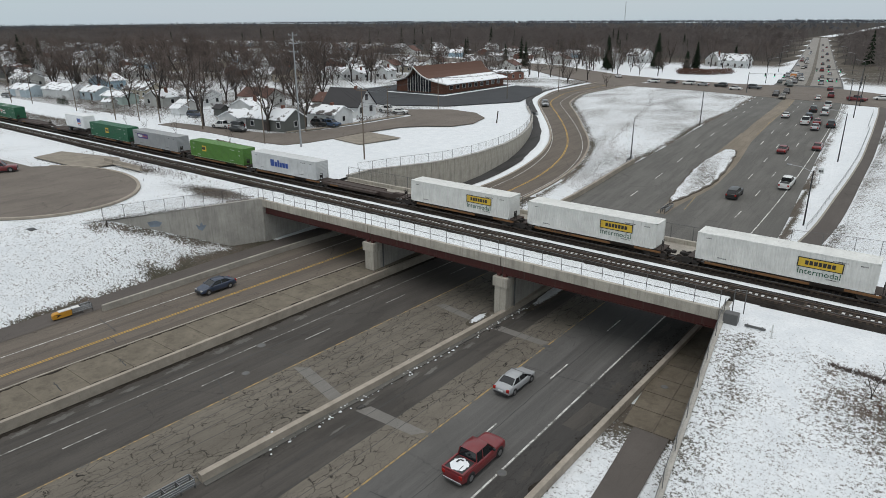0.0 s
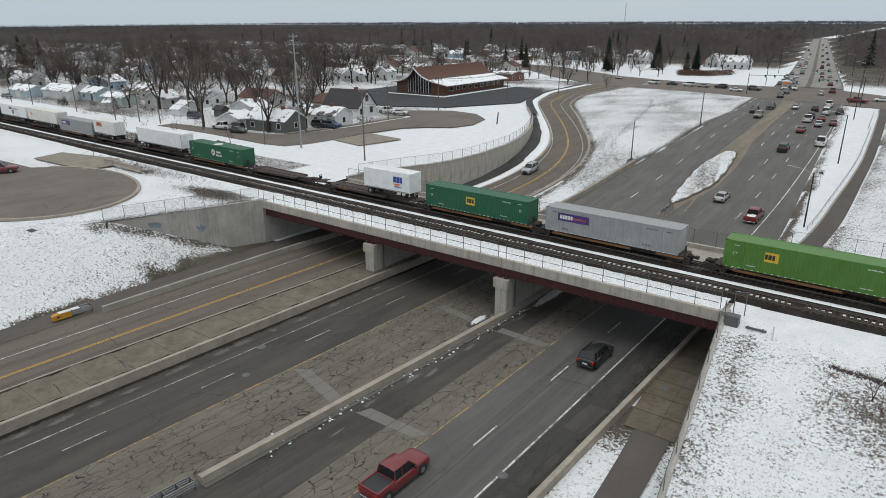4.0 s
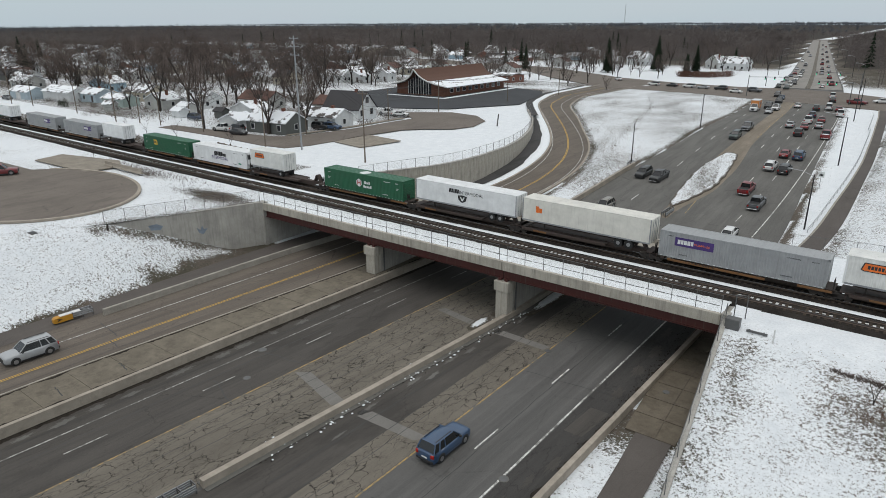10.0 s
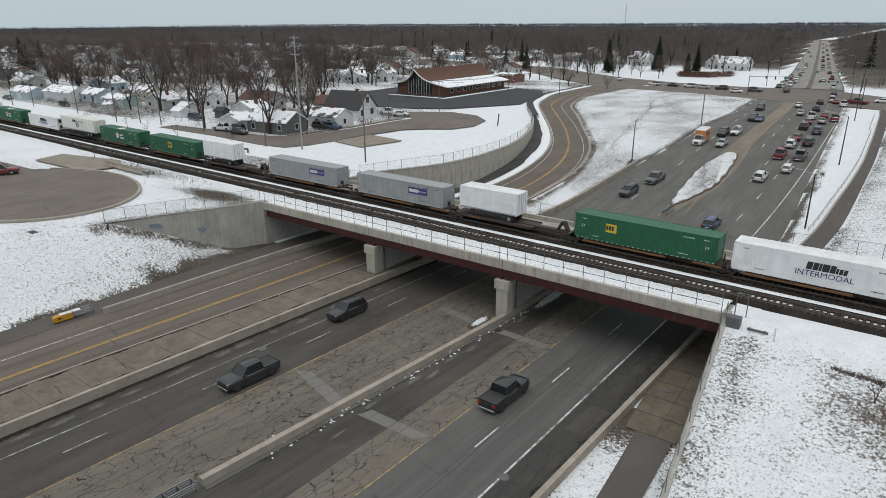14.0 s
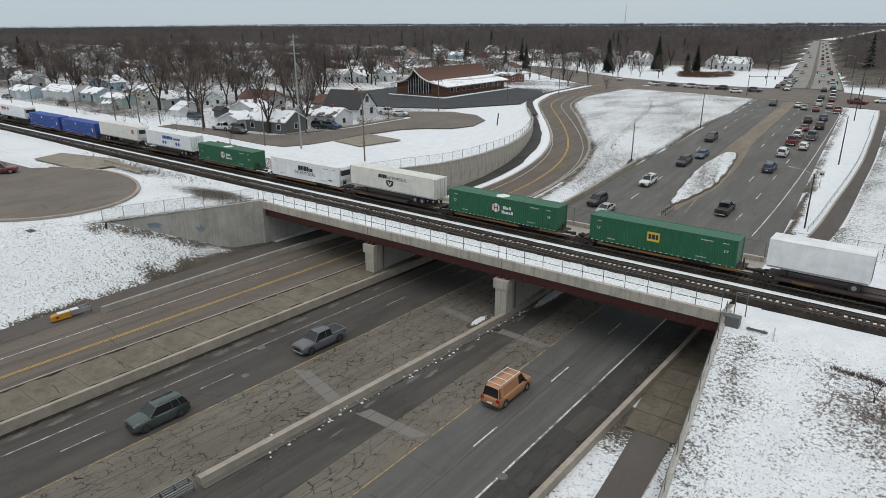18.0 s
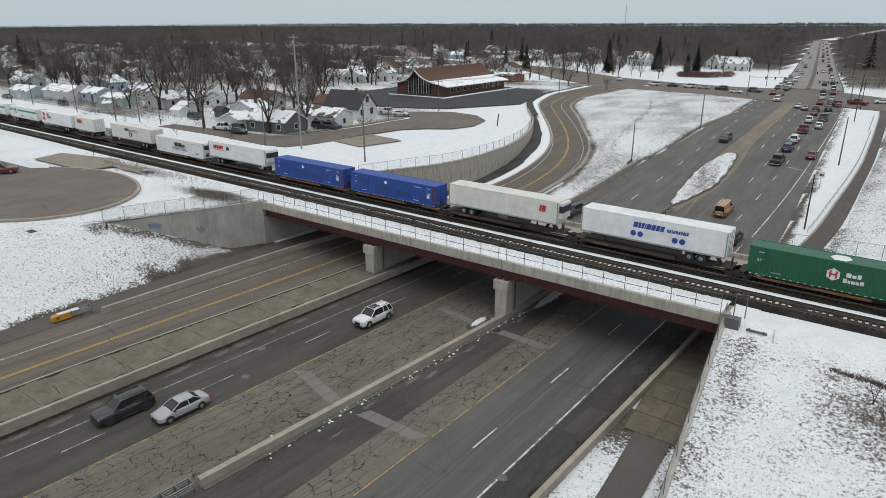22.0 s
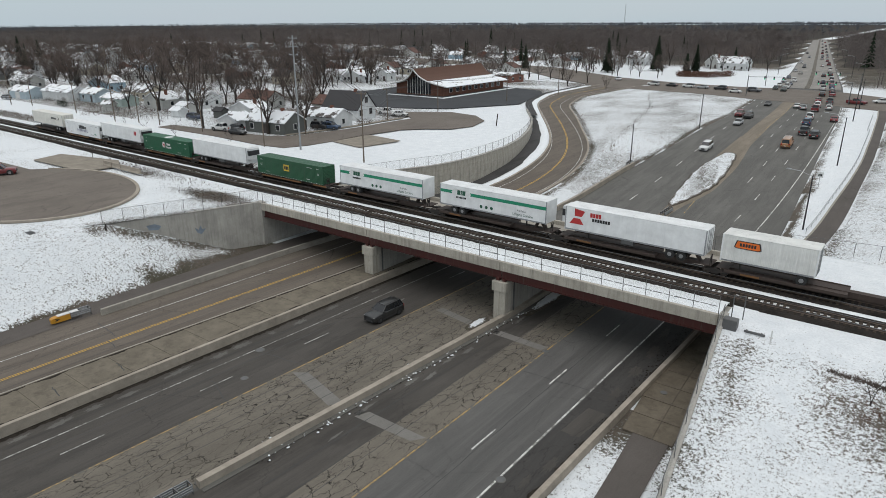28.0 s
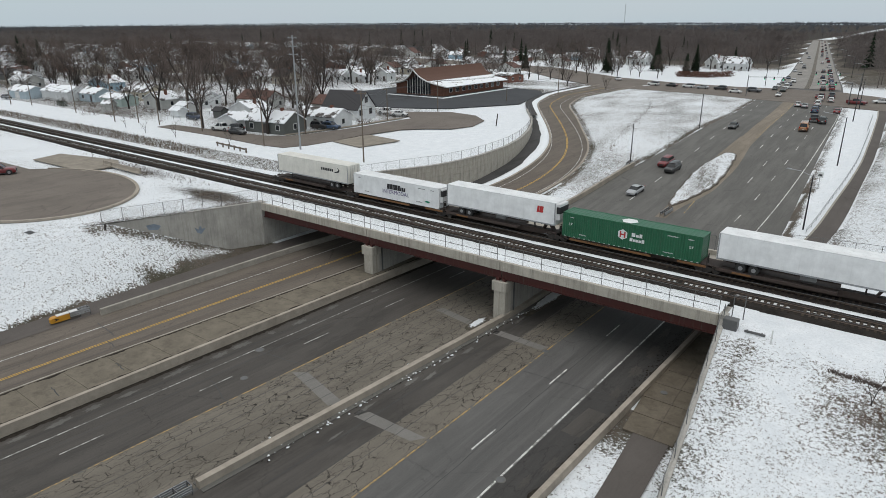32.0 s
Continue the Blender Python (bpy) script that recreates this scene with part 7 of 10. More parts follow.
def joined_trees(spots, seed):
    """Many trees as two meshes: limbs and twigs."""
    r = random.Random(seed)
    src = []
    for pair in LIGHT_TREES:
        row = []
        for me in pair:
            co = np.empty(len(me.vertices) * 3)
            me.vertices.foreach_get("co", co)
            row.append((co.reshape(-1, 3), [tuple(p.vertices) for p in me.polygons]))
        src.append(row)
    out = [Bag(), Bag()]
    for x, y in spots:
        k, s, a = r.randrange(4), r.uniform(0.5, 0.95), r.uniform(0, math.tau)
        ca, sa = math.cos(a) * s, math.sin(a) * s
        rot = np.array([[ca, sa, 0], [-sa, ca, 0], [0, 0, s * r.uniform(0.9, 1.1)]])
        for bag, (co, faces) in zip(out, src[k]):
            bag.add((co @ rot + np.array([x, y, ground_h(x, y)])).tolist(), faces)
    return out


lb, tw = joined_trees(WOOD_SPOTS, 12)
grove = thing("neighbourhood_trees", "bare trees crowding the far yards of the neighbourhood", "woods", kind="stuff")
part("trunks", lb, M_BARK, grove)
part("crowns", tw, M_TWIG, grove)


# clipped hedge, yard shrubs and a far mast
def shrub_bag(spots, seed, h):
    r = random.Random(seed)
    b = Bag()
    for x, y, w in spots:
        for _ in range(int(40 * w)):
            px, py = x + r.gauss(0, w * 0.5), y + r.gauss(0, w * 0.4)
            z = ground_h(px, py) - 0.05
            l, a = r.uniform(0.4, 1.0) * h, r.uniform(0, math.tau)
            q = r.uniform(0, 0.75) * h
            b.add([(px, py, z + q), (px + 0.14 * math.cos(a * 3), py, z + q + 0.14 * math.sin(a * 3)), (px + math.cos(a) * l * 0.6, py + math.sin(a) * l * 0.3, z + q + l * 0.35)], [(0, 1, 2)])
    return b


solid("clipped_hedge", shrub_bag([(-103 + 0.34 * i, 260 + 0.05 * i + (0.6 * (i - 40) if i > 40 else 0), 1.6) for i in range(62)], 3, 3.2), M_HEDGE, "long brown clipped hedge before the white house", "hedge")
r_ = random.Random(19)
yard_spots = [(hx + r_.uniform(-11, 11), hy + r_.choice((-7, -6, 6.5)) + r_.uniform(-2, 2), r_.uniform(0.6, 1.7)) for hx, hy in HOUSES_NEAR for _ in range(5)]
solid("yard_shrubs", shrub_bag([p for p in yard_spots if p[1] > 24 + 0.02 * -p[0]], 5, 1.7), M_TWIG, "bare brown shrubs in the snowy yards", "shrubs", kind="stuff")
solid("yew_hedge", shrub_bag([(-228 + 0.7 * i, 26.4, 1.0) for i in range(9)], 6, 2.2), M_FIR, "dark evergreen hedge beside the garages", "hedge")
def yard_line(x0, y0, x1, y1, label):
    """A low wire fence between two yards."""
    f = thing("yard_fence", label, "fence", "yard fences")
    n_ = max(2, int(math.hypot(x1 - x0, y1 - y0) / 2.6))
    last = None
    for i in range(n_ + 1):
        u = i / n_
        x, y = x0 + (x1 - x0) * u, y0 + (y1 - y0) * u
        p = Vector((x, y, ground_h(x, y)))
        part("post", shared("yardpost", lambda: Bag().tube((0, 0, -0.2), (0, 0, 1.15), 0.05, n=5).mesh("post")), M_GALV_DK, f, at=Matrix.Translation(p))
        if last is not None:
            part("rail", Bag().tube(last + Vector((0, 0, 1.1)), p + Vector((0, 0, 1.1)), 0.03, n=4), M_GALV_DK, f)
        last = p


for ln_ in ((-252, 29, -236, 30), (-226, 28, -212, 31), (-206, 29, -192, 31), (-190, 26, -174, 27.5), (-172, 29, -158, 30), (-168, 38, -166, 48)):
    yard_line(*ln_, "low grey wire fence between snowy yards")
for x, y, rot, w, d, wall, roof in ((-204, 31, 20, 3.2, 2.6, "pale", "half"), (-171, 34, 6, 3.6, 3.0, "white", "snow"), (-160, 40, 8, 3.0, 2.6, "grey", "dark"), (-238, 48, 4, 4.2, 3.2, "tan", "half"), (-148, 36, 8, 3.0, 2.4, "pale", "snow")):
    house(x, y, rot, w, d, 2.0, 0.8, wall, roof, "small weathered garden shed with a little snow", True, False, False, False, "shed", "shed")
solid("brush_pile", shrub_bag([(-200.4, 23.7, 1.6), (-197, 20.5, 1.8), (-194, 22, 1.2), (-186, 22.5, 1.4), (-178, 24, 1.2), (-214, 26, 1.1), (-166, 25.5, 1.0), (-152, 27, 0.9)], 8, 1.9), M_TWIG, "brown brush and bare shrubs beside the railway", "brush", kind="stuff")
mast = thing("radio_mast", "thin lattice radio mast beyond the woods", "mast", at=pose(-617.5, 1463, 0))
part("lattice", Bag().tube((0.9, 0, 0), (0.6, 0, 66), 0.16, 0.14, 4).tube((-0.9, 0, 0), (-0.6, 0, 66), 0.16, 0.14, 4).tube((0, 0.9, 0), (0, 0.6, 66), 0.16, 0.14, 4), M_GALV_DK, mast)


# ---- far woods: countless bare trees ----
NEAR_WOODS = ((4600, -1000, 500, 225, 560, 84, 0.085), (700, -26, 150, 228, 420, 84, 0.085), (6500, -1900, 1100, 520, 1300, 50, 0.20), (2200, -1900, -560, 20, 540, 60, 0.13))
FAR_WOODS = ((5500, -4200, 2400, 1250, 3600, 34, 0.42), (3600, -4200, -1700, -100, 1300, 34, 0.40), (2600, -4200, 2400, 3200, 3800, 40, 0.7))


def far_woods(zones, seed):
    r = np.random.RandomState(seed)
    out = []
    for count, x0, x1, y0, y1, twigs, tw in zones:
        for _ in range(count):
            x, y = r.uniform(x0, x1), r.uniform(y0, y1)
            if (y < 500 and x < -160 and r.rand() < 0.70 - 0.4 * (y - 225) / 275) or (-165 < x < -20 and y < 342) or not clear_of_roads(x, y, 12 if y < 330 else 5):
                continue
            h = r.uniform(11, 16) + 3.0 * math.sin(x * 0.011 + 1.3 * math.sin(y * 0.008)) + (r.uniform(0, 5) if r.rand() < 0.12 else 0)
            cr = h * r.uniform(0.24, 0.38)
            z0 = -0.3 + (10 * smoothstep(900, 3000, y) if y > 900 else 0)
            out.append(np.array([[(x - 0.2, y, z0 - 0.5), (x + 0.2, y, z0 - 0.5), (x + 0.03, y, z0 + h * 0.75)]]))
            ang = r.uniform(0, math.tau, twigs)
            rr = cr * np.sqrt(r.uniform(0.0, 1, twigs))
            up = r.uniform(-1, 1, twigs) * np.sqrt(np.maximum(0.05, 1 - (rr / cr) ** 2))
            bx, by, bz = x + np.cos(ang) * rr, y + np.sin(ang) * rr, z0 + h * (0.60 + 0.36 * up)
            ln = h * r.uniform(0.10, 0.22, twigs)
            a2, e2 = r.uniform(0, math.tau, twigs), r.uniform(-0.35, 1.0, twigs)
            tx, ty, tz = bx + np.cos(a2) * ln * np.sqrt(1 - e2 ** 2 * 0.95), by + np.sin(a2) * ln * 0.5, bz + e2 * ln
            w = tw * r.uniform(0.6, 1.5, twigs)
            wx, wz = -(tz - bz) / ln * w, (tx - bx) / ln * w
            out.append(np.stack([np.stack([bx - wx, by, bz - wz], 1), np.stack([bx + wx, by, bz + wz], 1), np.stack([tx, ty, tz], 1)], 1))
    v = np.concatenate(out).reshape(-1, 3)
    n = len(v)
    me = bpy.data.meshes.new("far_woods")
    me.vertices.add(n)
    me.vertices.foreach_set("co", v.ravel())
    me.loops.add(n)
    me.loops.foreach_set("vertex_index", np.arange(n, dtype=np.int32))
    me.polygons.add(n // 3)
    me.polygons.foreach_set("loop_start", np.arange(0, n, 3, dtype=np.int32))
    me.update()
    return me


tagged(part("winter_woods", far_woods(NEAR_WOODS, 3), M_WOODS), "brown-grey leafless winter woods", "woods", kind="stuff")
# horizon zones, with aerial haze painted into their colour
tagged(part("distant_woods", far_woods(FAR_WOODS, 4), M_WOODS_HAZE), "dark grey-blue distant woods on the horizon", "woods", kind="stuff")

fb_ = Bag()
r_ = random.Random(77)
for _ in range(60):
    x, y = r_.uniform(-700, 200), r_.uniform(260, 560)
    if not clear_of_roads(x, y, 14) or (-175 < x < -20 and y < 345):
        continue
    hh, z0 = r_.uniform(11, 20), -0.3
    for i in range(9):
        z = z0 + hh * (0.1 + 0.1 * i)
        rr = hh * 0.19 * (1 - i / 9.5)
        for j in range(7):
            a = math.tau * j / 7 + r_.uniform(-0.4, 0.4)
            q = rr * r_.uniform(0.6, 1.2)
            dx, dy = math.cos(a), math.sin(a)
            fb_.add([(x, y, z + hh * 0.1), (x + dx * q - dy * q * 0.4, y + dy * q + dx * q * 0.4, z - q * 0.2), (x + dx * q + dy * q * 0.4, y + dy * q - dx * q * 0.4, z - q * 0.2)], [(0, 1, 2)])
solid("far_evergreens", fb_, M_FIR, "dark evergreens scattered in the winter woods", "woods", kind="stuff")

# ---- church ----
church = thing("church", "brick church with a sweeping brown roof and snowy eaves", "church", at=pose(-152.5, 139.5, 0.0, 0, 0, 90) @ Matrix.Diagonal((0.95, 1.0, 0.9, 1)))
CHL, CHD = 44.0, 22.0


def church_roof():
    """A roof whose slope sweeps from a steep ridge to flat wide eaves."""
    up, low = Bag(), Bag()
    prof = [(0.0, 10.2), (0.8, 9.0), (1.9, 7.7), (3.4, 6.5), (5.4, 5.5), (8.0, 4.7), (11.5, 4.0), (13.2, 3.6)]
    for s in (-1, 1):
        for bag, i0, i1 in ((up, 0, 4), (low, 4, 7)):
            for i in range(i0, i1):
                (y0, z0), (y1, z1) = prof[i], prof[i + 1]
                e0, e1 = 3.0 * (1 - i / 7), 3.0 * (1 - (i + 1) / 7)
                xs0, xs1 = -CHL / 2 - e0, -CHL / 2 - e1
                xe0, xe1 = CHL / 2, CHL / 2
                v = [(xs0, s * y0, z0), (xe0, s * y0, z0), (xe1, s * y1, z1), (xs1, s * y1, z1)]
                t = [(x, y, z + 0.25) for x, y, z in v]
                bag.add(v + t, [(0, 1, 2, 3), (7, 6, 5, 4), (0, 3, 7, 4), (1, 5, 6, 2), (2, 6, 7, 3)])
    return up, low


def keep_side(bag, sgn):
    fs = [f for f in bag.f if sum(bag.v[i][1] for i in f) * sgn > 0]
    return bag.v, fs


M_CHURCH_ROOF = roof_snow_material("brown_church_roof", (0.105, 0.052, 0.035), 0.16)
M_EAVES = roof_snow_material("snowy_eaves", (0.10, 0.055, 0.04), 0.62)
M_CH_BRICK = plain("church_brick", (0.165, 0.085, 0.062), 0.9, var=0.3, fine=30)
cu, cl = church_roof()
for sgn in (-1, 1):
    half = lambda bag: Bag().add(*keep_side(bag, sgn))
    part("roof", half(cu), M_CHURCH_ROOF, church, "steep brown shingled roof")
    part("eaves", half(cl), M_EAVES, church, "flat snow-covered eaves")
part("wall", Bag().box(-CHL / 2 + 1.5, CHL / 2 - 0.5, -CHD / 2, CHD / 2, -0.3, 4.0), M_CH_BRICK, church, "brown brick wall")
gp = [(-11, -0.3), (11, -0.3), (11, 3.9), (8.0, 4.6), (5.4, 5.4), (3.4, 6.4), (1.9, 7.6), (0.8, 8.9), (0, 10.1), (-0.8, 8.9), (-1.9, 7.6), (-3.4, 6.4), (-5.4, 5.4), (-8.0, 4.6), (-11, 3.9)]
part("gable", Bag().prism([(y, z) for y, z in gp], -0.2, 0.2), M_CH_BRICK, church, at=pose(-CHL / 2 + 1.3, 0, 0, 0, 0, 90))
part("gable", Bag().prism([(y, z) for y, z in gp], -0.2, 0.2), M_CH_BRICK, church, at=pose(CHL / 2 - 0.4, 0, 0, 0, 0, 90))
for i in range(9):
    y = -4.8 + i * 1.2
    top_z = table([(-5.4, 5.2), (-3.4, 6.2), (-1.9, 7.4), (-0.8, 8.6), (0, 9.6), (0.8, 8.6), (1.9, 7.4), (3.4, 6.2), (5.4, 5.2)], y)[0]
    part("pane", Bag().box(-CHL / 2 + 1.0, -CHL / 2 + 1.08, y - 0.52, y + 0.52, 0.5, top_z), M_WINDOW, church, "tall dark entrance glazing")
    part("mullion", Bag().box(-CHL / 2 + 0.9, -CHL / 2 + 1.08, y + 0.52, y + 0.68, 0.3, top_z), M_TRIM, church)
for s in (-1, 1):
    for i in range(9):
        x = -16 + i * 4.2
        w_ = part("window", Bag().box(x - 1.1, x + 1.1, s * CHD / 2 - 0.06, s * CHD / 2 + 0.06, 1.3, 3.0), M_TRIM, church)
        part("pane", Bag().box(x - 0.95, x + 0.95, s * CHD / 2 - 0.09, s * CHD / 2 + 0.09, 1.42, 2.88), M_WINDOW, w_)
    br = Bag()
    prof = [(0.0, 10.4), (0.8, 9.2), (1.9, 7.9), (3.4, 6.7), (5.4, 5.7), (8.0, 4.9), (11.5, 4.2), (13.2, 3.8)]
    for i in range(7):
        e0, e1 = 3.0 * (1 - i / 7), 3.0 * (1 - (i + 1) / 7)
        br.tube((-CHL / 2 - e0, s * prof[i][0], prof[i][1]), (-CHL / 2 - e1, s * prof[i + 1][0], prof[i + 1][1]), 0.28, n=5)
    part("barge_board", br, M_TRIM, church, "white sweeping barge board")
part("kerb_walk", Bag().box(-CHL / 2 - 3, CHL / 2 + 2, -CHD / 2 - 4.5, -CHD / 2 - 2.6, -0.2, 0.15).box(-CHL / 2 - 5, -CHL / 2 - 3.2, -CHD / 2 - 4.5, CHD / 2, -0.2, 0.15), M_SNOW, church, "snowy kerb bed")

# ---- poles and lamps ----
def utility_pole(x, y, h, arms=1, label="brown timber utility pole with a crossarm", steel=False):
    p = thing("utility_pole", label, "pole", "utility poles", at=Matrix.Translation((x, y, ground_h(x, y) - 0.2)))
    part("post", Bag().tube((0, 0, 0), (0, 0, h), 0.20 if steel else 0.15, 0.12 if steel else 0.10, 8), M_GALV if steel else M_POLE, p)
    for k in range(arms):
        z = h - 0.5 - 1.6 * k
        part("crossarm", Bag().box(-1.3, 1.3, -0.08, 0.08, z - 0.07, z + 0.07).box(-1.2, -1.1, -0.04, 0.04, z + 0.07, z + 0.3).box(1.1, 1.2, -0.04, 0.04, z + 0.07, z + 0.3), M_POLE if not steel else M_GALV, p)
    return (x, y, ground_h(x, y) + h - 0.4)


row_a = [utility_pole(x, y, h, a, steel=st, label="tall grey steel utility pole with crossarms" if st else "brown timber utility pole with a crossarm") for x, y, h, a, st in (
    (-300, 16.5, 15, 1, False), (-244, 18.5, 13, 1, False), (-204.9, 21.2, 9.3, 1, False), (-176.4, 18.2, 19.8, 2, False), (-142, 22, 9.5, 1, False), (-104.8, 20.5, 23, 3, True))]
row_b = [utility_pole(x, y, h, 1) for x, y, h in ((-84.8, 18.6, 13.5), (-118, 63, 9), (-119.5, 87.5, 9.5), (-115.5, 120.5, 9.5), (-111.5, 150, 9.5), (-161, 22, 8.5))]
for x, y, h in ((-235.4, 21.4, 8.3), (-169.2, 20.9, 9.1), (-174.5, 39.1, 10.8), (-113.9, 18.3, 11.1), (-118.6, 34.2, 6.0)):
    utility_pole(x, y, h, 0, "weathered timber service pole in a snowy yard")
wires = thing("overhead_wires", "sagging thin overhead wires between the poles", "wires")
for a, c in list(zip(row_a, row_a[1:])) + [(row_a[-1], row_b[0]), (row_b[0], row_b[1]), (row_b[1], row_b[2]), (row_b[2], row_b[3]), (row_b[3], row_b[4])]:
    for off, low in ((-1.1, 0.0), (0.0, 0.0), (1.1, 0.0), (0.0, 2.4), (0.1, 3.1)):
        b = Bag()
        pa, pc = Vector(a) + Vector((off, 0, -low)), Vector(c) + Vector((off, 0, -low))
        for i in range(13):
            u = i / 12
            q = pa.lerp(pc, u) - Vector((0, 0, 4 * u * (1 - u) * (pc - pa).length * 0.018))
            b.v += [(q.x, q.y, q.z + 0.032), (q.x - 0.02, q.y - 0.02, q.z - 0.016), (q.x + 0.02, q.y + 0.02, q.z - 0.016)]
            if i:
                b.f += [(3 * i - 3 + j, 3 * i - 3 + (j + 1) % 3, 3 * i + (j + 1) % 3, 3 * i + j) for j in range(3)]
        part("wire", b, M_BLACK, wires)


def street_lamp(x, y, z, h, arm, lab="dark street lamp with a curved arm"):
    """arm: reach in x."""
    p = thing("street_lamp", lab, "street lamp", "street lamps", at=pose(x, y, z))
    part("post", Bag().tube((0, 0, -0.3), (0, 0, h), 0.13, 0.08, 8), M_BLACK, p)
    if arm:
        part("arm", Bag().tube((0, 0, h - 0.2), (arm * 0.5, 0, h + 0.45), 0.05, n=6).tube((arm * 0.5, 0, h + 0.45), (arm, 0, h + 0.6), 0.05, n=6), M_GALV, p)
        part("lamp_head", Bag().box(arm - 0.35, arm + 0.35, -0.16, 0.16, h + 0.52, h + 0.68, 0.04), M_GALV, p, "pale lamp head")
    return p


street_lamp(-16.7 + 4.2, 40.0, road_z(38) + 0.6, 8.6, -3.4)
street_lamp(-13.2, 80, -2.0, 9.4, -3.6)
street_lamp(-16.6, 136, -0.1, 9.4, -3.0)
street_lamp(-18.0, 165, 0.0, 9.0, 0)
street_lamp(-50.0, 64.5, road_z(64) + 0.3, 8.4, 0)
street_lamp(-46.8, 102, road_z(102) + 0.2, 8.6, 0)
for x, y, a in ((-58, 232, 3), (-66, 300, 3), (-80, 380, 3), (-98, 500, 3), (-24, 232, -3), (-34, 300, -3), (-46, 380, -3), (-64, 500, -3)):
    street_lamp(x, y, 0, 9.5, a, "grey street lamp on the far road")
# traffic signals of the junction
for x, y, reach in ((-55, 186, 12), (-23.5, 222, -16), (-22, 176, -10)):
    s = thing("traffic_signal", "traffic signal mast with dark signal heads", "traffic signal", "signals of the junction", at=pose(x, y, 0.0))
    part("mast", Bag().tube((0, 0, -0.2), (0, 0, 7.2), 0.15, 0.11, 8), M_GALV_DK, s)
    part("arm", Bag().tube((0, 0, 6.6), (reach, 0, 7.0), 0.09, 0.06, 6), M_GALV_DK, s)
    for f in (0.45, 0.7, 0.95):
        hd = part("signal_head", Bag().box(reach * f - 0.2, reach * f + 0.2, -0.15, 0.15, 5.9, 7.0, 0.03), M_BLACK, s)
        part("lens", Bag().tube((reach * f, -0.18, 6.1), (reach * f, -0.15, 6.1), 0.12, n=8), M_SIG_G, hd, "green signal lens")
# road sign on the far verge
sg = thing("road_sign", "white square route sign on a post", "road sign", at=pose(-14.0, 63.0, road_z(63) + 0.4))
part("post", Bag().tube((0, 0, -0.2), (0, 0, 2.9), 0.04, n=6), M_GALV, sg)
part("plate", Bag().box(-0.5, 0.5, -0.03, 0.0, 1.9, 2.9), MARK_W, sg)
part("number_bars", Bag().box(-0.3, -0.12, -0.045, -0.03, 2.15, 2.55).box(-0.08, 0.08, -0.045, -0.03, 2.15, 2.55).box(0.12, 0.3, -0.045, -0.03, 2.15, 2.55), MARK_K, sg)

# ---- vehicles ----
KINDS = {
    # length, width, body stations (x, bottom, side, top, half width share), cabin stations (x, roof share, inset), roof height, belt
    "sedan": dict(l=4.8, w=1.82, belt=0.98, roof=1.44, hood=0.90, deck=1.02, cab=(-1.75, -0.95, 0.35, 1.25), wr=0.33, base=1.42),
    "hatch": dict(l=4.4, w=1.76, belt=1.0, roof=1.52, hood=0.92, deck=1.04, cab=(-2.02, -1.55, 0.45, 1.45), wr=0.33, base=1.35),
    "suv": dict(l=4.9, w=1.95, belt=1.12, roof=1.78, hood=1.10, deck=1.14, cab=(-2.32, -1.95, 0.35, 1.10), wr=0.38, base=1.48),
    "van": dict(l=5.6, w=2.0, belt=1.2, roof=2.08, hood=1.16, deck=1.25, cab=(-2.72, -2.5, 1.15, 1.75), wr=0.38, base=1.75),
    "pickup": dict(l=5.8, w=2.02, belt=1.16, roof=1.90, hood=1.17, deck=1.16, cab=(-1.02, -0.88, 0.62, 1.32), wr=0.42, base=1.85),
    "truck": dict(l=6.8, w=2.08, belt=1.28, roof=2.16, hood=1.27, deck=0.70, cab=(0.86, 0.92, 1.62, 2.30), wr=0.40, base=2.05),
}
CAR_PAINT = {"red": (0.16, 0.010, 0.014), "silver": (0.34, 0.35, 0.36), "white": (0.66, 0.66, 0.65), "black": (0.012, 0.013, 0.014), "blue": (0.03, 0.065, 0.13), "navy": (0.015, 0.028, 0.06), "grey": (0.085, 0.090, 0.098), "tan": (0.33, 0.24, 0.16), "orange": (0.40, 0.19, 0.085), "champagne": (0.22, 0.205, 0.18), "green": (0.03, 0.05, 0.045), "amber": (0.58, 0.21, 0.045)}


def car_paint(name, col):
    m, n, l, p = new_mat("car_paint_" + name)
    v = coords(n, l)
    f = noise_node(n, l, v, 1.4, 5)
    z = n.new("ShaderNodeTexNoise")
    z.inputs['Scale'].default_value = 9
    l.new(v, z.inputs['Vector'])
    c = mixc(n, l, ramp(n, l, f, 0.4, 0.8, (0, 0, 0), (0.2, 0.2, 0.2)), col, (0.12, 0.115, 0.11))
    l.new(c, p.inputs['Base Color'])
    l.new(ramp(n, l, z.outputs['Fac'], 0.3, 0.7, (0.28,) * 3, (0.5,) * 3), p.inputs['Roughness'])
    p.inputs['Coat Weight'].default_value = 0.5
    p.inputs['Coat Roughness'].default_value = 0.15
    return m


CAR_M = {k: car_paint(k, c) for k, c in CAR_PAINT.items()}
M_PLASTIC = plain("dark_plastic_trim", (0.025, 0.025, 0.026), 0.6)
M_CHROME = plain("bright_trim", (0.45, 0.45, 0.46), 0.25, 0.9, bmp=0)


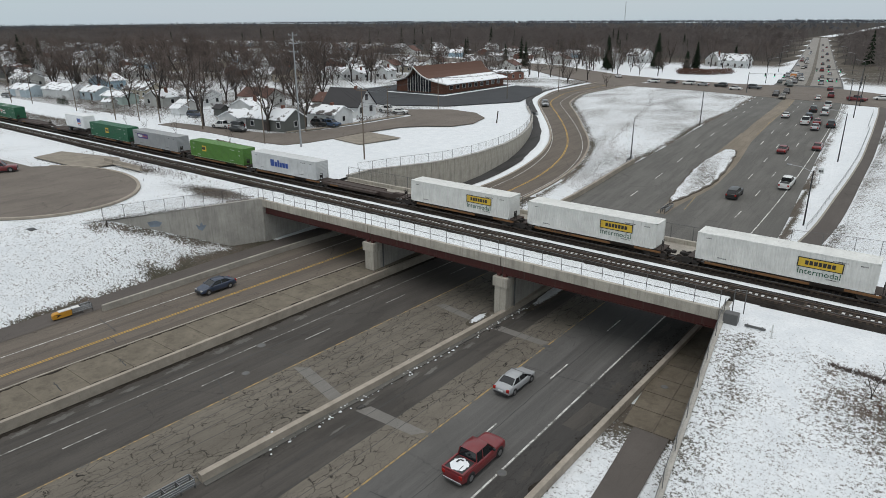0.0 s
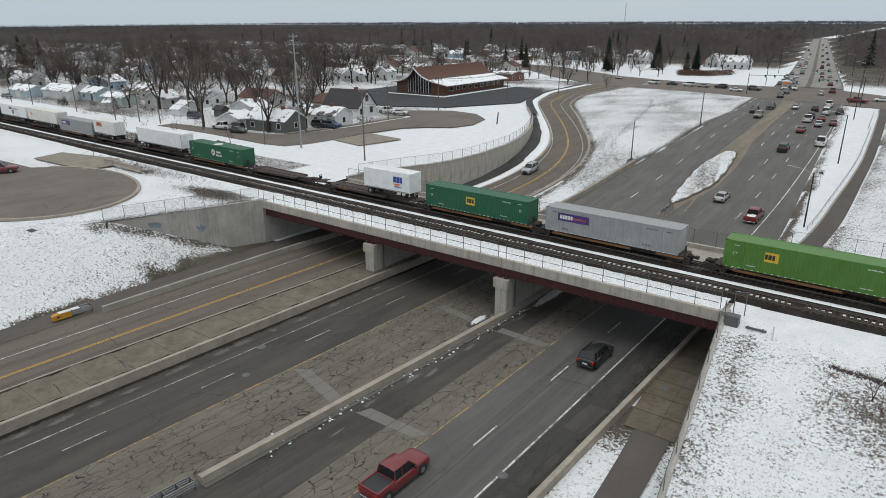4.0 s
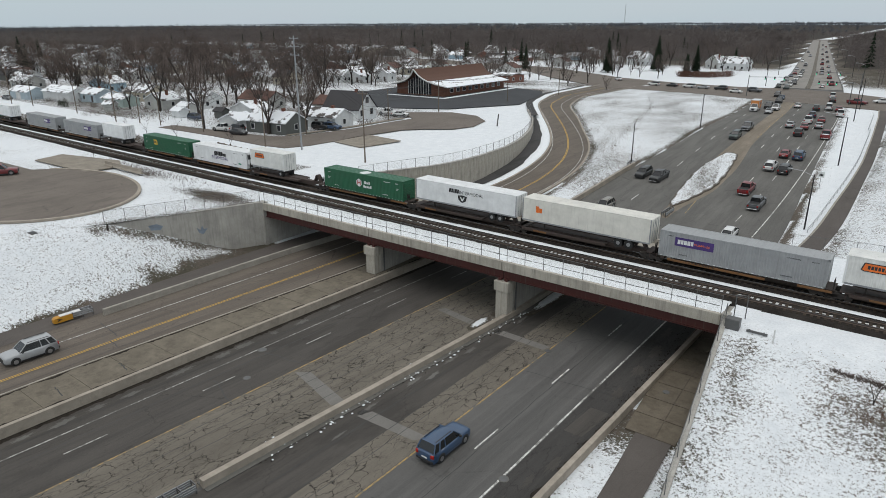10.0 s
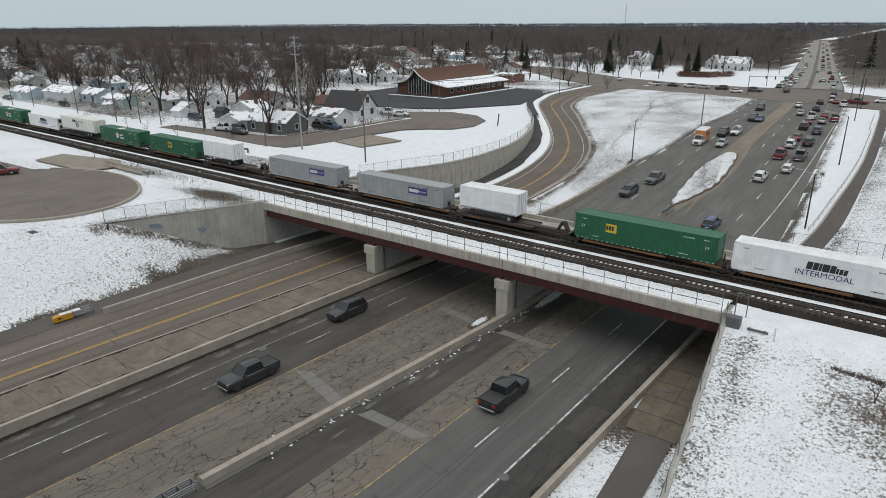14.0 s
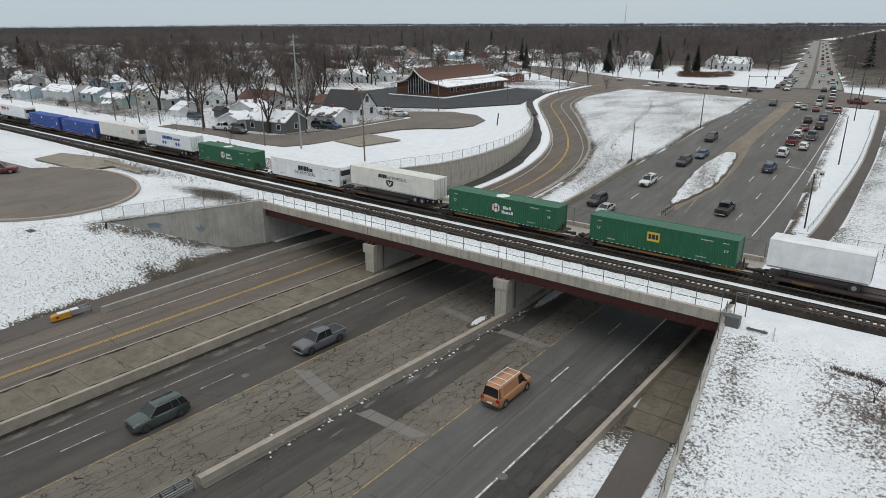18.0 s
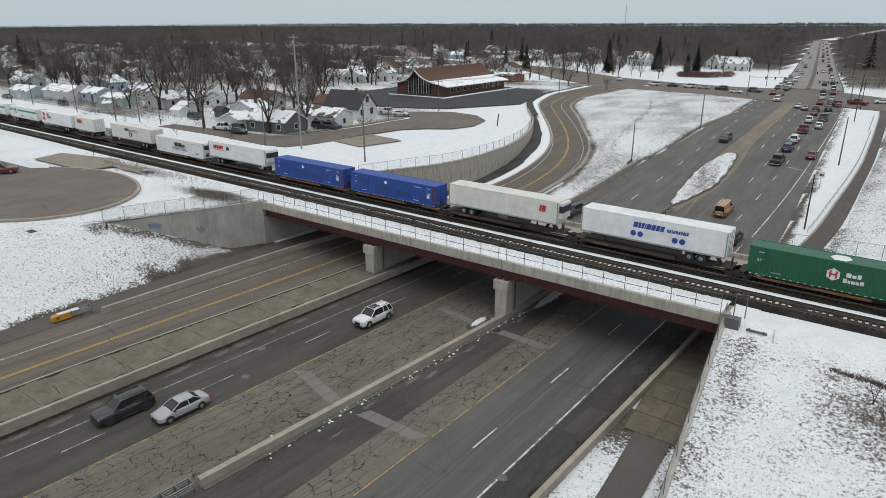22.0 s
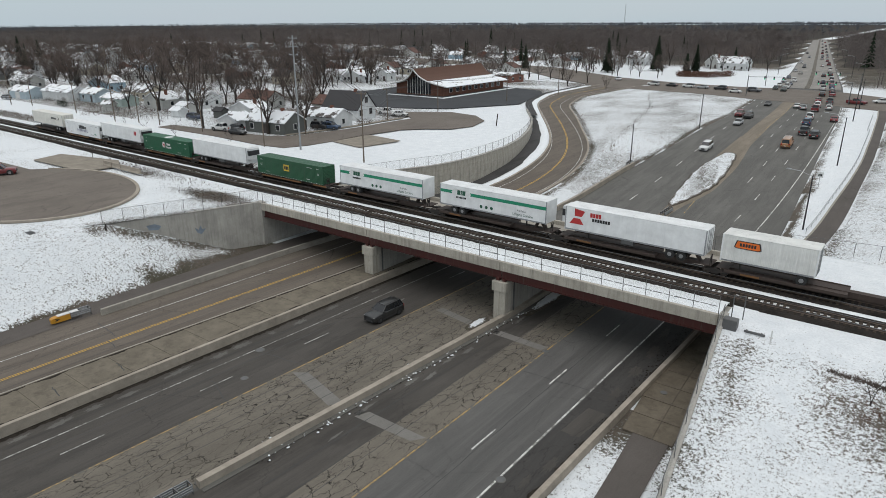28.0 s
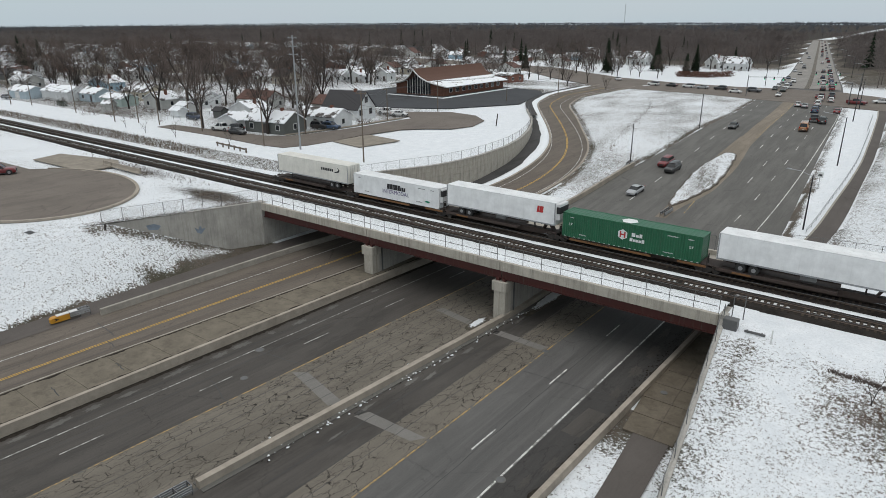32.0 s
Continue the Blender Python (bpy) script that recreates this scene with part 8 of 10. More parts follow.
def body_mesh(k):
    """Lower body lofted along x, nose at +x: rounded corners, a shoulder line, a crowned bonnet."""
    d = KINDS[k]
    L, W = d["l"] / 2, d["w"] / 2
    c0, c1, c2, c3 = d["cab"]
    box = 0.04 if k in ("pickup", "truck", "van", "suv") else 0.16
    dk, bl, hd = d["deck"], d["belt"], d["hood"]
    st = [(-L, 0.50, dk - 0.10 - box, 0.78), (-L + 0.04, 0.38, dk - 0.04 - box * 0.8, 0.88), (-L + 0.16, 0.30, dk - box * 0.4, 0.95), (-L + 0.45, 0.25, dk, 0.985),
          (min(c0, -L + 0.9), 0.23, max(dk, bl - 0.05), 1.0), (-0.6, 0.21, bl, 1.0), (c3 - 0.4, 0.21, bl, 1.0), (c3 + 0.05, 0.21, bl - 0.01, 1.0),
          (c3 + 0.30, 0.22, hd + 0.01, 0.99)]
    if k in ("pickup", "truck", "suv", "van"):
        st += [(L - 0.60, 0.25, hd - 0.02, 0.985), (L - 0.25, 0.28, hd - 0.06, 0.955), (L - 0.09, 0.32, hd - 0.13, 0.90), (L - 0.02, 0.38, hd - 0.20, 0.85), (L, 0.46, hd - 0.27, 0.80)]
    else:
        st += [(L - 0.70, 0.23, hd - 0.04, 0.97), (L - 0.32, 0.25, hd - 0.11, 0.93), (L - 0.12, 0.29, hd - 0.20, 0.86), (L - 0.03, 0.36, hd - 0.32, 0.78), (L, 0.44, hd - 0.40, 0.70)]
    b = Bag()
    for x, zb, zt, s in st:
        hw = W * s
        h = zt - zb
        ring = [(hw * 0.84, zb), (hw * 0.97, zb + h * 0.12), (hw, zb + h * 0.36), (hw * 0.985, zb + h * 0.62), (hw * 0.965, zb + h * 0.82), (hw * 0.90, zb + h * 0.95), (hw * 0.70, zt), (hw * 0.30, zt + 0.022)]
        b.v += [(x, y, z) for y, z in ring] + [(x, -y, z) for y, z in ring[::-1]]
    n = 16
    for i in range(len(st) - 1):
        for j in range(n):
            b.f.append((i * n + j, i * n + (j + 1) % n, (i + 1) * n + (j + 1) % n, (i + 1) * n + j))
    b.f.append(tuple(range(n - 1, -1, -1)))
    b.f.append(tuple(range((len(st) - 1) * n, len(st) * n)))
    return b.mesh("body", True)


def cabin_meshes(k):
    """Glasshouse, roof skin and pillars."""
    d = KINDS[k]
    W, zb, zr = d["w"] / 2, d["belt"] - 0.04, d["roof"]
    c0, c1, c2, c3 = d["cab"]
    g = Bag()
    base = [(c0, W * 0.86), (c3, W * 0.86)]
    t = W * 0.72
    v = [(c0, -W * 0.87, zb), (c3, -W * 0.87, zb), (c3, W * 0.87, zb), (c0, W * 0.87, zb), (c1, -t, zr - 0.05), (c2, -t, zr - 0.05), (c2, t, zr - 0.05), (c1, t, zr - 0.05)]
    g.add(v, [(0, 1, 5, 4), (1, 2, 6, 5), (2, 3, 7, 6), (3, 0, 4, 7), (4, 5, 6, 7)])
    r = Bag()
    x0, x1 = c1 - 0.05, c2 + 0.06
    mid = (x0 + x1) / 2
    rows = [(x0, t * 0.96, zr - 0.05), (x0 + 0.25, t * 1.02, zr - 0.01), (mid, t * 1.03, zr + 0.015), (x1 - 0.25, t * 1.02, zr - 0.005), (x1, t * 0.95, zr - 0.05)]
    for x, y, z in rows:
        r.v += [(x, -y, z - 0.05), (x, -y * 0.93, z + 0.015), (x, 0, z + 0.035), (x, y * 0.93, z + 0.015), (x, y, z - 0.05)]
    for i in range(len(rows) - 1):
        r.f += [(5 * i + j, 5 * i + 5 + j, 5 * i + 6 + j, 5 * i + 1 + j) for j in range(4)]
    pil = []

    def bar(a, c, r0, r1):
        pil.append(Bag().tube(a, c, r0, r1, 5).mesh("pillar"))

    xs = [(c0, c1), (c3, c2)]
    for s in (-1, 1):
        for a, c in xs:
            bar((a, s * W * 0.865, zb), (c, s * t, zr - 0.04), 0.055, 0.045)
        m = (c1 + c2) / 2 - 0.05
        if k != "truck":
            bar((m - 0.05, s * W * 0.875, zb), (m, s * t * 1.01, zr - 0.04), 0.05, 0.04)
        if k in ("suv", "van", "hatch"):
            m2 = c1 + 0.55
            bar((m2 - 0.25, s * W * 0.875, zb), (m2, s * t * 1.01, zr - 0.04), 0.07, 0.06)
    return g.mesh("glasshouse"), r.mesh("roof", True), pil


def make_vehicle(kind, colour, label, extra="", near=True):
    d = KINDS[kind]
    v = thing({"suv": "suv", "van": "van", "pickup": "pickup_truck", "truck": "box_truck"}.get(kind, "car"), label, {"suv": "car", "van": "van", "pickup": "pickup truck", "truck": "truck"}.get(kind, "car"), "traffic")
    L, W = d["l"] / 2, d["w"] / 2
    paint = CAR_M["white" if kind == "truck" else colour]
    if kind == "pickup":
        body = part("body", shared((kind, colour, "body"), lambda: body_mesh(kind)), paint, v, smooth=False)
        part("bed_floor", shared(("bed", extra), lambda: Bag().box(-2.75, -1.12, -0.78, 0.78, 1.165, 1.20).mesh("bed_floor")), M_PLASTIC, v, "open load bed")
        if extra == "snow":
            ring = [(-1.98 + (0.72 + 0.06 * math.sin(5 * q) + 0.05 * math.sin(11 * q + 1)) * math.cos(q), (0.68 + 0.05 * math.sin(6 * q + 2) + 0.04 * math.sin(13 * q)) * math.sin(q)) for q in [math.tau * i / 40 for i in range(40)]]
            part("snow_load", Bag().slab(ring, 1.19, 1.235), M_SNOW, v, "ragged snow in the load bed")
            for bx, by, bl, bw in ((-2.2, -0.35, 0.50, 0.03), (-1.72, 0.30, 0.34, 0.14), (-1.50, 0.12, 0.12, 0.30)):
                part("scrap", Bag().box(bx - bl / 2, bx + bl / 2, by - bw / 2, by + bw / 2, 1.225, 1.265), M_PLASTIC, v, "dark scrap on the snow")
        part("bed_rail", shared(("bedrail", colour), lambda: Bag().box(-2.85, -1.05, -0.97, -0.80, 1.1, 1.26, 0.03).box(-2.85, -1.05, 0.80, 0.97, 1.1, 1.26, 0.03).box(-2.88, -2.76, -0.95, 0.95, 0.7, 1.28, 0.03).mesh("bed_rail")), paint, v)
    else:
        part("body", shared((kind, colour, "body"), lambda: body_mesh(kind)), paint, v)
    if kind == "truck":
        part("cargo_box", shared("cargo", lambda: Bag().box(-3.45, 0.78, -1.14, 1.14, 0.80, 3.06, 0.05).mesh("cargo_box")), CAR_M["amber"], v, "orange cargo box")
        part("box_roof", shared("cargo_roof", lambda: Bag().box(-3.47, 0.86, -1.16, 1.16, 3.04, 3.20, 0.10).mesh("box_roof")), CAR_M["white"], v, "white box roof")
        for sy in (-1, 1):
            for bx in (-3.46, 0.74):
                part("box_corner", Bag().box(bx, bx + 0.09, sy * 1.145 - 0.02, sy * 1.145 + 0.02, 0.80, 3.04), CAR_M["white"], v, "white corner trim")
            part("emblem", Bag().add([(x, sy * 1.147, z) for x, z in ((0.35, 1.95), (-0.55, 1.95), (-0.55, 2.35), (-0.65, 2.35), (-0.1, 2.78), (0.45, 2.35), (0.35, 2.35))], [tuple(range(7))]), CAR_M["blue"], v, "blue house-shaped emblem")
            for kx, kz, kc in ((-0.33, 1.7, "red"), (0.1, 1.7, "white"), (-0.33, 1.3, "white"), (0.1, 1.3, "navy")):
                part("emblem_pane", Bag().box(kx - 0.19, kx + 0.19, sy * 1.144 - 0.006, sy * 1.144 + 0.006, kz - 0.17, kz + 0.17), CAR_M[kc], v)
            part("word_bar", Bag().box(-3.2, -0.85, sy * 1.144 - 0.006, sy * 1.144 + 0.006, 1.95, 2.22), CAR_M["navy"], v)
            part("word_bar", Bag().box(-3.2, -0.85, sy * 1.144 - 0.006, sy * 1.144 + 0.006, 1.12, 1.22), CAR_M["black"], v)
    glass, roof, pillars = shared((kind, "cab"), lambda: cabin_meshes(kind)) if (kind, "cab") in MESH else MESH.setdefault((kind, "cab"), cabin_meshes(kind))
    part("glasshouse", glass, M_GLASS, v, "dark tinted glass")
    key = (kind, colour, "roof")
    if key not in MESH:
        MESH[key], MESH[(kind, colour, "pil")] = roof.copy(), [q.copy() for q in pillars]
    part("roof", MESH[key], paint, v)
    if near:
        for q in MESH[(kind, colour, "pil")]:
            part("pillar", q, paint, v)
    r = d["wr"]
    dark_rim = colour in ("black", "grey", "green")
    for sx in (-1, 1):
        for sy in (-1, 1):
            w = part("wheel", shared(("wheel", kind, sy), lambda: Bag().tube((0, sy * (W - 0.24), r), (0, sy * (W - 0.03), r), r, n=18, caps=False).tube((0, sy * (W - 0.03), r), (0, sy * (W + 0.012), r), r, r * 0.90, 18).mesh("wheel")), M_RUBBER, v, at=pose(sx * d["base"] + (0.05 if sx > 0 else -0.02), 0, 0))
            if not near:
                continue
            part("rim", shared(("rim", kind, sy, dark_rim), lambda: Bag().tube((0, sy * (W - 0.02), r), (0, sy * (W + 0.018), r), r * 0.64, r * 0.58, 12).mesh("rim")), M_RIM_DK if dark_rim else M_RIM, w)
            part("wheel_arch", shared(("arch", kind, sy, sx), lambda: Bag().prism([(r * 1.18 * math.cos(a), max(0.24, r + 0.02 + r * 1.18 * math.sin(a))) for a in [math.tau * i / 20 for i in range(-2, 13)]], min(sy * (W - 0.2), sy * (W + 0.004)), max(sy * (W - 0.2), sy * (W + 0.004))).mesh("wheel_arch")), M_PLASTIC, v, at=pose(sx * d["base"] + (0.05 if sx > 0 else -0.02), 0, 0))
    zl = d["hood"] - 0.22
    for sy in (-1, 1):
        y0, y1 = sorted((sy * W * 0.45, sy * W * 0.84))
        part("headlight", shared(("hl", kind, sy), lambda: Bag().box(L - 0.26, L - 0.035, y0, y1, zl - 0.10, zl + 0.05, 0.03).mesh("headlight")), M_LAMP_W, v)
        y0, y1 = sorted((sy * W * 0.62, sy * W * 0.9))
        zt = d["deck"] - 0.2
        part("tail_light", shared(("tl", kind, sy), lambda: Bag().box(-L - 0.015, -L + 0.14, y0, y1, zt - 0.16, zt + 0.12, 0.03).mesh("tail_light")), M_LAMP_R, v)
        if not near:
            continue
        part("rocker_trim", shared(("rock", kind, sy), lambda: Bag().box(-d["base"] + r * 1.2, d["base"] - r * 1.15, min(sy * (W - 0.1), sy * (W - 0.002)), max(sy * (W - 0.1), sy * (W - 0.002)), 0.24, 0.36, 0.02).mesh("rocker_trim")), M_PLASTIC, v)
        part("mirror", shared(("mir", kind, sy), lambda: Bag().box(d["cab"][3] - 0.35, d["cab"][3] - 0.2, min(sy * W * 0.92, sy * (W + 0.14)), max(sy * W * 0.92, sy * (W + 0.14)), d["belt"] - 0.02, d["belt"] + 0.13, 0.03).mesh("mirror")), M_PLASTIC, v)
    part("grille", shared(("grille", kind), lambda: Bag().box(L - 0.06, L + 0.012, -W * 0.42, W * 0.42, 0.48, d["hood"] - 0.30).mesh("grille")), M_PLASTIC, v)
    bm_ = M_CHROME if kind in ("pickup", "truck") else M_PLASTIC
    part("rear_bumper", shared(("rbump", kind), lambda: Bag().box(-L - 0.04, -L + 0.25, -W * 0.82, W * 0.82, 0.34, 0.50, 0.03).mesh("rear_bumper")), bm_, v)
    if near:
        part("front_bumper", shared(("fbump", kind), lambda: Bag().box(L - 0.25, L + 0.03, -W * 0.74, W * 0.74, 0.32, 0.47, 0.03).mesh("front_bumper")), bm_, v)
    if not near:
        return v
    if kind in ("sedan", "suv", "hatch", "van"):
        part("plate_bar", shared(("plate", kind), lambda: Bag().box(-L - 0.05, -L - 0.03, -0.26, 0.26, 0.62, 0.76).mesh("plate_bar")), MARK_W, v)
    if extra == "racks" or kind == "suv":
        part("roof_rack", shared(("rack", kind), lambda: Bag().box(d["cab"][1] + 0.2, d["cab"][2] - 0.2, -W * 0.62, -W * 0.58, d["roof"] + 0.0, d["roof"] + 0.06).box(d["cab"][1] + 0.2, d["cab"][2] - 0.2, W * 0.58, W * 0.62, d["roof"] + 0.0, d["roof"] + 0.06).mesh("roof_rack")), M_PLASTIC, v)
    if extra == "ladder":
        for sy in (-1, 1):
            part("side_panel", Bag().add([(-2.45, sy * (W * 0.885), 1.14), (0.55, sy * (W * 0.885), 1.14), (0.55, sy * W * 0.745, 2.04), (-2.35, sy * W * 0.745, 2.04)], [(0, 1, 2, 3)]), paint, v, "windowless side panel")
            part("rack_rail", Bag().tube((-2.2, sy * 0.66, 2.24), (1.0, sy * 0.66, 2.24), 0.035, n=6), MARK_W, v, "white rack rail")
        for x in (-2.1, -1.1, 0.0, 0.9):
            part("rack_bar", Bag().tube((x, -0.7, 2.24), (x, 0.7, 2.24), 0.03, n=6), MARK_W, v, "white rack bar")
            for sy in (-1, 1):
                part("rack_foot", Bag().tube((x, sy * 0.62, 2.05), (x, sy * 0.66, 2.24), 0.025, n=5), MARK_W, v)
    if extra == "sunroof":
        part("sunroof", shared(("sunroof", kind), lambda: Bag().box(-0.75, 0.35, -0.42, 0.42, d["roof"] + 0.028, d["roof"] + 0.046).mesh("sunroof")), M_GLASS, v)
    return v


OUT_L = smooth_table([(-720, -49, ), (-260, -33.5), (-120, -28.6), (-60, -26.7), (-20, -25.8), (0, -25.5), (40, -25.1), (80, -24.4), (110, -25.2), (150, -28.6), (200, -33.5), (250, -40.0), (320, -49.5), (768, -110), (1050, -149)], 4.0)
IN_R = smooth_table([(-720, -76), (-260, -55), (-60, -48.2), (-20, -46.2), (0, -45.2), (35, -42.6), (55, -41.2), (75, -39.9), (107, -39.8), (160, -42.2), (200, -46.2), (250, -51.0), (320, -58.5), (768, -117), (1050, -155)], 4.0)
SIDE = smooth_table([(-720, -96), (-260, -75), (-60, -68.2), (-35, -66.7), (-10, -65.4), (12, -64.6), (35, -62.4), (53, -63.9), (62, -66.6), (73, -71.5), (87, -79.8), (101, -89.3), (123, -103.4), (150, -111)], 3.0)
V_OUT = [(-900, 21), (-10, 20.5), (20, 17), (45, 12.5), (65, 9), (90, 6.4), (110, 5.6), (150, 4.6), (200, 5.5), (260, 8), (500, 9), (1100, 9)]
V_IN = [(-900, 24), (10, 24), (50, 20.5), (80, 16.5), (130, 13), (190, 10), (260, 9), (1100, 12)]
V_SIDE = [(-900, 15.4), (0, 15.0), (60, 17.5), (160, 17)]


def run_rows(lane, speeds, sign, y_at, t_at, off=0.0, step=1.0, gain=1.0):
    """Rows of a vehicle that is at y_at at t_at, driven by the speed that the traffic has along the way."""
    def advance(y, dt):
        n = max(1, int(abs(dt) / 0.05))
        for _ in range(n):
            y += sign * gain * table(speeds, y)[0] * dt / n
        return max(-700.0, min(1000.0, y))
    rows = []
    t0 = 0.0
    y = advance(y_at, -t_at)
    t = 0.0
    while True:
        x = table(lane, y)[0] + off
        z = table(RAMP, y)[2] if lane is SIDE else road_z(y)
        y2 = y + sign * 2.0
        x2 = table(lane, y2)[0] + off
        z2 = table(RAMP, y2)[2] if lane is SIDE else road_z(y2)
        head = math.degrees(math.atan2(y2 - y, x2 - x))
        pitch = -math.degrees(math.atan2(z2 - z, 2.0))
        rows.append((t, pose(x, y, z + 0.015, 0, pitch, head)))
        if t >= 32.0:
            return rows
        y = advance(y, step)
        t += step


TRAFFIC = [
    # kind, colour, lane, side offset, y, t, extra, label
    ("pickup", "red", "L", 3.6, -20, 0.71, "snow", "dark red pickup truck with snow in its bed"), ("sedan", "silver", "L", 0, -20, 0.20, "", "silver saloon car on the highway"),
    ("sedan", "red", "L", 0, -20, 1.92, "", "red saloon car on the highway"), ("suv", "blue", "L", 3.6, -20, 2.20, "", "dark blue car on the highway"), ("suv", "white", "L", 0, -20, 2.83, "racks", "white estate car on the highway"),
    ("suv", "black", "L", 3.6, -20, 3.75, "", "black sport utility car on the highway"), ("pickup", "red", "L", 0, -20, 5.0, "", "dark red pickup truck on the highway"), ("pickup", "grey", "L", 3.6, -20, 5.75, "", "dark grey pickup truck carrying boards"),
    ("hatch", "white", "L", 3.5, -20, 6.97, "", "white hatchback on the highway"), ("suv", "white", "L", 0, -20, 7.57, "racks", "white sport utility car on the highway"), ("suv", "blue", "L", 0, -20, 10.8, "", "blue sport utility car on the highway"),
    ("pickup", "black", "L", 0, -20, 14.3, "", "black pickup truck on the highway"), ("sedan", "red", "L", 3.6, -20, 15.9, "", "red saloon car with its brake lights on"), ("van", "orange", "L", 0, -20, 18.27, "ladder", "orange-tan panel van with a white roof rack"), ("suv", "black", "L", 4.5, -20, 19.86, "", "black sport utility car on the highway"),
    ("suv", "champagne", "R", 0, -20, 12.0, "racks", "champagne sport utility car with a roof rack"), ("pickup", "black", "R", 0, -20, 13.33, "", "black pickup truck on the highway"), ("suv", "black", "R", -3.6, -20, 13.87, "", "black sport utility car on the highway"),
    ("suv", "green", "R", 0, -20, 16.85, "racks", "dark green sport utility car on the highway"), ("pickup", "grey", "R", 0, -20, 17.60, "", "blue-grey pickup truck with a covered bed"), ("truck", "amber", "R", -3.4, -22.2, 19.70, "", "orange and white box truck"),
    ("suv", "black", "R", -3.4, -20, 20.83, "", "black sport utility car on the highway"), ("sedan", "silver", "R", 0.2, -20, 20.85, "", "silver saloon car on the highway"), ("suv", "white", "R", 0, -20, 21.9, "sunroof", "silver-white sport utility car with a sunroof"),
    ("suv", "black", "R", 0, -20, 23.13, "", "black sport utility car on the highway"), ("suv", "black", "R", -3.6, -20, 24.23, "", "black sport utility car on the highway"), ("sedan", "blue", "R", 0.3, -20, 24.0, "", "blue saloon car on the highway"), ("suv", "black", "R", 0, -20, 27.98, "", "black sport utility car on the highway"),
    ("sedan", "silver", "R", 0, 46.5, 32.0, "", "silver saloon car climbing down to the underpass"), ("suv", "red", "R", -2.6, 66.0, 32.0, "", "dark red car on the highway"), ("suv", "black", "R", 0.2, 62.6, 32.0, "", "black car on the highway"), ("sedan", "black", "R", 0, 107, 32.0, "", "dark saloon car on the highway"),
    ("sedan", "white", "R", 0, 191, 32.0, "", "white saloon car at the junction"), ("suv", "white", "R", 0.8, 115.8, 25.5, "", "white sport utility car on the highway"),
    ("sedan", "navy", "S", 0, -27.8, 0.0, "", "dark blue saloon car on the side road"), ("suv", "silver", "S", 0, -18.4, 8.0, "", "silver-grey sport utility car on the side road"),
]
rnd = random.Random(17)
FAR_COL = ["white", "silver", "black", "grey", "red", "navy", "champagne", "black", "white", "blue", "green", "silver"]
FAR_KIND = ["sedan", "suv", "suv", "sedan", "pickup", "van", "hatch", "suv"]
for y, off in ((176, 0.4), (186, 3.8), (212, 3.2), (236, 0), (252, 3.4), (270, 0.2), (290, 3.4), (315, 0), (345, 3.2), (372, 0.3), (410, 3.2), (455, 0), (500, 3), (560, 0), (640, 3), (700, 0)):
    c, k = rnd.choice(FAR_COL), rnd.choice(FAR_KIND)
    TRAFFIC.append((k, c, "L", off, y, 0.0, "", "%s %s in the traffic towards the junction" % ({"navy": "dark blue"}.get(c, c), {"suv": "sport utility car", "sedan": "saloon car", "hatch": "hatchback", "pickup": "pickup truck", "van": "van"}[k])))
for y, off in ((226, 0), (232, -3.4), (240, 0), (247, -3.3), (256, 0), (268, -3.3), (275, 0.2), (296, -3.2), (330, 0), (352, -3.2), (390, 0), (440, -3.0), (520, 0), (600, -3)):
    c, k = rnd.choice(FAR_COL), rnd.choice(FAR_KIND)
    TRAFFIC.append((k, c, "R" if y < 170 else "Q", off, y, 0.0 if y > 200 else 5.0, "", "%s %s coming from the junction" % ({"navy": "dark blue"}.get(c, c), {"suv": "sport utility car", "sedan": "saloon car", "hatch": "hatchback", "pickup": "pickup truck", "van": "van"}[k])))
V_QUEUE = [(-900, 0.5), (100, 0.35), (260, 0.6), (1100, 3.0)]
GAIN = {("L", 0.71): 1.07, ("L", 2.2): 1.07, ("L", 6.97): 0.88, ("L", 7.57): 0.94, ("L", 10.8): 0.91, ("L", 5.75): 0.93, ("L", 19.86): 1.16,
        ("R", 20.83): 1.03, ("R", 17.6): 1.06, ("R", 19.70): 1.12, ("R", 12.0): 1.22, ("R", 13.33): 1.18, ("R", 13.87): 0.87, ("R", 20.85): 0.93, ("R", 21.9): 0.98, ("R", 23.13): 0.89, ("R", 24.23): 0.96, ("R", 24.0): 0.89, ("R", 27.98): 1.12}
# where vehicles are at given seconds: (seconds, y, side offset)
SEEN = {}
SEEN['L', 1.92] = [(5.5, 41.5, 0.5), (6.5, 53.4, 0.7), (7.5, 63.7, 0.8), (8.5, 72.1, 0.7), (9.5, 79.2, 0.8), (10.5, 87, 1.1), (12, 92.9, 0.7), (19, 115.5, 0.7), (25, 168.4, 0.9), (31, 186.5, -0.1)]
SEEN['L', 2.83] = [(6.1, 36.9, -0.1), (7.5, 52.8, 0.1), (8.5, 62.9, 0.4), (9.5, 69.3, 0.4), (10.5, 76.1, 0.4), (11.5, 82.8, 0.4), (12, 85.4, 0.5), (19, 105.8, 0.5), (25, 149.5, 0.9)]
SEEN['L', 5] = [(9, 45.4, 0.1), (10, 56.2, 0.1), (11, 64.7, 0.2), (12, 71.8, 0.2), (13, 77.8, 0.1), (19, 98.2, 0.5), (25, 124.5, 0.7), (31, 185.7, 0.9)]
SEEN['L', 7.57] = [(11, 37.7, -0.4), (12, 47.9, 0), (13, 56.5, 0.2), (14, 64.2, 0.4), (19, 87.5, 0.5), (25, 109, 0.5), (31, 162.2, 0.8)]
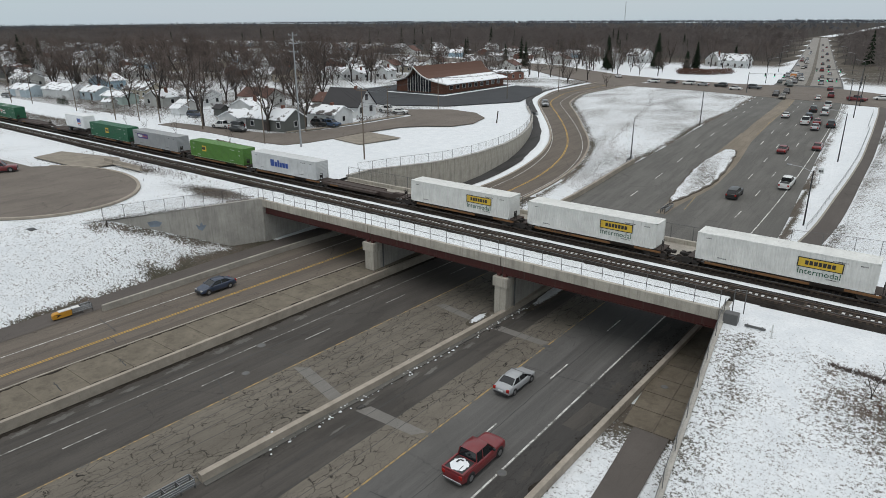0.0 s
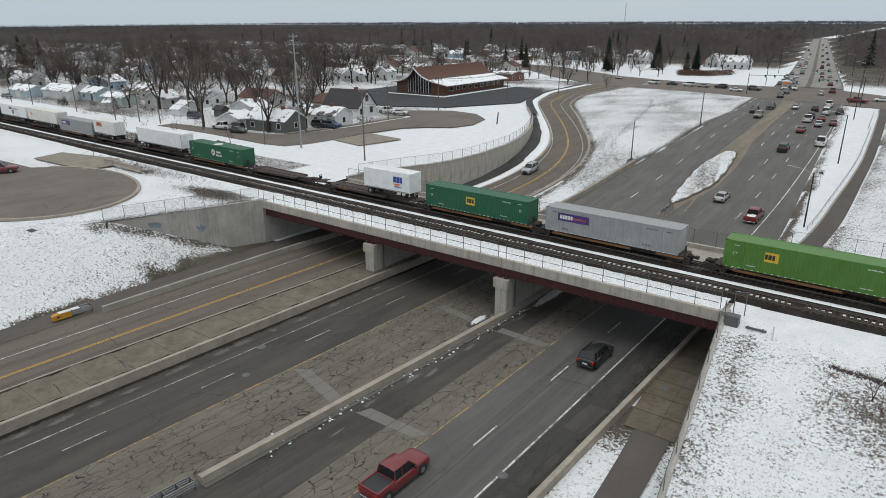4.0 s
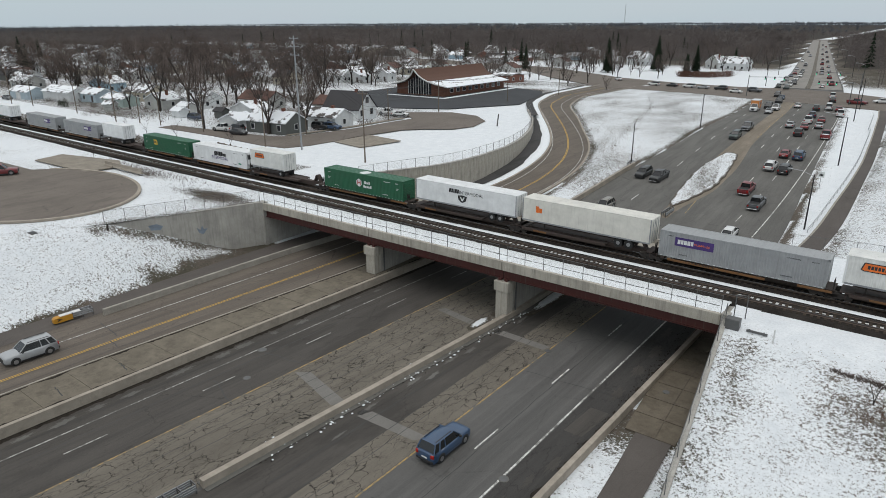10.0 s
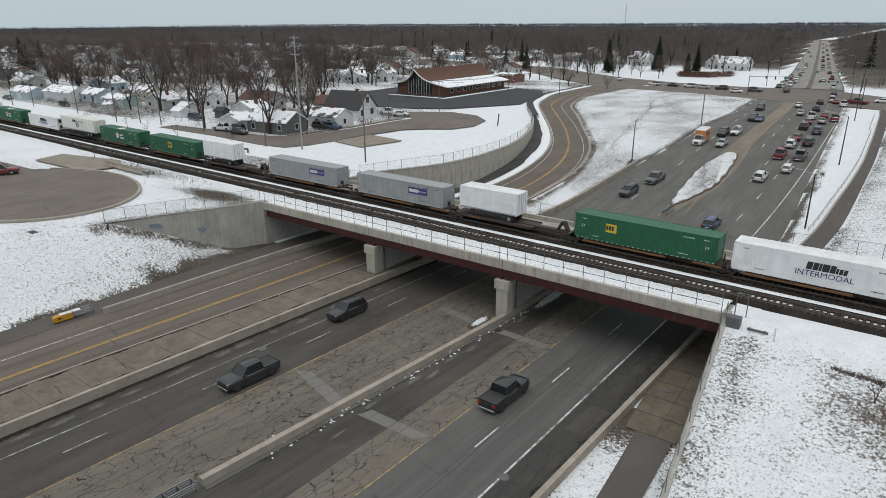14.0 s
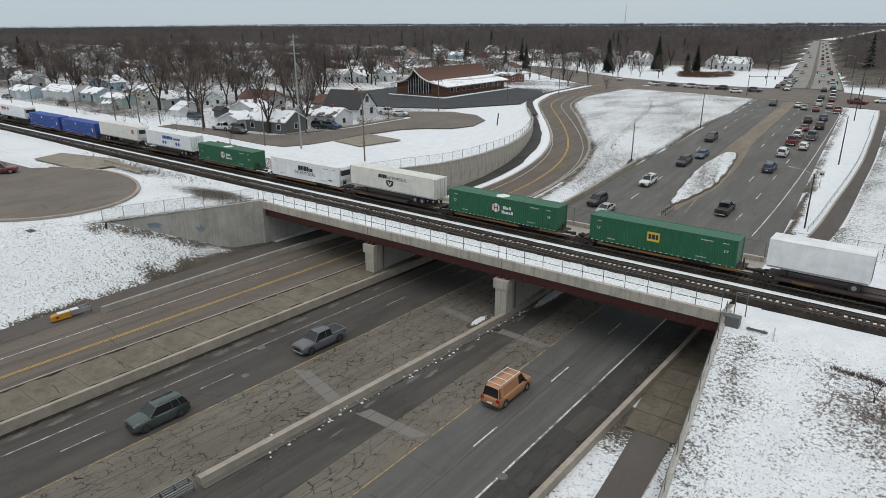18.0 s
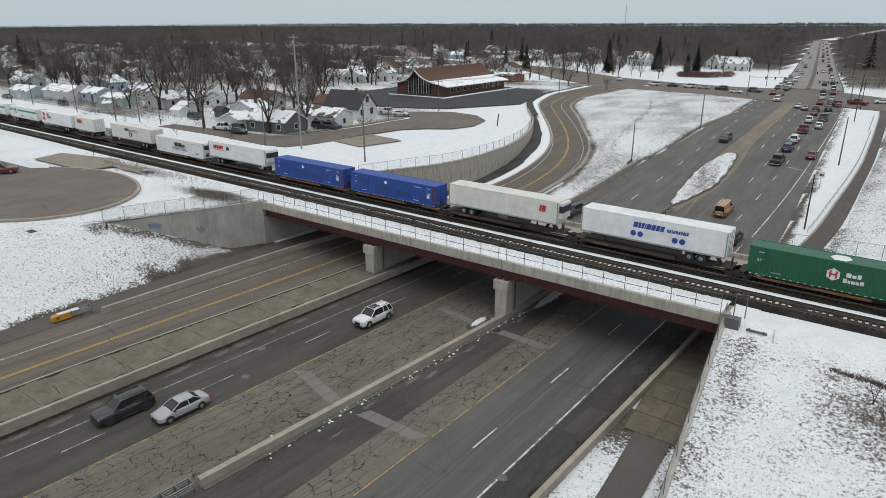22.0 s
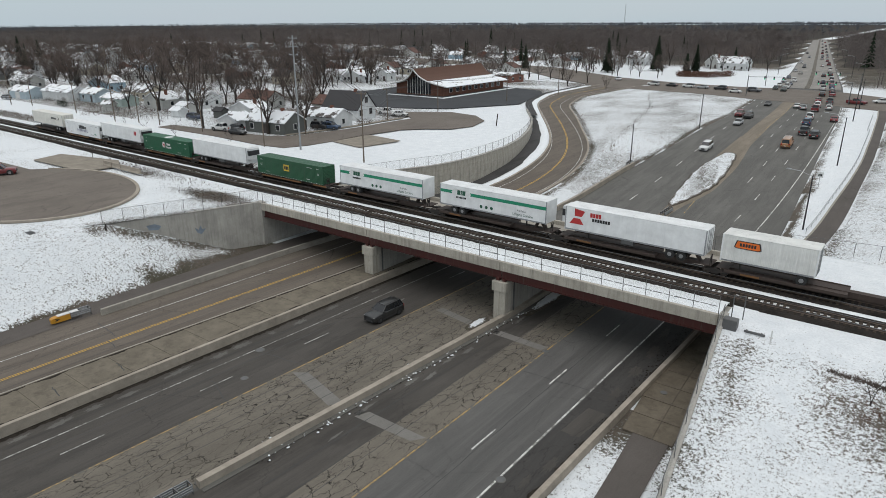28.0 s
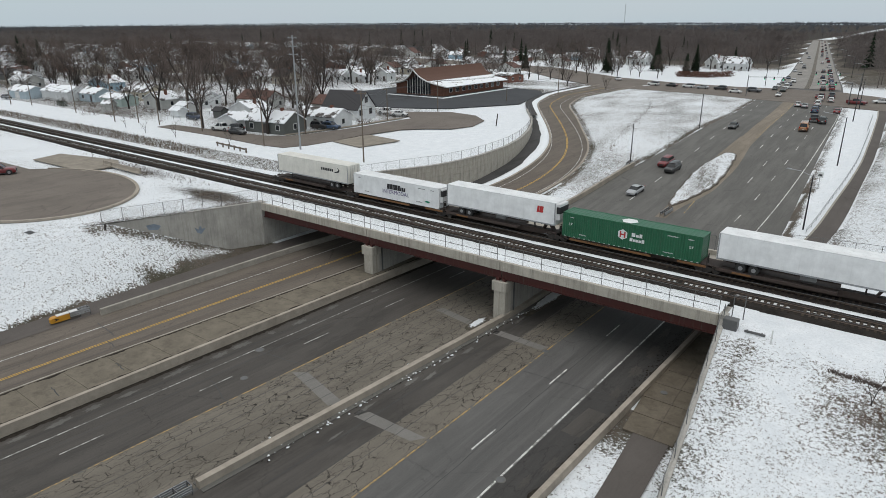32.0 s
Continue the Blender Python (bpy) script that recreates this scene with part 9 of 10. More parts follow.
SEEN['L', 10.8] = [(14, 35.1, 0.1), (16.5, 61.3, 0.5), (17.5, 67.5, 0.6), (19, 77.1, 0.5), (25, 100.6, 0.6), (31, 144.2, 0.9)]
SEEN['L', 14.3] = [(17.8, 40.7, -0), (19, 53.9, 0.3), (20, 62.9, 0.4), (21, 71, 0.5), (22, 77.5, 0.6), (25, 91.6, 0.9), (31, 123.5, 1.9)]
SEEN['L', 18.27] = [(21.5, 36.1, -0.2), (22.5, 48.8, -0), (23.5, 59.4, -0), (24.5, 68, 0), (25.5, 75.5, 0.1), (27.5, 88.3, 0.2), (28, 92.4, -0), (31, 105.4, 0.5), (32, 112.2, 0.8)]
SEEN['L', 6.97] = [(10.5, 39.9, 3.6), (11.5, 50.4, 3.6), (12.5, 60.1, 3.6), (13.5, 68.3, 3.4), (14.5, 74.9, 3.6), (19, 95.9, 3.3), (25, 139.2, 3.8), (31, 176.2, 4.6)]
SEEN['L', 5.75] = [(9, 37.1, 3.6), (10, 48.9, 3.6), (11, 59.2, 3.7), (12, 67.6, 3.8), (13, 75.2, 3.7), (14, 82.3, 3.9), (19, 107.3, 3.5), (25, 160.6, 3.9)]
SEEN['L', 3.75] = [(6.5, 35, 2.7), (7.5, 48.4, 2.8), (8.5, 59.5, 3), (9.5, 68, 3.2), (10.5, 74.7, 3.3), (11.5, 81.9, 3.5), (19, 122.1, 3.8), (25, 195.1, 3.9)]
SEEN['L', 2.2] = [(5.5, 41.9, 3.7), (6, 48.9, 3.8), (12, 96.7, 3.7), (19, 137.7, 3.8), (25, 214.4, 4.1)]
SEEN['L', 15.9] = [(19, 43.1, 5.2), (20, 58.1, 5.9), (21, 71.2, 6.3), (22, 84.5, 5.8), (25, 115.4, 6.5)]
SEEN['L', 19.86] = [(22.5, 41.8, 4.7), (23.5, 59.4, 4.6), (24.5, 74.2, 4.5), (25.5, 88.7, 4)]
SEEN['L', 0.2] = [(5.5, 71, -2.9), (6.5, 82.2, -3), (7.5, 91.9, -2.9), (8.5, 101.9, -3), (12, 128.6, -2.4), (19, 154.2, -2.4), (25, 153.8, -2.4), (31, 154.9, -2.4)]
SEEN['L', 0.71] = [(5.5, 63.2, 6), (6.5, 74.3, 6), (7.5, 83.8, 6), (12, 120.6, 6.3)]
SEEN['R', 12] = [(5.5, 102.8, 2.7), (6.5, 91.2, 1.7), (7.5, 80.4, 0.6), (8.5, 64.7, -0.1), (9.5, 46.4, -0.9)]
SEEN['R', 13.33] = [(5.5, 127.2, 2.5), (6.5, 111.1, 2.8), (7.5, 97.9, 1.9), (8.5, 80.8, 1.2), (9.5, 65, 0.4), (10.5, 47.4, -0.2)]
SEEN['R', 13.87] = [(6, 106.6, -0), (7, 95.4, -0.8), (8, 85.5, -1.9), (9, 72.6, -2.5), (10, 57.4, -3.5)]
SEEN['R', 16.85] = [(6, 158.2, 1.4), (7, 141.9, 1.5), (8, 121.3, 2.6), (9, 106.8, 3.2), (10, 95.5, 3.1), (11, 85.4, 2), (12, 74.9, 0.9), (13, 60.8, -0.3), (14, 44.8, -0.8)]
SEEN['R', 17.6] = [(6.5, 170.5, 1.9), (7.5, 152.3, 1.5), (8.5, 131.6, 2.4), (9.5, 113.7, 3.3), (10.5, 100.8, 3), (11.5, 90, 1.8), (12.5, 77.1, 0.8), (13.5, 61.8, 0.5), (14.5, 46.8, -0.4)]
SEEN['R', 19.7] = [(6, 191.5, 0.2), (10.5, 135.8, -1.5), (11.5, 116.3, -0.4), (12.5, 103.4, -0.8), (13.5, 91.8, -1.5), (14.5, 81.6, -3.3)]
SEEN['R', 20.85] = [(8.5, 170, 2.8), (9.5, 150.8, 2.5), (10.5, 128.2, 3.7), (11.5, 112.7, 4.1), (12.5, 102.1, 3.8), (13.5, 91, 3), (14.5, 81.4, 1.9)]
SEEN['R', 20.83] = [(6, 203, 1.3), (12, 124.7, 0.7)]
SEEN['R', 21.9] = [(12, 122.1, 3.6), (19, 38.4, -0.4)]
SEEN['R', 23.13] = [(16.5, 82.3, 1.9), (17.5, 73.6, 0.9), (18.5, 61.9, 0), (19.5, 47.9, -0.3)]
SEEN['R', 24] = [(12.5, 152.8, 1.8), (13.5, 129.2, 3.1), (14.5, 111.8, 3.9), (16.5, 89.1, 3.2), (17.5, 79.7, 2.1), (18.5, 70.5, 1.3), (19.5, 58.2, 0.8), (20.5, 43.5, 0.4)]
SEEN['R', 24.23] = [(17.5, 96.3, -0.3), (18.5, 83.9, -1.5), (19.5, 70.3, -2.5), (20.5, 56.3, -3.3)]
SEEN['R', 27.98] = [(17.5, 170.9, 1), (18.5, 146.3, 1.6), (19.5, 124.3, 2.8), (20.5, 108.9, 3.4), (21.5, 97, 2.5), (22.5, 85.8, 1.4), (23.5, 70.8, 0.9), (24.5, 54.7, -0), (25.5, 36.9, -1)]
SEEN['R', 25.5] = [(22.5, 168.8, 0.7), (23.5, 151.3, 0.4), (24.5, 131.7, 1), (31, 43.5, -0.3)]
SEEN['R', 32.0, 46.5] = [(24.5, 167, 0.1), (25.5, 152.5, -0)]
QUEUE = []
QUEUE.append(('pickup', 'white', 'white pickup truck turning off at the junction', [(1, 69.6, 6), (6, 111.7, 6.5), (12, 159.4, 7.9)]))
QUEUE.append(('suv', 'black', 'black sport utility car in the queue', [(0, 50.8, -0.4), (1, 62.5, -0.5), (2, 71.5, 0.1), (3.5, 83.1, 0.1), (6, 97.7, 0.3), (12, 108.6, 0.3), (19, 127.8, 0.6), (25, 183.6, 0.8)]))
QUEUE.append(('sedan', 'red', 'dark red saloon car in the queue', [(1, 90.7, 0.5), (6, 113.1, 0.6), (12, 114.6, 0.6), (19, 157.7, 0.9)]))
QUEUE.append(('pickup', 'white', 'white pickup truck in the queue', [(1, 122, 0.6), (6, 123.9, 0.6), (12, 124.8, 0.7), (19, 174.7, 0.9)]))
QUEUE.append(('sedan', 'red', 'red saloon car turning off', [(1, 95.7, 6.4), (6, 136.8, 6.7)]))
QUEUE.append(('suv', 'black', 'dark car turning off', [(1, 120.6, 6.4), (6, 161, 7.7)]))
QUEUE.append(('van', 'white', 'white van in the queue', [(1, 141.7, 3.9), (6, 141.2, 3.9), (12, 169.7, 4.1)]))
QUEUE.append(('sedan', 'silver', 'silver saloon car in the queue', [(1, 115.2, 3.4), (6, 117.5, 3.5), (12, 117.1, 3.6), (19, 169.8, 4.1)]))
QUEUE.append(('sedan', 'red', 'dark red saloon car in the queue', [(1, 122.8, 3.2), (6, 128.4, 3.7), (12, 127.7, 3.5), (19, 192.3, 4.2)]))
QUEUE.append(('suv', 'black', 'dark car at the head of the queue', [(1, 147, 0.8), (6, 148.6, 0.8), (12, 159, 0.9), (19, 226.6, 1)]))
QUEUE.append(('pickup', 'white', 'white pickup truck at the head of the queue', [(1, 159.9, 3.9), (6, 162.9, 3.9), (12, 217.2, 4.2)]))
QUEUE.append(('suv', 'navy', 'dark blue car in the queue', [(1, 129.8, 0.8), (6, 131.3, 0.9), (12, 141.2, 0.8), (19, 195.8, 0.7)]))
QUEUE.append(('sedan', 'white', 'white saloon car in the turning lane', [(1, 130.6, -4.7), (6, 157.3, -4.4), (12, 158.7, -4.4), (19, 158.6, -4.5), (31, 157.4, -4.4)]))


def glide(rows, t, k):
    """A smooth monotone course through rows of (seconds, y, side offset)."""
    for i in range(len(rows) - 1):
        a, b = rows[i], rows[i + 1]
        if t <= b[0]:
            h = b[0] - a[0]
            s = (b[k] - a[k]) / h
            p = (a[k] - rows[i - 1][k]) / (a[0] - rows[i - 1][0]) if i else s
            q = (rows[i + 2][k] - b[k]) / (rows[i + 2][0] - b[0]) if i + 2 < len(rows) else s
            m0 = 0 if p * s <= 0 else 2 * p * s / (p + s)
            m1 = 0 if q * s <= 0 else 2 * q * s / (q + s)
            u = (t - a[0]) / h
            return a[k] * (1 + 2 * u) * (1 - u) ** 2 + m0 * h * u * (1 - u) ** 2 + b[k] * u * u * (3 - 2 * u) + m1 * h * u * u * (u - 1)
    return rows[-1][k]


def seen_rows(lane, speeds, sign, rows):
    """Rows of a vehicle through known places, driven at the traffic's speed before and after them."""
    def drive(y, dt):
        n = max(1, int(abs(dt) / 0.05))
        for _ in range(n):
            y += sign * table(speeds, y)[0] * dt / n
        return max(-700.0, min(1000.0, y))
    out = []
    for t in range(33):
        if t < rows[0][0]:
            y, off = drive(rows[0][1], t - rows[0][0]), rows[0][2]
        elif t > rows[-1][0]:
            y, off = drive(rows[-1][1], t - rows[-1][0]), rows[-1][2]
        else:
            y, off = glide(rows, t, 1), glide(rows, t, 2)
        if sign > 0:
            off += (min(off, 4.0) - off) * smoothstep(165, 185, y)
        x, y2 = table(lane, y)[0] + off, y + sign * 2.0
        head = math.degrees(math.atan2(y2 - y, table(lane, y2)[0] + off - x))
        pitch = -math.degrees(math.atan2(road_z(y2) - road_z(y), 2.0))
        out.append((t, pose(x, y, road_z(y) + 0.015, 0, pitch, head)))
    return out


for kind, colour, lane, off, y, t, extra, label in TRAFFIC:
    v = make_vehicle(kind, colour, label, extra, y < 0)
    tab, speeds, sign = {"L": (OUT_L, V_OUT, 1), "R": (IN_R, V_IN, -1), "S": (SIDE, V_SIDE, -1), "Q": (IN_R, V_QUEUE, -1)}[lane]
    known = SEEN.get((lane, t, y)) or (SEEN.get((lane, t)) if y < 0 or t == 25.5 else None)
    if not known:
        MOVES.append((v, run_rows(tab, speeds, sign, y, t, off, 1.0)))
        continue
    gain = GAIN.get((lane, t), 1.0)
    near = [(s, m.translation.y, off) for s, m in run_rows(tab, speeds, sign, y, t, off, 1.0, gain) if -80 < m.translation.y < 14] if y < 0 else [(t, y, off)]
    clear = [r for r in near if all(abs(r[0] - q[0]) > 1.2 and sign * (q[1] - r[1]) * (q[0] - r[0]) > 0 for q in known)]
    MOVES.append((v, seen_rows(tab, speeds, sign, sorted(clear + known))))
for kind, colour, label, known in QUEUE:
    v = make_vehicle(kind, colour, label, "", False)
    MOVES.append((v, seen_rows(OUT_L, V_OUT, 1, known)))
# standing and parked vehicles
for kind, colour, x, y, rot, label in (("suv", "white", -96, 206, 172, "white car waiting on the cross street"), ("sedan", "black", -88, 205, 172, "dark car waiting on the cross street"), ("suv", "white", -81, 204.5, 173, "white car waiting on the cross street"), ("sedan", "silver", -75, 203, 173, "silver car waiting on the cross street"),
                                        ("suv", "black", -68, 202, 173, "black car waiting on the cross street"), ("sedan", "white", -60.5, 193.6, 352, "white car waiting on the cross street"), ("suv", "grey", -55.5, 201, 352, "grey car at the junction"), ("sedan", "white", -118, 222, 135, "white car on the cross street"),
                                        ("sedan", "white", -14, 186, 200, "white car waiting on the cross street"), ("pickup", "red", -20, 178, 345, "red pickup truck at the junction"),
                                        ("pickup", "white", -139, 25.5, 190, "white pickup truck parked on the street"), ("suv", "black", -136, 27, 190, "black car parked by the grey house"), ("sedan", "black", -131.5, 24.5, 8, "black saloon car parked on the street"),
                                        ("pickup", "white", -126, 72, 20, "white pickup truck parked by the lot"), ("sedan", "white", -121, 71.5, 20, "white car parked by the lot"), ("pickup", "red", -128.6, -27.5, 60, "red pickup truck at the turning circle"),
                                        ("suv", "navy", -162, 33, 8, "dark blue car in a yard"), ("suv", "black", -122, 42, 8, "black car parked by the bungalow"), ("suv", "blue", -119, 43, 8, "blue car parked by the bungalow"), ("sedan", "grey", -262, 24, 5, "car parked by the garage")):
    v = make_vehicle(kind, colour, label, "", y < 100)
    v["group"] = "standing cars"
    v.matrix_basis = pose(x, y, max(ground_h(x, y), 0.0) + 0.085, 0, 0, rot)

# ---- smaller things ----
M_SAFETY = painted("safety_yellow", (0.50, 0.24, 0.02), amount=0.3)


def crash_cushion(x, y, z, rot, bays, label, nose=True, lowered=0.0):
    """A guard of steel frames and ribbed side rails; its nose towards local -y."""
    c = thing("crash_cushion", label, "crash cushion", "crash cushions", at=pose(x, y, z, 0, 0, rot))
    L = bays * 1.05
    for s in (-1, 1):
        for k in range(3):
            z0 = 0.30 + 0.2 * k
            part("side_rail", Bag().box(s * 0.40 - 0.03, s * 0.40 + 0.03, 0.0, L, z0, z0 + 0.15, 0.02), M_GALV, c, "ribbed galvanised rail")
    for i in range(bays + 1):
        part("frame", shared("cush_frame", lambda: Bag().box(-0.38, -0.30, -0.04, 0.04, 0.0, 0.86).box(0.30, 0.38, -0.04, 0.04, 0.0, 0.86).box(-0.38, 0.38, -0.04, 0.04, 0.74, 0.86).mesh("frame")), M_GALV_DK, c, at=pose(0, i * 1.05, 0))
    if nose:
        part("nose", Bag().add([(x_, y_, z_) for y_, w_, z1_ in ((-2.0, 0.26, 0.60), (-1.75, 0.36, 0.74), (0.0, 0.36, 0.78)) for x_, z_ in ((-w_, 0.15), (w_, 0.15), (w_, z1_), (-w_, z1_))], [(0, 1, 2, 3), (11, 10, 9, 8)] + [(4 * i + j, 4 * i + 4 + j, 4 * i + 4 + (j + 1) % 4, 4 * i + (j + 1) % 4) for i in range(2) for j in range(4)]), M_SAFETY, c, "yellow nose panel")
        part("cover", Bag().box(-0.3, 0.3, -1.3, 0.9, 0.785, 0.86, 0.02), M_TRIM, c, "pale lid with a little snow")
        for s in (-1, 1):
            part("chevron", Bag().add([(s * 0.366, y_, z_) for y_, z_ in ((-1.7, 0.3), (-1.1, 0.48), (-1.7, 0.66), (-1.5, 0.48))], [(0, 1, 2, 3)]), M_BLACK, c, "black chevron")
    return c


crash_cushion(-73.1, -41.9, -6.35, -4, 2, "crash cushion with a yellow nose before the barrier")
crash_cushion(-38.15, -55.0, -7.1, -5, 5, "grey steel crash cushion before the median wall", False)
crash_cushion(-33.0, 36.0, road_z(38) - 0.02, 0, 4, "grey steel crash cushion before the snow island", False)
crash_cushion(-49.6, 62.2, road_z(63) - 0.05, 10, 3, "grey steel terminal of the low wall", False)

for i in range(4):
    blk = thing("concrete_block", "weathered concrete barrier block by the turning circle", "barrier block", "barrier blocks", at=pose(-121.0 + i * 3.3, -12.0 - 0.05 * i, 0.0, 0, 0, random.uniform(-3, 3)))
    part("block", shared("jblock", lambda: Bag().prism([(-0.32, 0), (0.32, 0), (0.30, 0.12), (0.14, 0.35), (0.11, 0.85), (-0.11, 0.85), (-0.14, 0.35), (-0.30, 0.12)], -1.5, 1.5).mesh("block")), M_CONC_WARM, blk, at=pose(0, 0, 0, 0, 0, 90))
rail = thing("timber_guard_rail", "old timber guard rail at the street's end", "guard rail", at=pose(-122.5, 12.7, 0.0, 0, 0, -6))
for i in range(6):
    part("post", shared("tpost_", lambda: Bag().box(-0.12, 0.12, -0.12, 0.12, -0.2, 0.85, 0.02).mesh("post")), M_POLE, rail, at=pose(i * 2.3, 0, 0))
part("beam", Bag().box(-0.3, 11.8, -0.2, -0.12, 0.45, 0.8, 0.02), M_POLE, rail)
st = solid("leaning_stump", Bag().tube((0, 0, -0.2), (0.35, 0, 2.9), 0.16, 0.14, 8), M_BARK, "dark leaning stump of a pole in snow", "stump", at=pose(-89.6, 73.1, 0.0))
st2 = solid("tree_stump", Bag().tube((0, 0, -0.2), (0.1, 0.05, 0.7), 0.16, 0.10, 7).tube((0, 0, 0.3), (0.4, 0.1, 0.5), 0.06, 0.04, 5), M_BARK, "small dark broken stump on the bank", "stump", at=pose(-84.4, -31.2, ground_h(-84.4, -31.2)))
dg = thing("drain_grate", "dark iron drain grate in the snow", "drain", at=pose(-89.0, -38.4, ground_h(-89, -38.4) + 0.04))
part("frame", Bag().box(-0.7, 0.7, -0.4, 0.4, -0.1, 0.02), M_BLACK, dg)
for i, (x, y, r) in enumerate(((-20.4, -35.2, 0.42), (-27.2, -15.5, 0.38), (-47.8, -37.5, 0.40), (-51.2, -33.0, 0.5), (-14.6, -16.5, 0.34))):
    z = -7.085 if x < -15 else -6.83
    m = thing("manhole_cover", "round iron manhole cover in the pavement", "manhole", "manhole covers", at=pose(x, y, z))
    part("ring", Bag().tube((0, 0, -0.05), (0, 0, 0.012), r, r, 20), M_BLOTCH, m, "worn ring")
    part("lid", Bag().tube((0, 0, 0.0), (0, 0, 0.02), r * 0.78, r * 0.78, 18), M_GALV_DK, m)
for x, y in ((-34.9, -35.1), (-33.6, -14.9), (-17.0, -38.5)):
    g = thing("gutter_grate", "dark gutter grate beside the wall", "drain", "gutter grates", at=pose(x, y, -7.09))
    for i in range(7):
        part("bar", shared("gbar", lambda: Bag().box(-0.3, 0.3, -0.02, 0.02, -0.03, 0.02).mesh("bar")), M_BLACK, g, at=pose(0, -0.36 + i * 0.12, 0))
# pale worn blotches and dark seams on the highway
rnd = random.Random(31)


BLOTCHES = []


def blotch(x, y, w, l, mat, label, z=-7.1):
    if any(abs(x - a) < w + c + 0.25 and abs(y - b) < l + d + 0.3 for a, b, c, d in BLOTCHES):
        return
    BLOTCHES.append((x, y, w, l))
    pts = []
    for i in range(26):
        a = math.tau * i / 26
        k = rnd.uniform(0.45, 1.0) if i % 3 else rnd.uniform(0.85, 1.25)
        pts.append((x + w * k * math.cos(a), y + l * k * math.sin(a)))
    part("pavement_patch", Bag().add([(x, y, z + 0.007)] + [(px, py, z + 0.007) for px, py in pts], [(0, i + 1, (i + 1) % 26 + 1) for i in range(26)]), mat, highway, label)


for y, w, l in ((-54.5, 0.3, 1.0), (-51.5, 0.35, 1.2), (-48.6, 0.4, 0.9), (-45.6, 0.3, 1.2), (-40.6, 0.4, 1.6), (-36.2, 0.45, 1.1), (-33.4, 0.5, 1.3), (-26.0, 0.4, 1.0), (-21.0, 0.4, 1.2)):
    blotch(-53.2 + 0.055 * (y + 30) + rnd.uniform(-0.2, 0.2), y, w, l, M_BLOTCH, "pale scoured patch")
for y, w, l in ((-14.0, 0.6, 1.3), (-19.0, 0.5, 1.6), (-31.5, 0.4, 1.2), (-9.0, 0.6, 1.8)):
    blotch(-18.2, y, w, l, M_DARK, "pale scoured patch")
for k_ in range(26):
    blotch(-53.3 + 0.055 * (-56 + 1.75 * k_ + 30) + rnd.uniform(-0.25, 0.25), -56 + 1.75 * k_ + rnd.uniform(-0.4, 0.4), rnd.uniform(0.15, 0.42), rnd.uniform(0.4, 1.0), M_BLOTCH, "pale scoured patch")
for k_ in range(14):
    blotch(-18.3 + rnd.uniform(-0.6, 0.5) + 0.02 * (k_ * 3 - 44), -44 + 3.0 * k_ + rnd.uniform(-1, 1), rnd.uniform(0.2, 0.45), rnd.uniform(0.5, 1.5), M_DARK, "pale scoured patch")
for k_ in range(10):
    blotch(-32.6 + rnd.uniform(-0.9, 0.6) + 0.05 * (k_ * 3 - 38), -38 + 3.0 * k_ + rnd.uniform(-1, 1), rnd.uniform(0.1, 0.3), rnd.uniform(0.6, 1.6), M_BLOTCH, "pale stain")
for y0, x0, x1, lean in ((-42.6, -27, -18.2, 2.0), (-20.5, -27, -18, 1.0), (-9.0, -27, -18, 0.4), (-39.6, -50.0, -45.2, -1.6), (-33.2, -51.4, -44.8, 0.8)):
    rows = []
    for i in range(9):
        u = i / 8
        y = y0 + lean * u + rnd.uniform(-0.12, 0.12)
        rows.append((x0 + (x1 - x0) * u, y, -7.1))
    part("tar_seam", course(rows, 0.07, 0.009), M_TAR, highway, "dark transverse seam")
for x, y0, y1, sl in ((-23.2, -50, 12, 0.02), (-30.4, -52, 8, 0.03), (-32.2, -46, 6, 0.04), (-40.6, -56, 10, 0.055), (-38.9, -56, 4, 0.06), (-42.0, -50, 10, 0.055), (-48.3, -56, 2, 0.055)):
    rows = [(x + sl * y + 0.12 * noise.noise(Vector((y * 0.35, x, 0))), y, -7.1) for y in spaced(y0, y1, 1.0)]
    part("tar_seam", course(rows, 0.06, 0.009), M_TAR, highway, "dark lengthwise crack")

# crumbs of snow and rubble along the walls, dead weeds, brush
def crumbs(n, place, size, seed):
    r = random.Random(seed)
    b = Bag()
    for _ in range(n):
        x, y, z = place(r)
        s = r.uniform(*size)
        v = [(x + s * r.uniform(0.6, 1.2) * math.cos(a), y + s * r.uniform(0.6, 1.2) * math.sin(a), z) for a in [math.tau * i / 5 for i in range(5)]]
        b.add(v + [(x, y, z + s * r.uniform(0.4, 0.9))], [(i, (i + 1) % 5, 5) for i in range(5)])
    return b


def by_median(r):
    y = r.uniform(-45, 8)
    side = r.choice((-0.75, -0.6, 0.5, 0.65, 0.9))
    return (-34.0 + 0.080 * min(y, -8) + 0.35 + side + r.gauss(0, 0.18), y, -7.02)


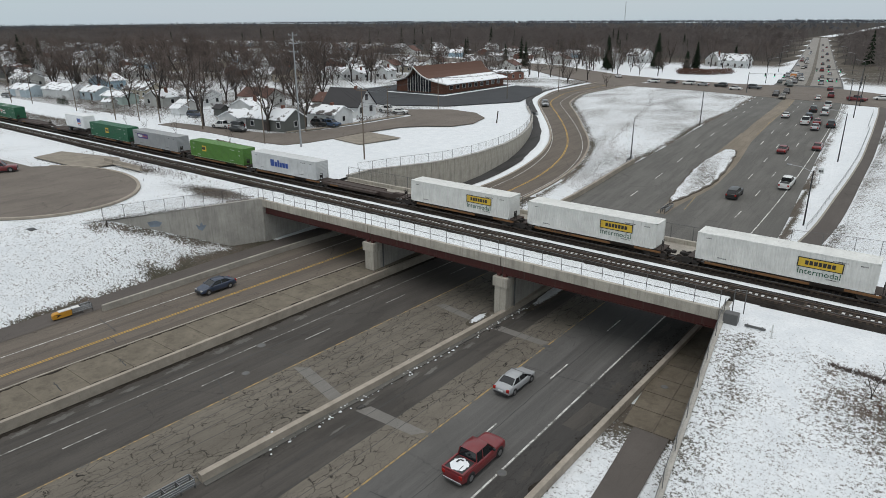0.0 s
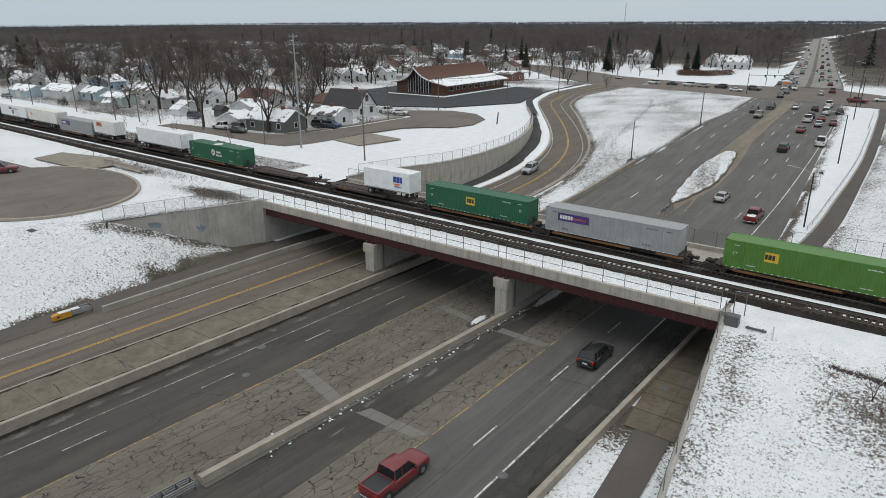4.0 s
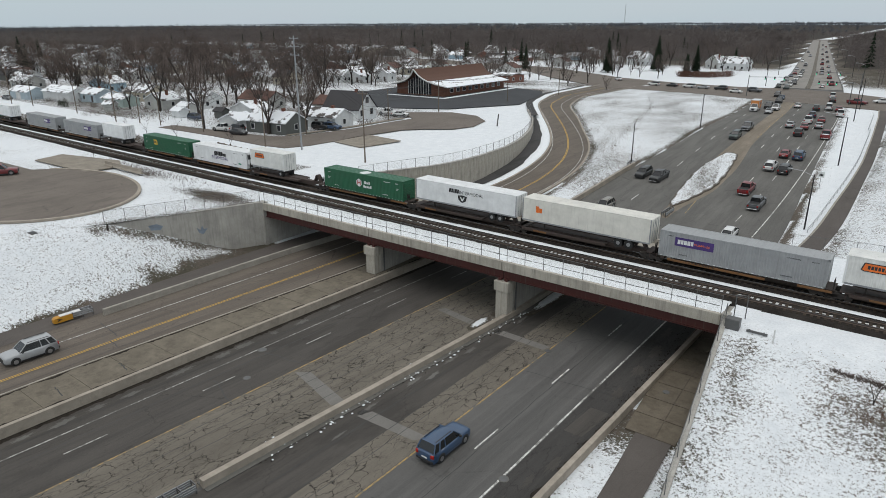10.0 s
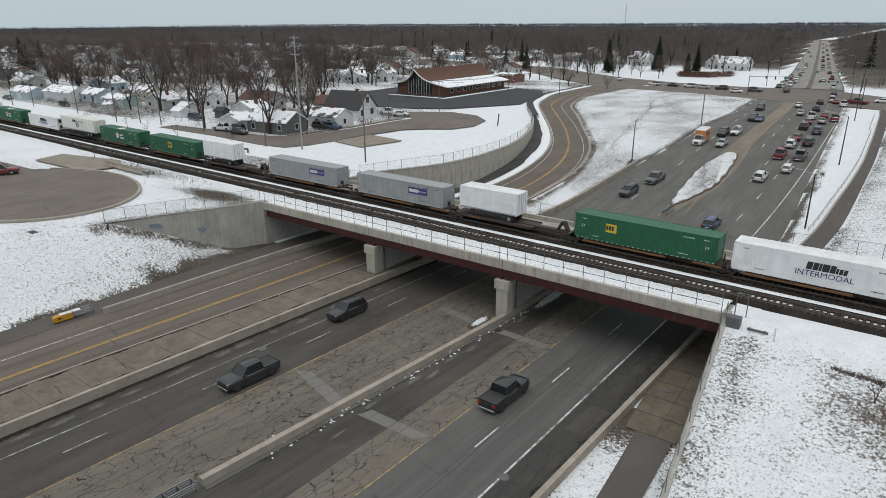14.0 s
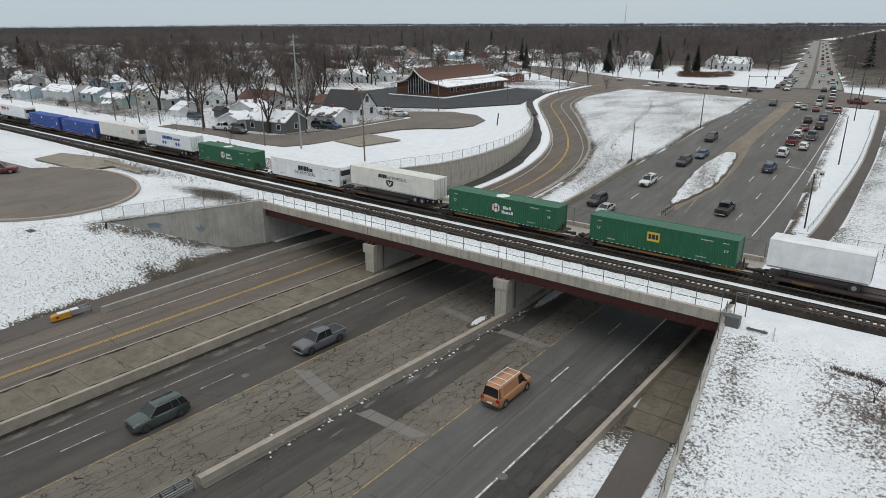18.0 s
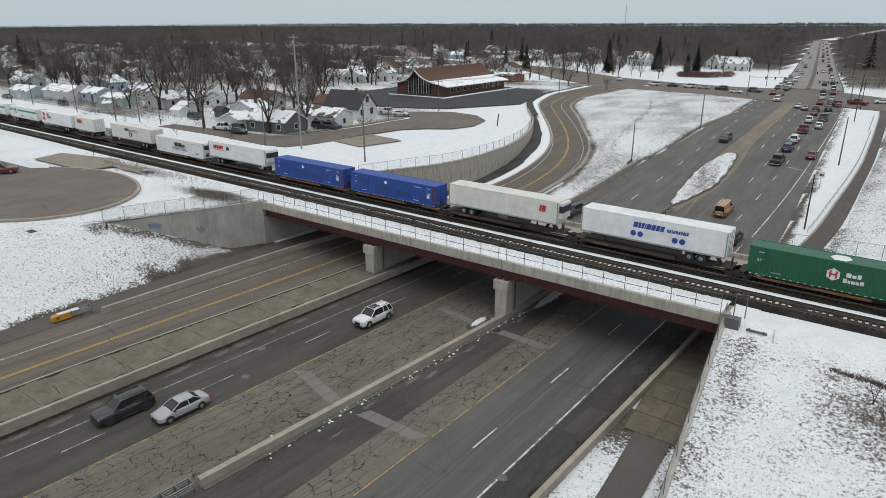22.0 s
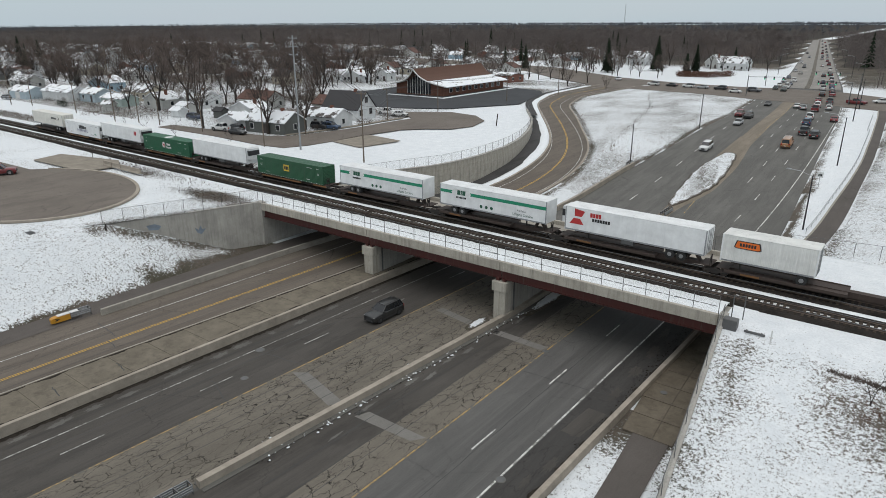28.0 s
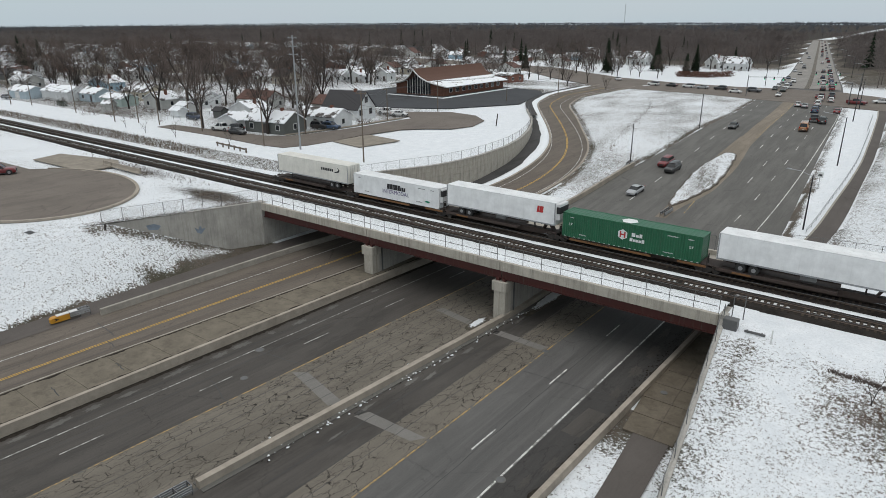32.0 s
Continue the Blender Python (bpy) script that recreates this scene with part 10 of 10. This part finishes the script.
solid("snow_crumbs", crumbs(240, by_median, (0.04, 0.16), 1), M_SNOW, "crumbs of dirty snow along the median wall", "snow", kind="stuff")
solid("gutter_rubble", crumbs(260, lambda r: (table(HIGHWAY, -20)[1] - 0.5 + r.gauss(0, 0.25) + 0.03 * 0, r.uniform(-40, 10), -7.09), (0.03, 0.12), 2), M_DIRT, "dark rubble in the gutter", "rubble", kind="stuff")
solid("median_rubble", crumbs(200, by_median, (0.04, 0.12), 5), M_DIRT, "dark rubble along the median wall", "rubble", kind="stuff")
def thin_patch(x, y, sx, sy, seed):
    """A ragged sheet of thin snow on the pavement, thinning out to its rim."""
    b, bare = Bag(), []
    for k, (f, v) in enumerate(((1.0, 0.52), (0.72, 0.34), (0.45, 0.20), (0.15, 0.12))):
        for i in range(18):
            a = math.tau * i / 18
            q = f * (1 + 0.25 * noise.noise(Vector((math.cos(a) * 2, math.sin(a) * 2, seed))))
            b.v.append((x + sx * q * math.cos(a), y + sy * q * math.sin(a), -7.085 + 0.05 * k))
            bare.append(v)
    for k in range(3):
        b.f += [(18 * k + i, 18 * k + (i + 1) % 18, 18 * k + 18 + (i + 1) % 18, 18 * k + 18 + i) for i in range(18)]
    b.f.append(tuple(range(54, 72)))
    me = b.mesh("snow_patch", True)
    me.attributes.new("bare", 'FLOAT', 'POINT').data.foreach_set("value", bare)
    tagged(part("snow_patch", me, M_GROUND), "thin dirty snow patch on the pavement by the pier", "snow", "snow patches")


for x, y, sx, sy, seed in ((-33.3, -3.0, 1.1, 6.5, 1), (-36.6, -14.2, 0.7, 2.2, 3), (-33.2, 7.0, 1.0, 4.0, 5), (-36.4, -9.5, 0.6, 2.4, 9)):
    thin_patch(x, y, sx, sy, seed)


def weeds(n, place, h, w, seed):
    r = random.Random(seed)
    b = Bag()
    for _ in range(n):
        x, y = place(r)
        z = ground_h(x, y) - 0.03
        for _ in range(7):
            a = r.uniform(0, math.tau)
            l = r.uniform(*h)
            dx, dy = math.cos(a) * l * 0.4, math.sin(a) * l * 0.4
            b.add([(x - w, y, z), (x + w, y, z), (x + dx, y + dy, z + l)], [(0, 1, 2)])
    return b


solid("dry_weeds", weeds(2200, lambda r: ((lambda x: (x, track_y(x) + r.uniform(4.2, 9.0)))(r.uniform(-250, -118))), (0.35, 1.1), 0.02, 3), M_WEED, "tan dry weeds along the railway", "weeds", kind="stuff")
solid("dry_brush", weeds(900, lambda r: (r.gauss(-114, 9), r.gauss(-9.5, 1.2)), (0.15, 0.6), 0.014, 4), M_TWIG, "brown brush beside the turning circle", "brush", kind="stuff")
solid("bank_weeds", weeds(900, lambda r: (r.gauss(-88, 5.5), r.gauss(-13.4, 1.3)), (0.08, 0.28), 0.014, 6), M_TWIG, "dark flattened weeds behind the wing wall", "weeds", kind="stuff")
solid("slope_tufts", weeds(2600, lambda r: (r.uniform(-9, 9), r.uniform(-44, -12)), (0.05, 0.15), 0.010, 7), M_WEED, "dead grass tufts poking through the snow", "grass", kind="stuff")
solid("slope_brush", weeds(420, lambda r: (lambda u: (-2.6 + 9.0 * u + r.gauss(0, 0.12), -14.9 - 0.9 * u + r.gauss(0, 0.14)))(r.random()), (0.10, 0.34), 0.022, 21), M_TWIG, "dark line of broken brush in the snow", "brush", kind="stuff")
solid("red_grass", weeds(550, lambda r: (r.gauss(3.6, 2.6), r.gauss(-18.2, 1.5)), (0.08, 0.30), 0.012, 22), M_HEDGE, "reddish-brown dead grass on the slope", "grass", kind="stuff")
solid("field_tufts", weeds(4200, lambda r: (lambda y: (r.uniform(table(RAMP, y)[1] + 2, table(HIGHWAY, y)[0] - 1), y))(r.uniform(40, 172)), (0.06, 0.22), 0.016, 8), M_WEED, "dead grass poking through the snowy field", "grass", kind="stuff")
solid("left_bank_tufts", weeds(1800, lambda r: (r.uniform(-92, -75.8), r.uniform(-50, -16)), (0.08, 0.25), 0.012, 9), M_WEED, "dead grass on the snowy bank", "grass", kind="stuff")
solid("field_rut", weeds(350, lambda r: (lambda u: (-55.6 - 15.6 * u + r.gauss(0, 0.5), 66.4 + 69.8 * u))(r.random()), (0.12, 0.3), 0.02, 10), M_WEED, "dark line of dead growth across the field", "grass", kind="stuff")
for x, y, s, k in ((0.6, -17.5, 1.15, 1.0), (-126.5, -8.8, 1.1, 2.0), (-119, -7.9, 0.9, 0.3), (-71.1, 133, 1.1, 4.0), (-132, -9.5, 1.3, 3.0), (-140, 13.6, 1.4, 1.0), (-152, 13, 1.2, 2.0), (-121, 14.6, 1.3, 5.0), (-164, 14.5, 1.2, 0.5)):
    bare_tree(x, y, 0, s, k, "thin bare sapling in the snow", SAPLING, "saplings")
# barricade and marker by the bridge end
bc = thing("timber_debris", "old dark timbers lying by the bridge end", "timber", at=pose(-8.6, -12.6, ground_h(-8.6, -12.6)))
for dx in (-0.7, 0.5):
    part("post", Bag().box(dx - 0.06, dx + 0.06, -0.06, 0.06, -0.2, 0.28), M_GALV_DK, bc)
part("board", Bag().box(-0.9, 0.8, -0.16, -0.06, 0.06, 0.26), M_GALV_DK, bc)
mp = solid("marker_post", Bag().tube((0, 0, -0.2), (0, 0, 1.3), 0.07, 0.06, 8), M_TRIM, "white marker post in the snow", "post", at=pose(-7.2, -13.4, ground_h(-7.2, -13.4)))
gp_ = thing("gate_posts", "tall steel gate posts at the fence end", "posts", at=pose(-10.9, -11.6, -0.2))
for dx, dy in ((0, 0), (0.9, 0.3)):
    part("post", Bag().tube((dx, dy, 0), (dx, dy, 2.3), 0.05, n=6), M_GALV_DK, gp_)
part("brace", Bag().tube((0, 0, 2.25), (0.9, 0.3, 2.25), 0.035, n=5), M_GALV_DK, gp_)

# low rail beside the climbing footpath
pr = thing("path_rail", "low grey steel handrail beside the climbing footpath", "railing")
pts_ = [(table(WALK, y)[0] - 0.9 - (0.5 if y > 120 else 0), y, ground_h(table(WALK, y)[0] - 0.9, y)) for y in spaced(38, 152, 3)]
for x, y, z in pts_:
    part("post", shared("prail", lambda: Bag().tube((0, 0, -0.2), (0, 0, 0.85), 0.035, n=6).mesh("post")), M_GALV, pr, at=pose(x, y, z))
for (xa, ya, za), (xb, yb, zb) in zip(pts_, pts_[1:]):
    part("rail", Bag().tube((xa, ya, za + 0.84), (xb, yb, zb + 0.84), 0.04, n=5).tube((xa, ya, za + 0.45), (xb, yb, zb + 0.45), 0.03, n=5), M_GALV, pr)

# lengthwise joints of the side road and the shoulders
for off_, y0_, y1_ in ((-1.9, -64, 10), (1.95, -64, 12), (-3.1, -40, 30)):
    rows = [(table(YEL, y)[0] + off_ + 0.10 * noise.noise(Vector((y * 0.3, off_, 0))), y, table(RAMP, y)[2]) for y in spaced(y0_, y1_, 1.2)]
    part("tar_seam", course(rows, 0.06, 0.008), M_TAR, ramp_road, "dark lengthwise joint")
for x, y0_, y1_, sl in ((-51.0, -56, 8, 0.055), (-36.6, -44, 2, 0.075), (-29.2, -50, 10, 0.03)):
    rows = [(x + sl * y + 0.14 * noise.noise(Vector((y * 0.4, x, 2))), y, -7.1) for y in spaced(y0_, y1_, 0.9)]
    part("tar_seam", course(rows, 0.055, 0.0115), M_TAR, highway, "dark lengthwise crack")

# jagged transverse cracks
for name, host, pts, lift in (("side road", ramp_road, [(-69.71, -40.52, -6.4), (-68.34, -40.68, -6.4), (-66.57, -40.85, -6.4), (-65.71, -40.89, -6.4), (-64.86, -41.08, -6.4)], 0.012), ("side road", ramp_road, [(-64.55, -42.09, -6.4), (-63.35, -42.14, -6.4), (-62.27, -42.31, -6.4)], 0.012), ("walk", separator, [(-58.79, -44.05, -6.22), (-57.6, -44.22, -6.22), (-56.62, -44.37, -6.22)], 0.045), ("walk", separator, [(-59.16, -49.81, -6.22), (-57.92, -49.99, -6.22), (-56.86, -50.17, -6.22)], 0.045)):
    jag = []
    for (xa, ya, za), (xb, yb, zb) in zip(pts, pts[1:]):
        for u in (0.0, 0.25, 0.5, 0.75):
            x, y = xa + (xb - xa) * u, ya + (yb - ya) * u
            jag.append((x + 0.12 * noise.noise(Vector((x * 3, y * 3, 1))), y + 0.16 * noise.noise(Vector((x * 3, y * 3, 5))), za))
    part("crack", course(jag, 0.10, lift), M_TAR, host, "dark jagged crack across the " + name)


def motions():
    """Keys all that moves."""
    for ob, rows in MOVES:
        walk(ob, rows)


motions()
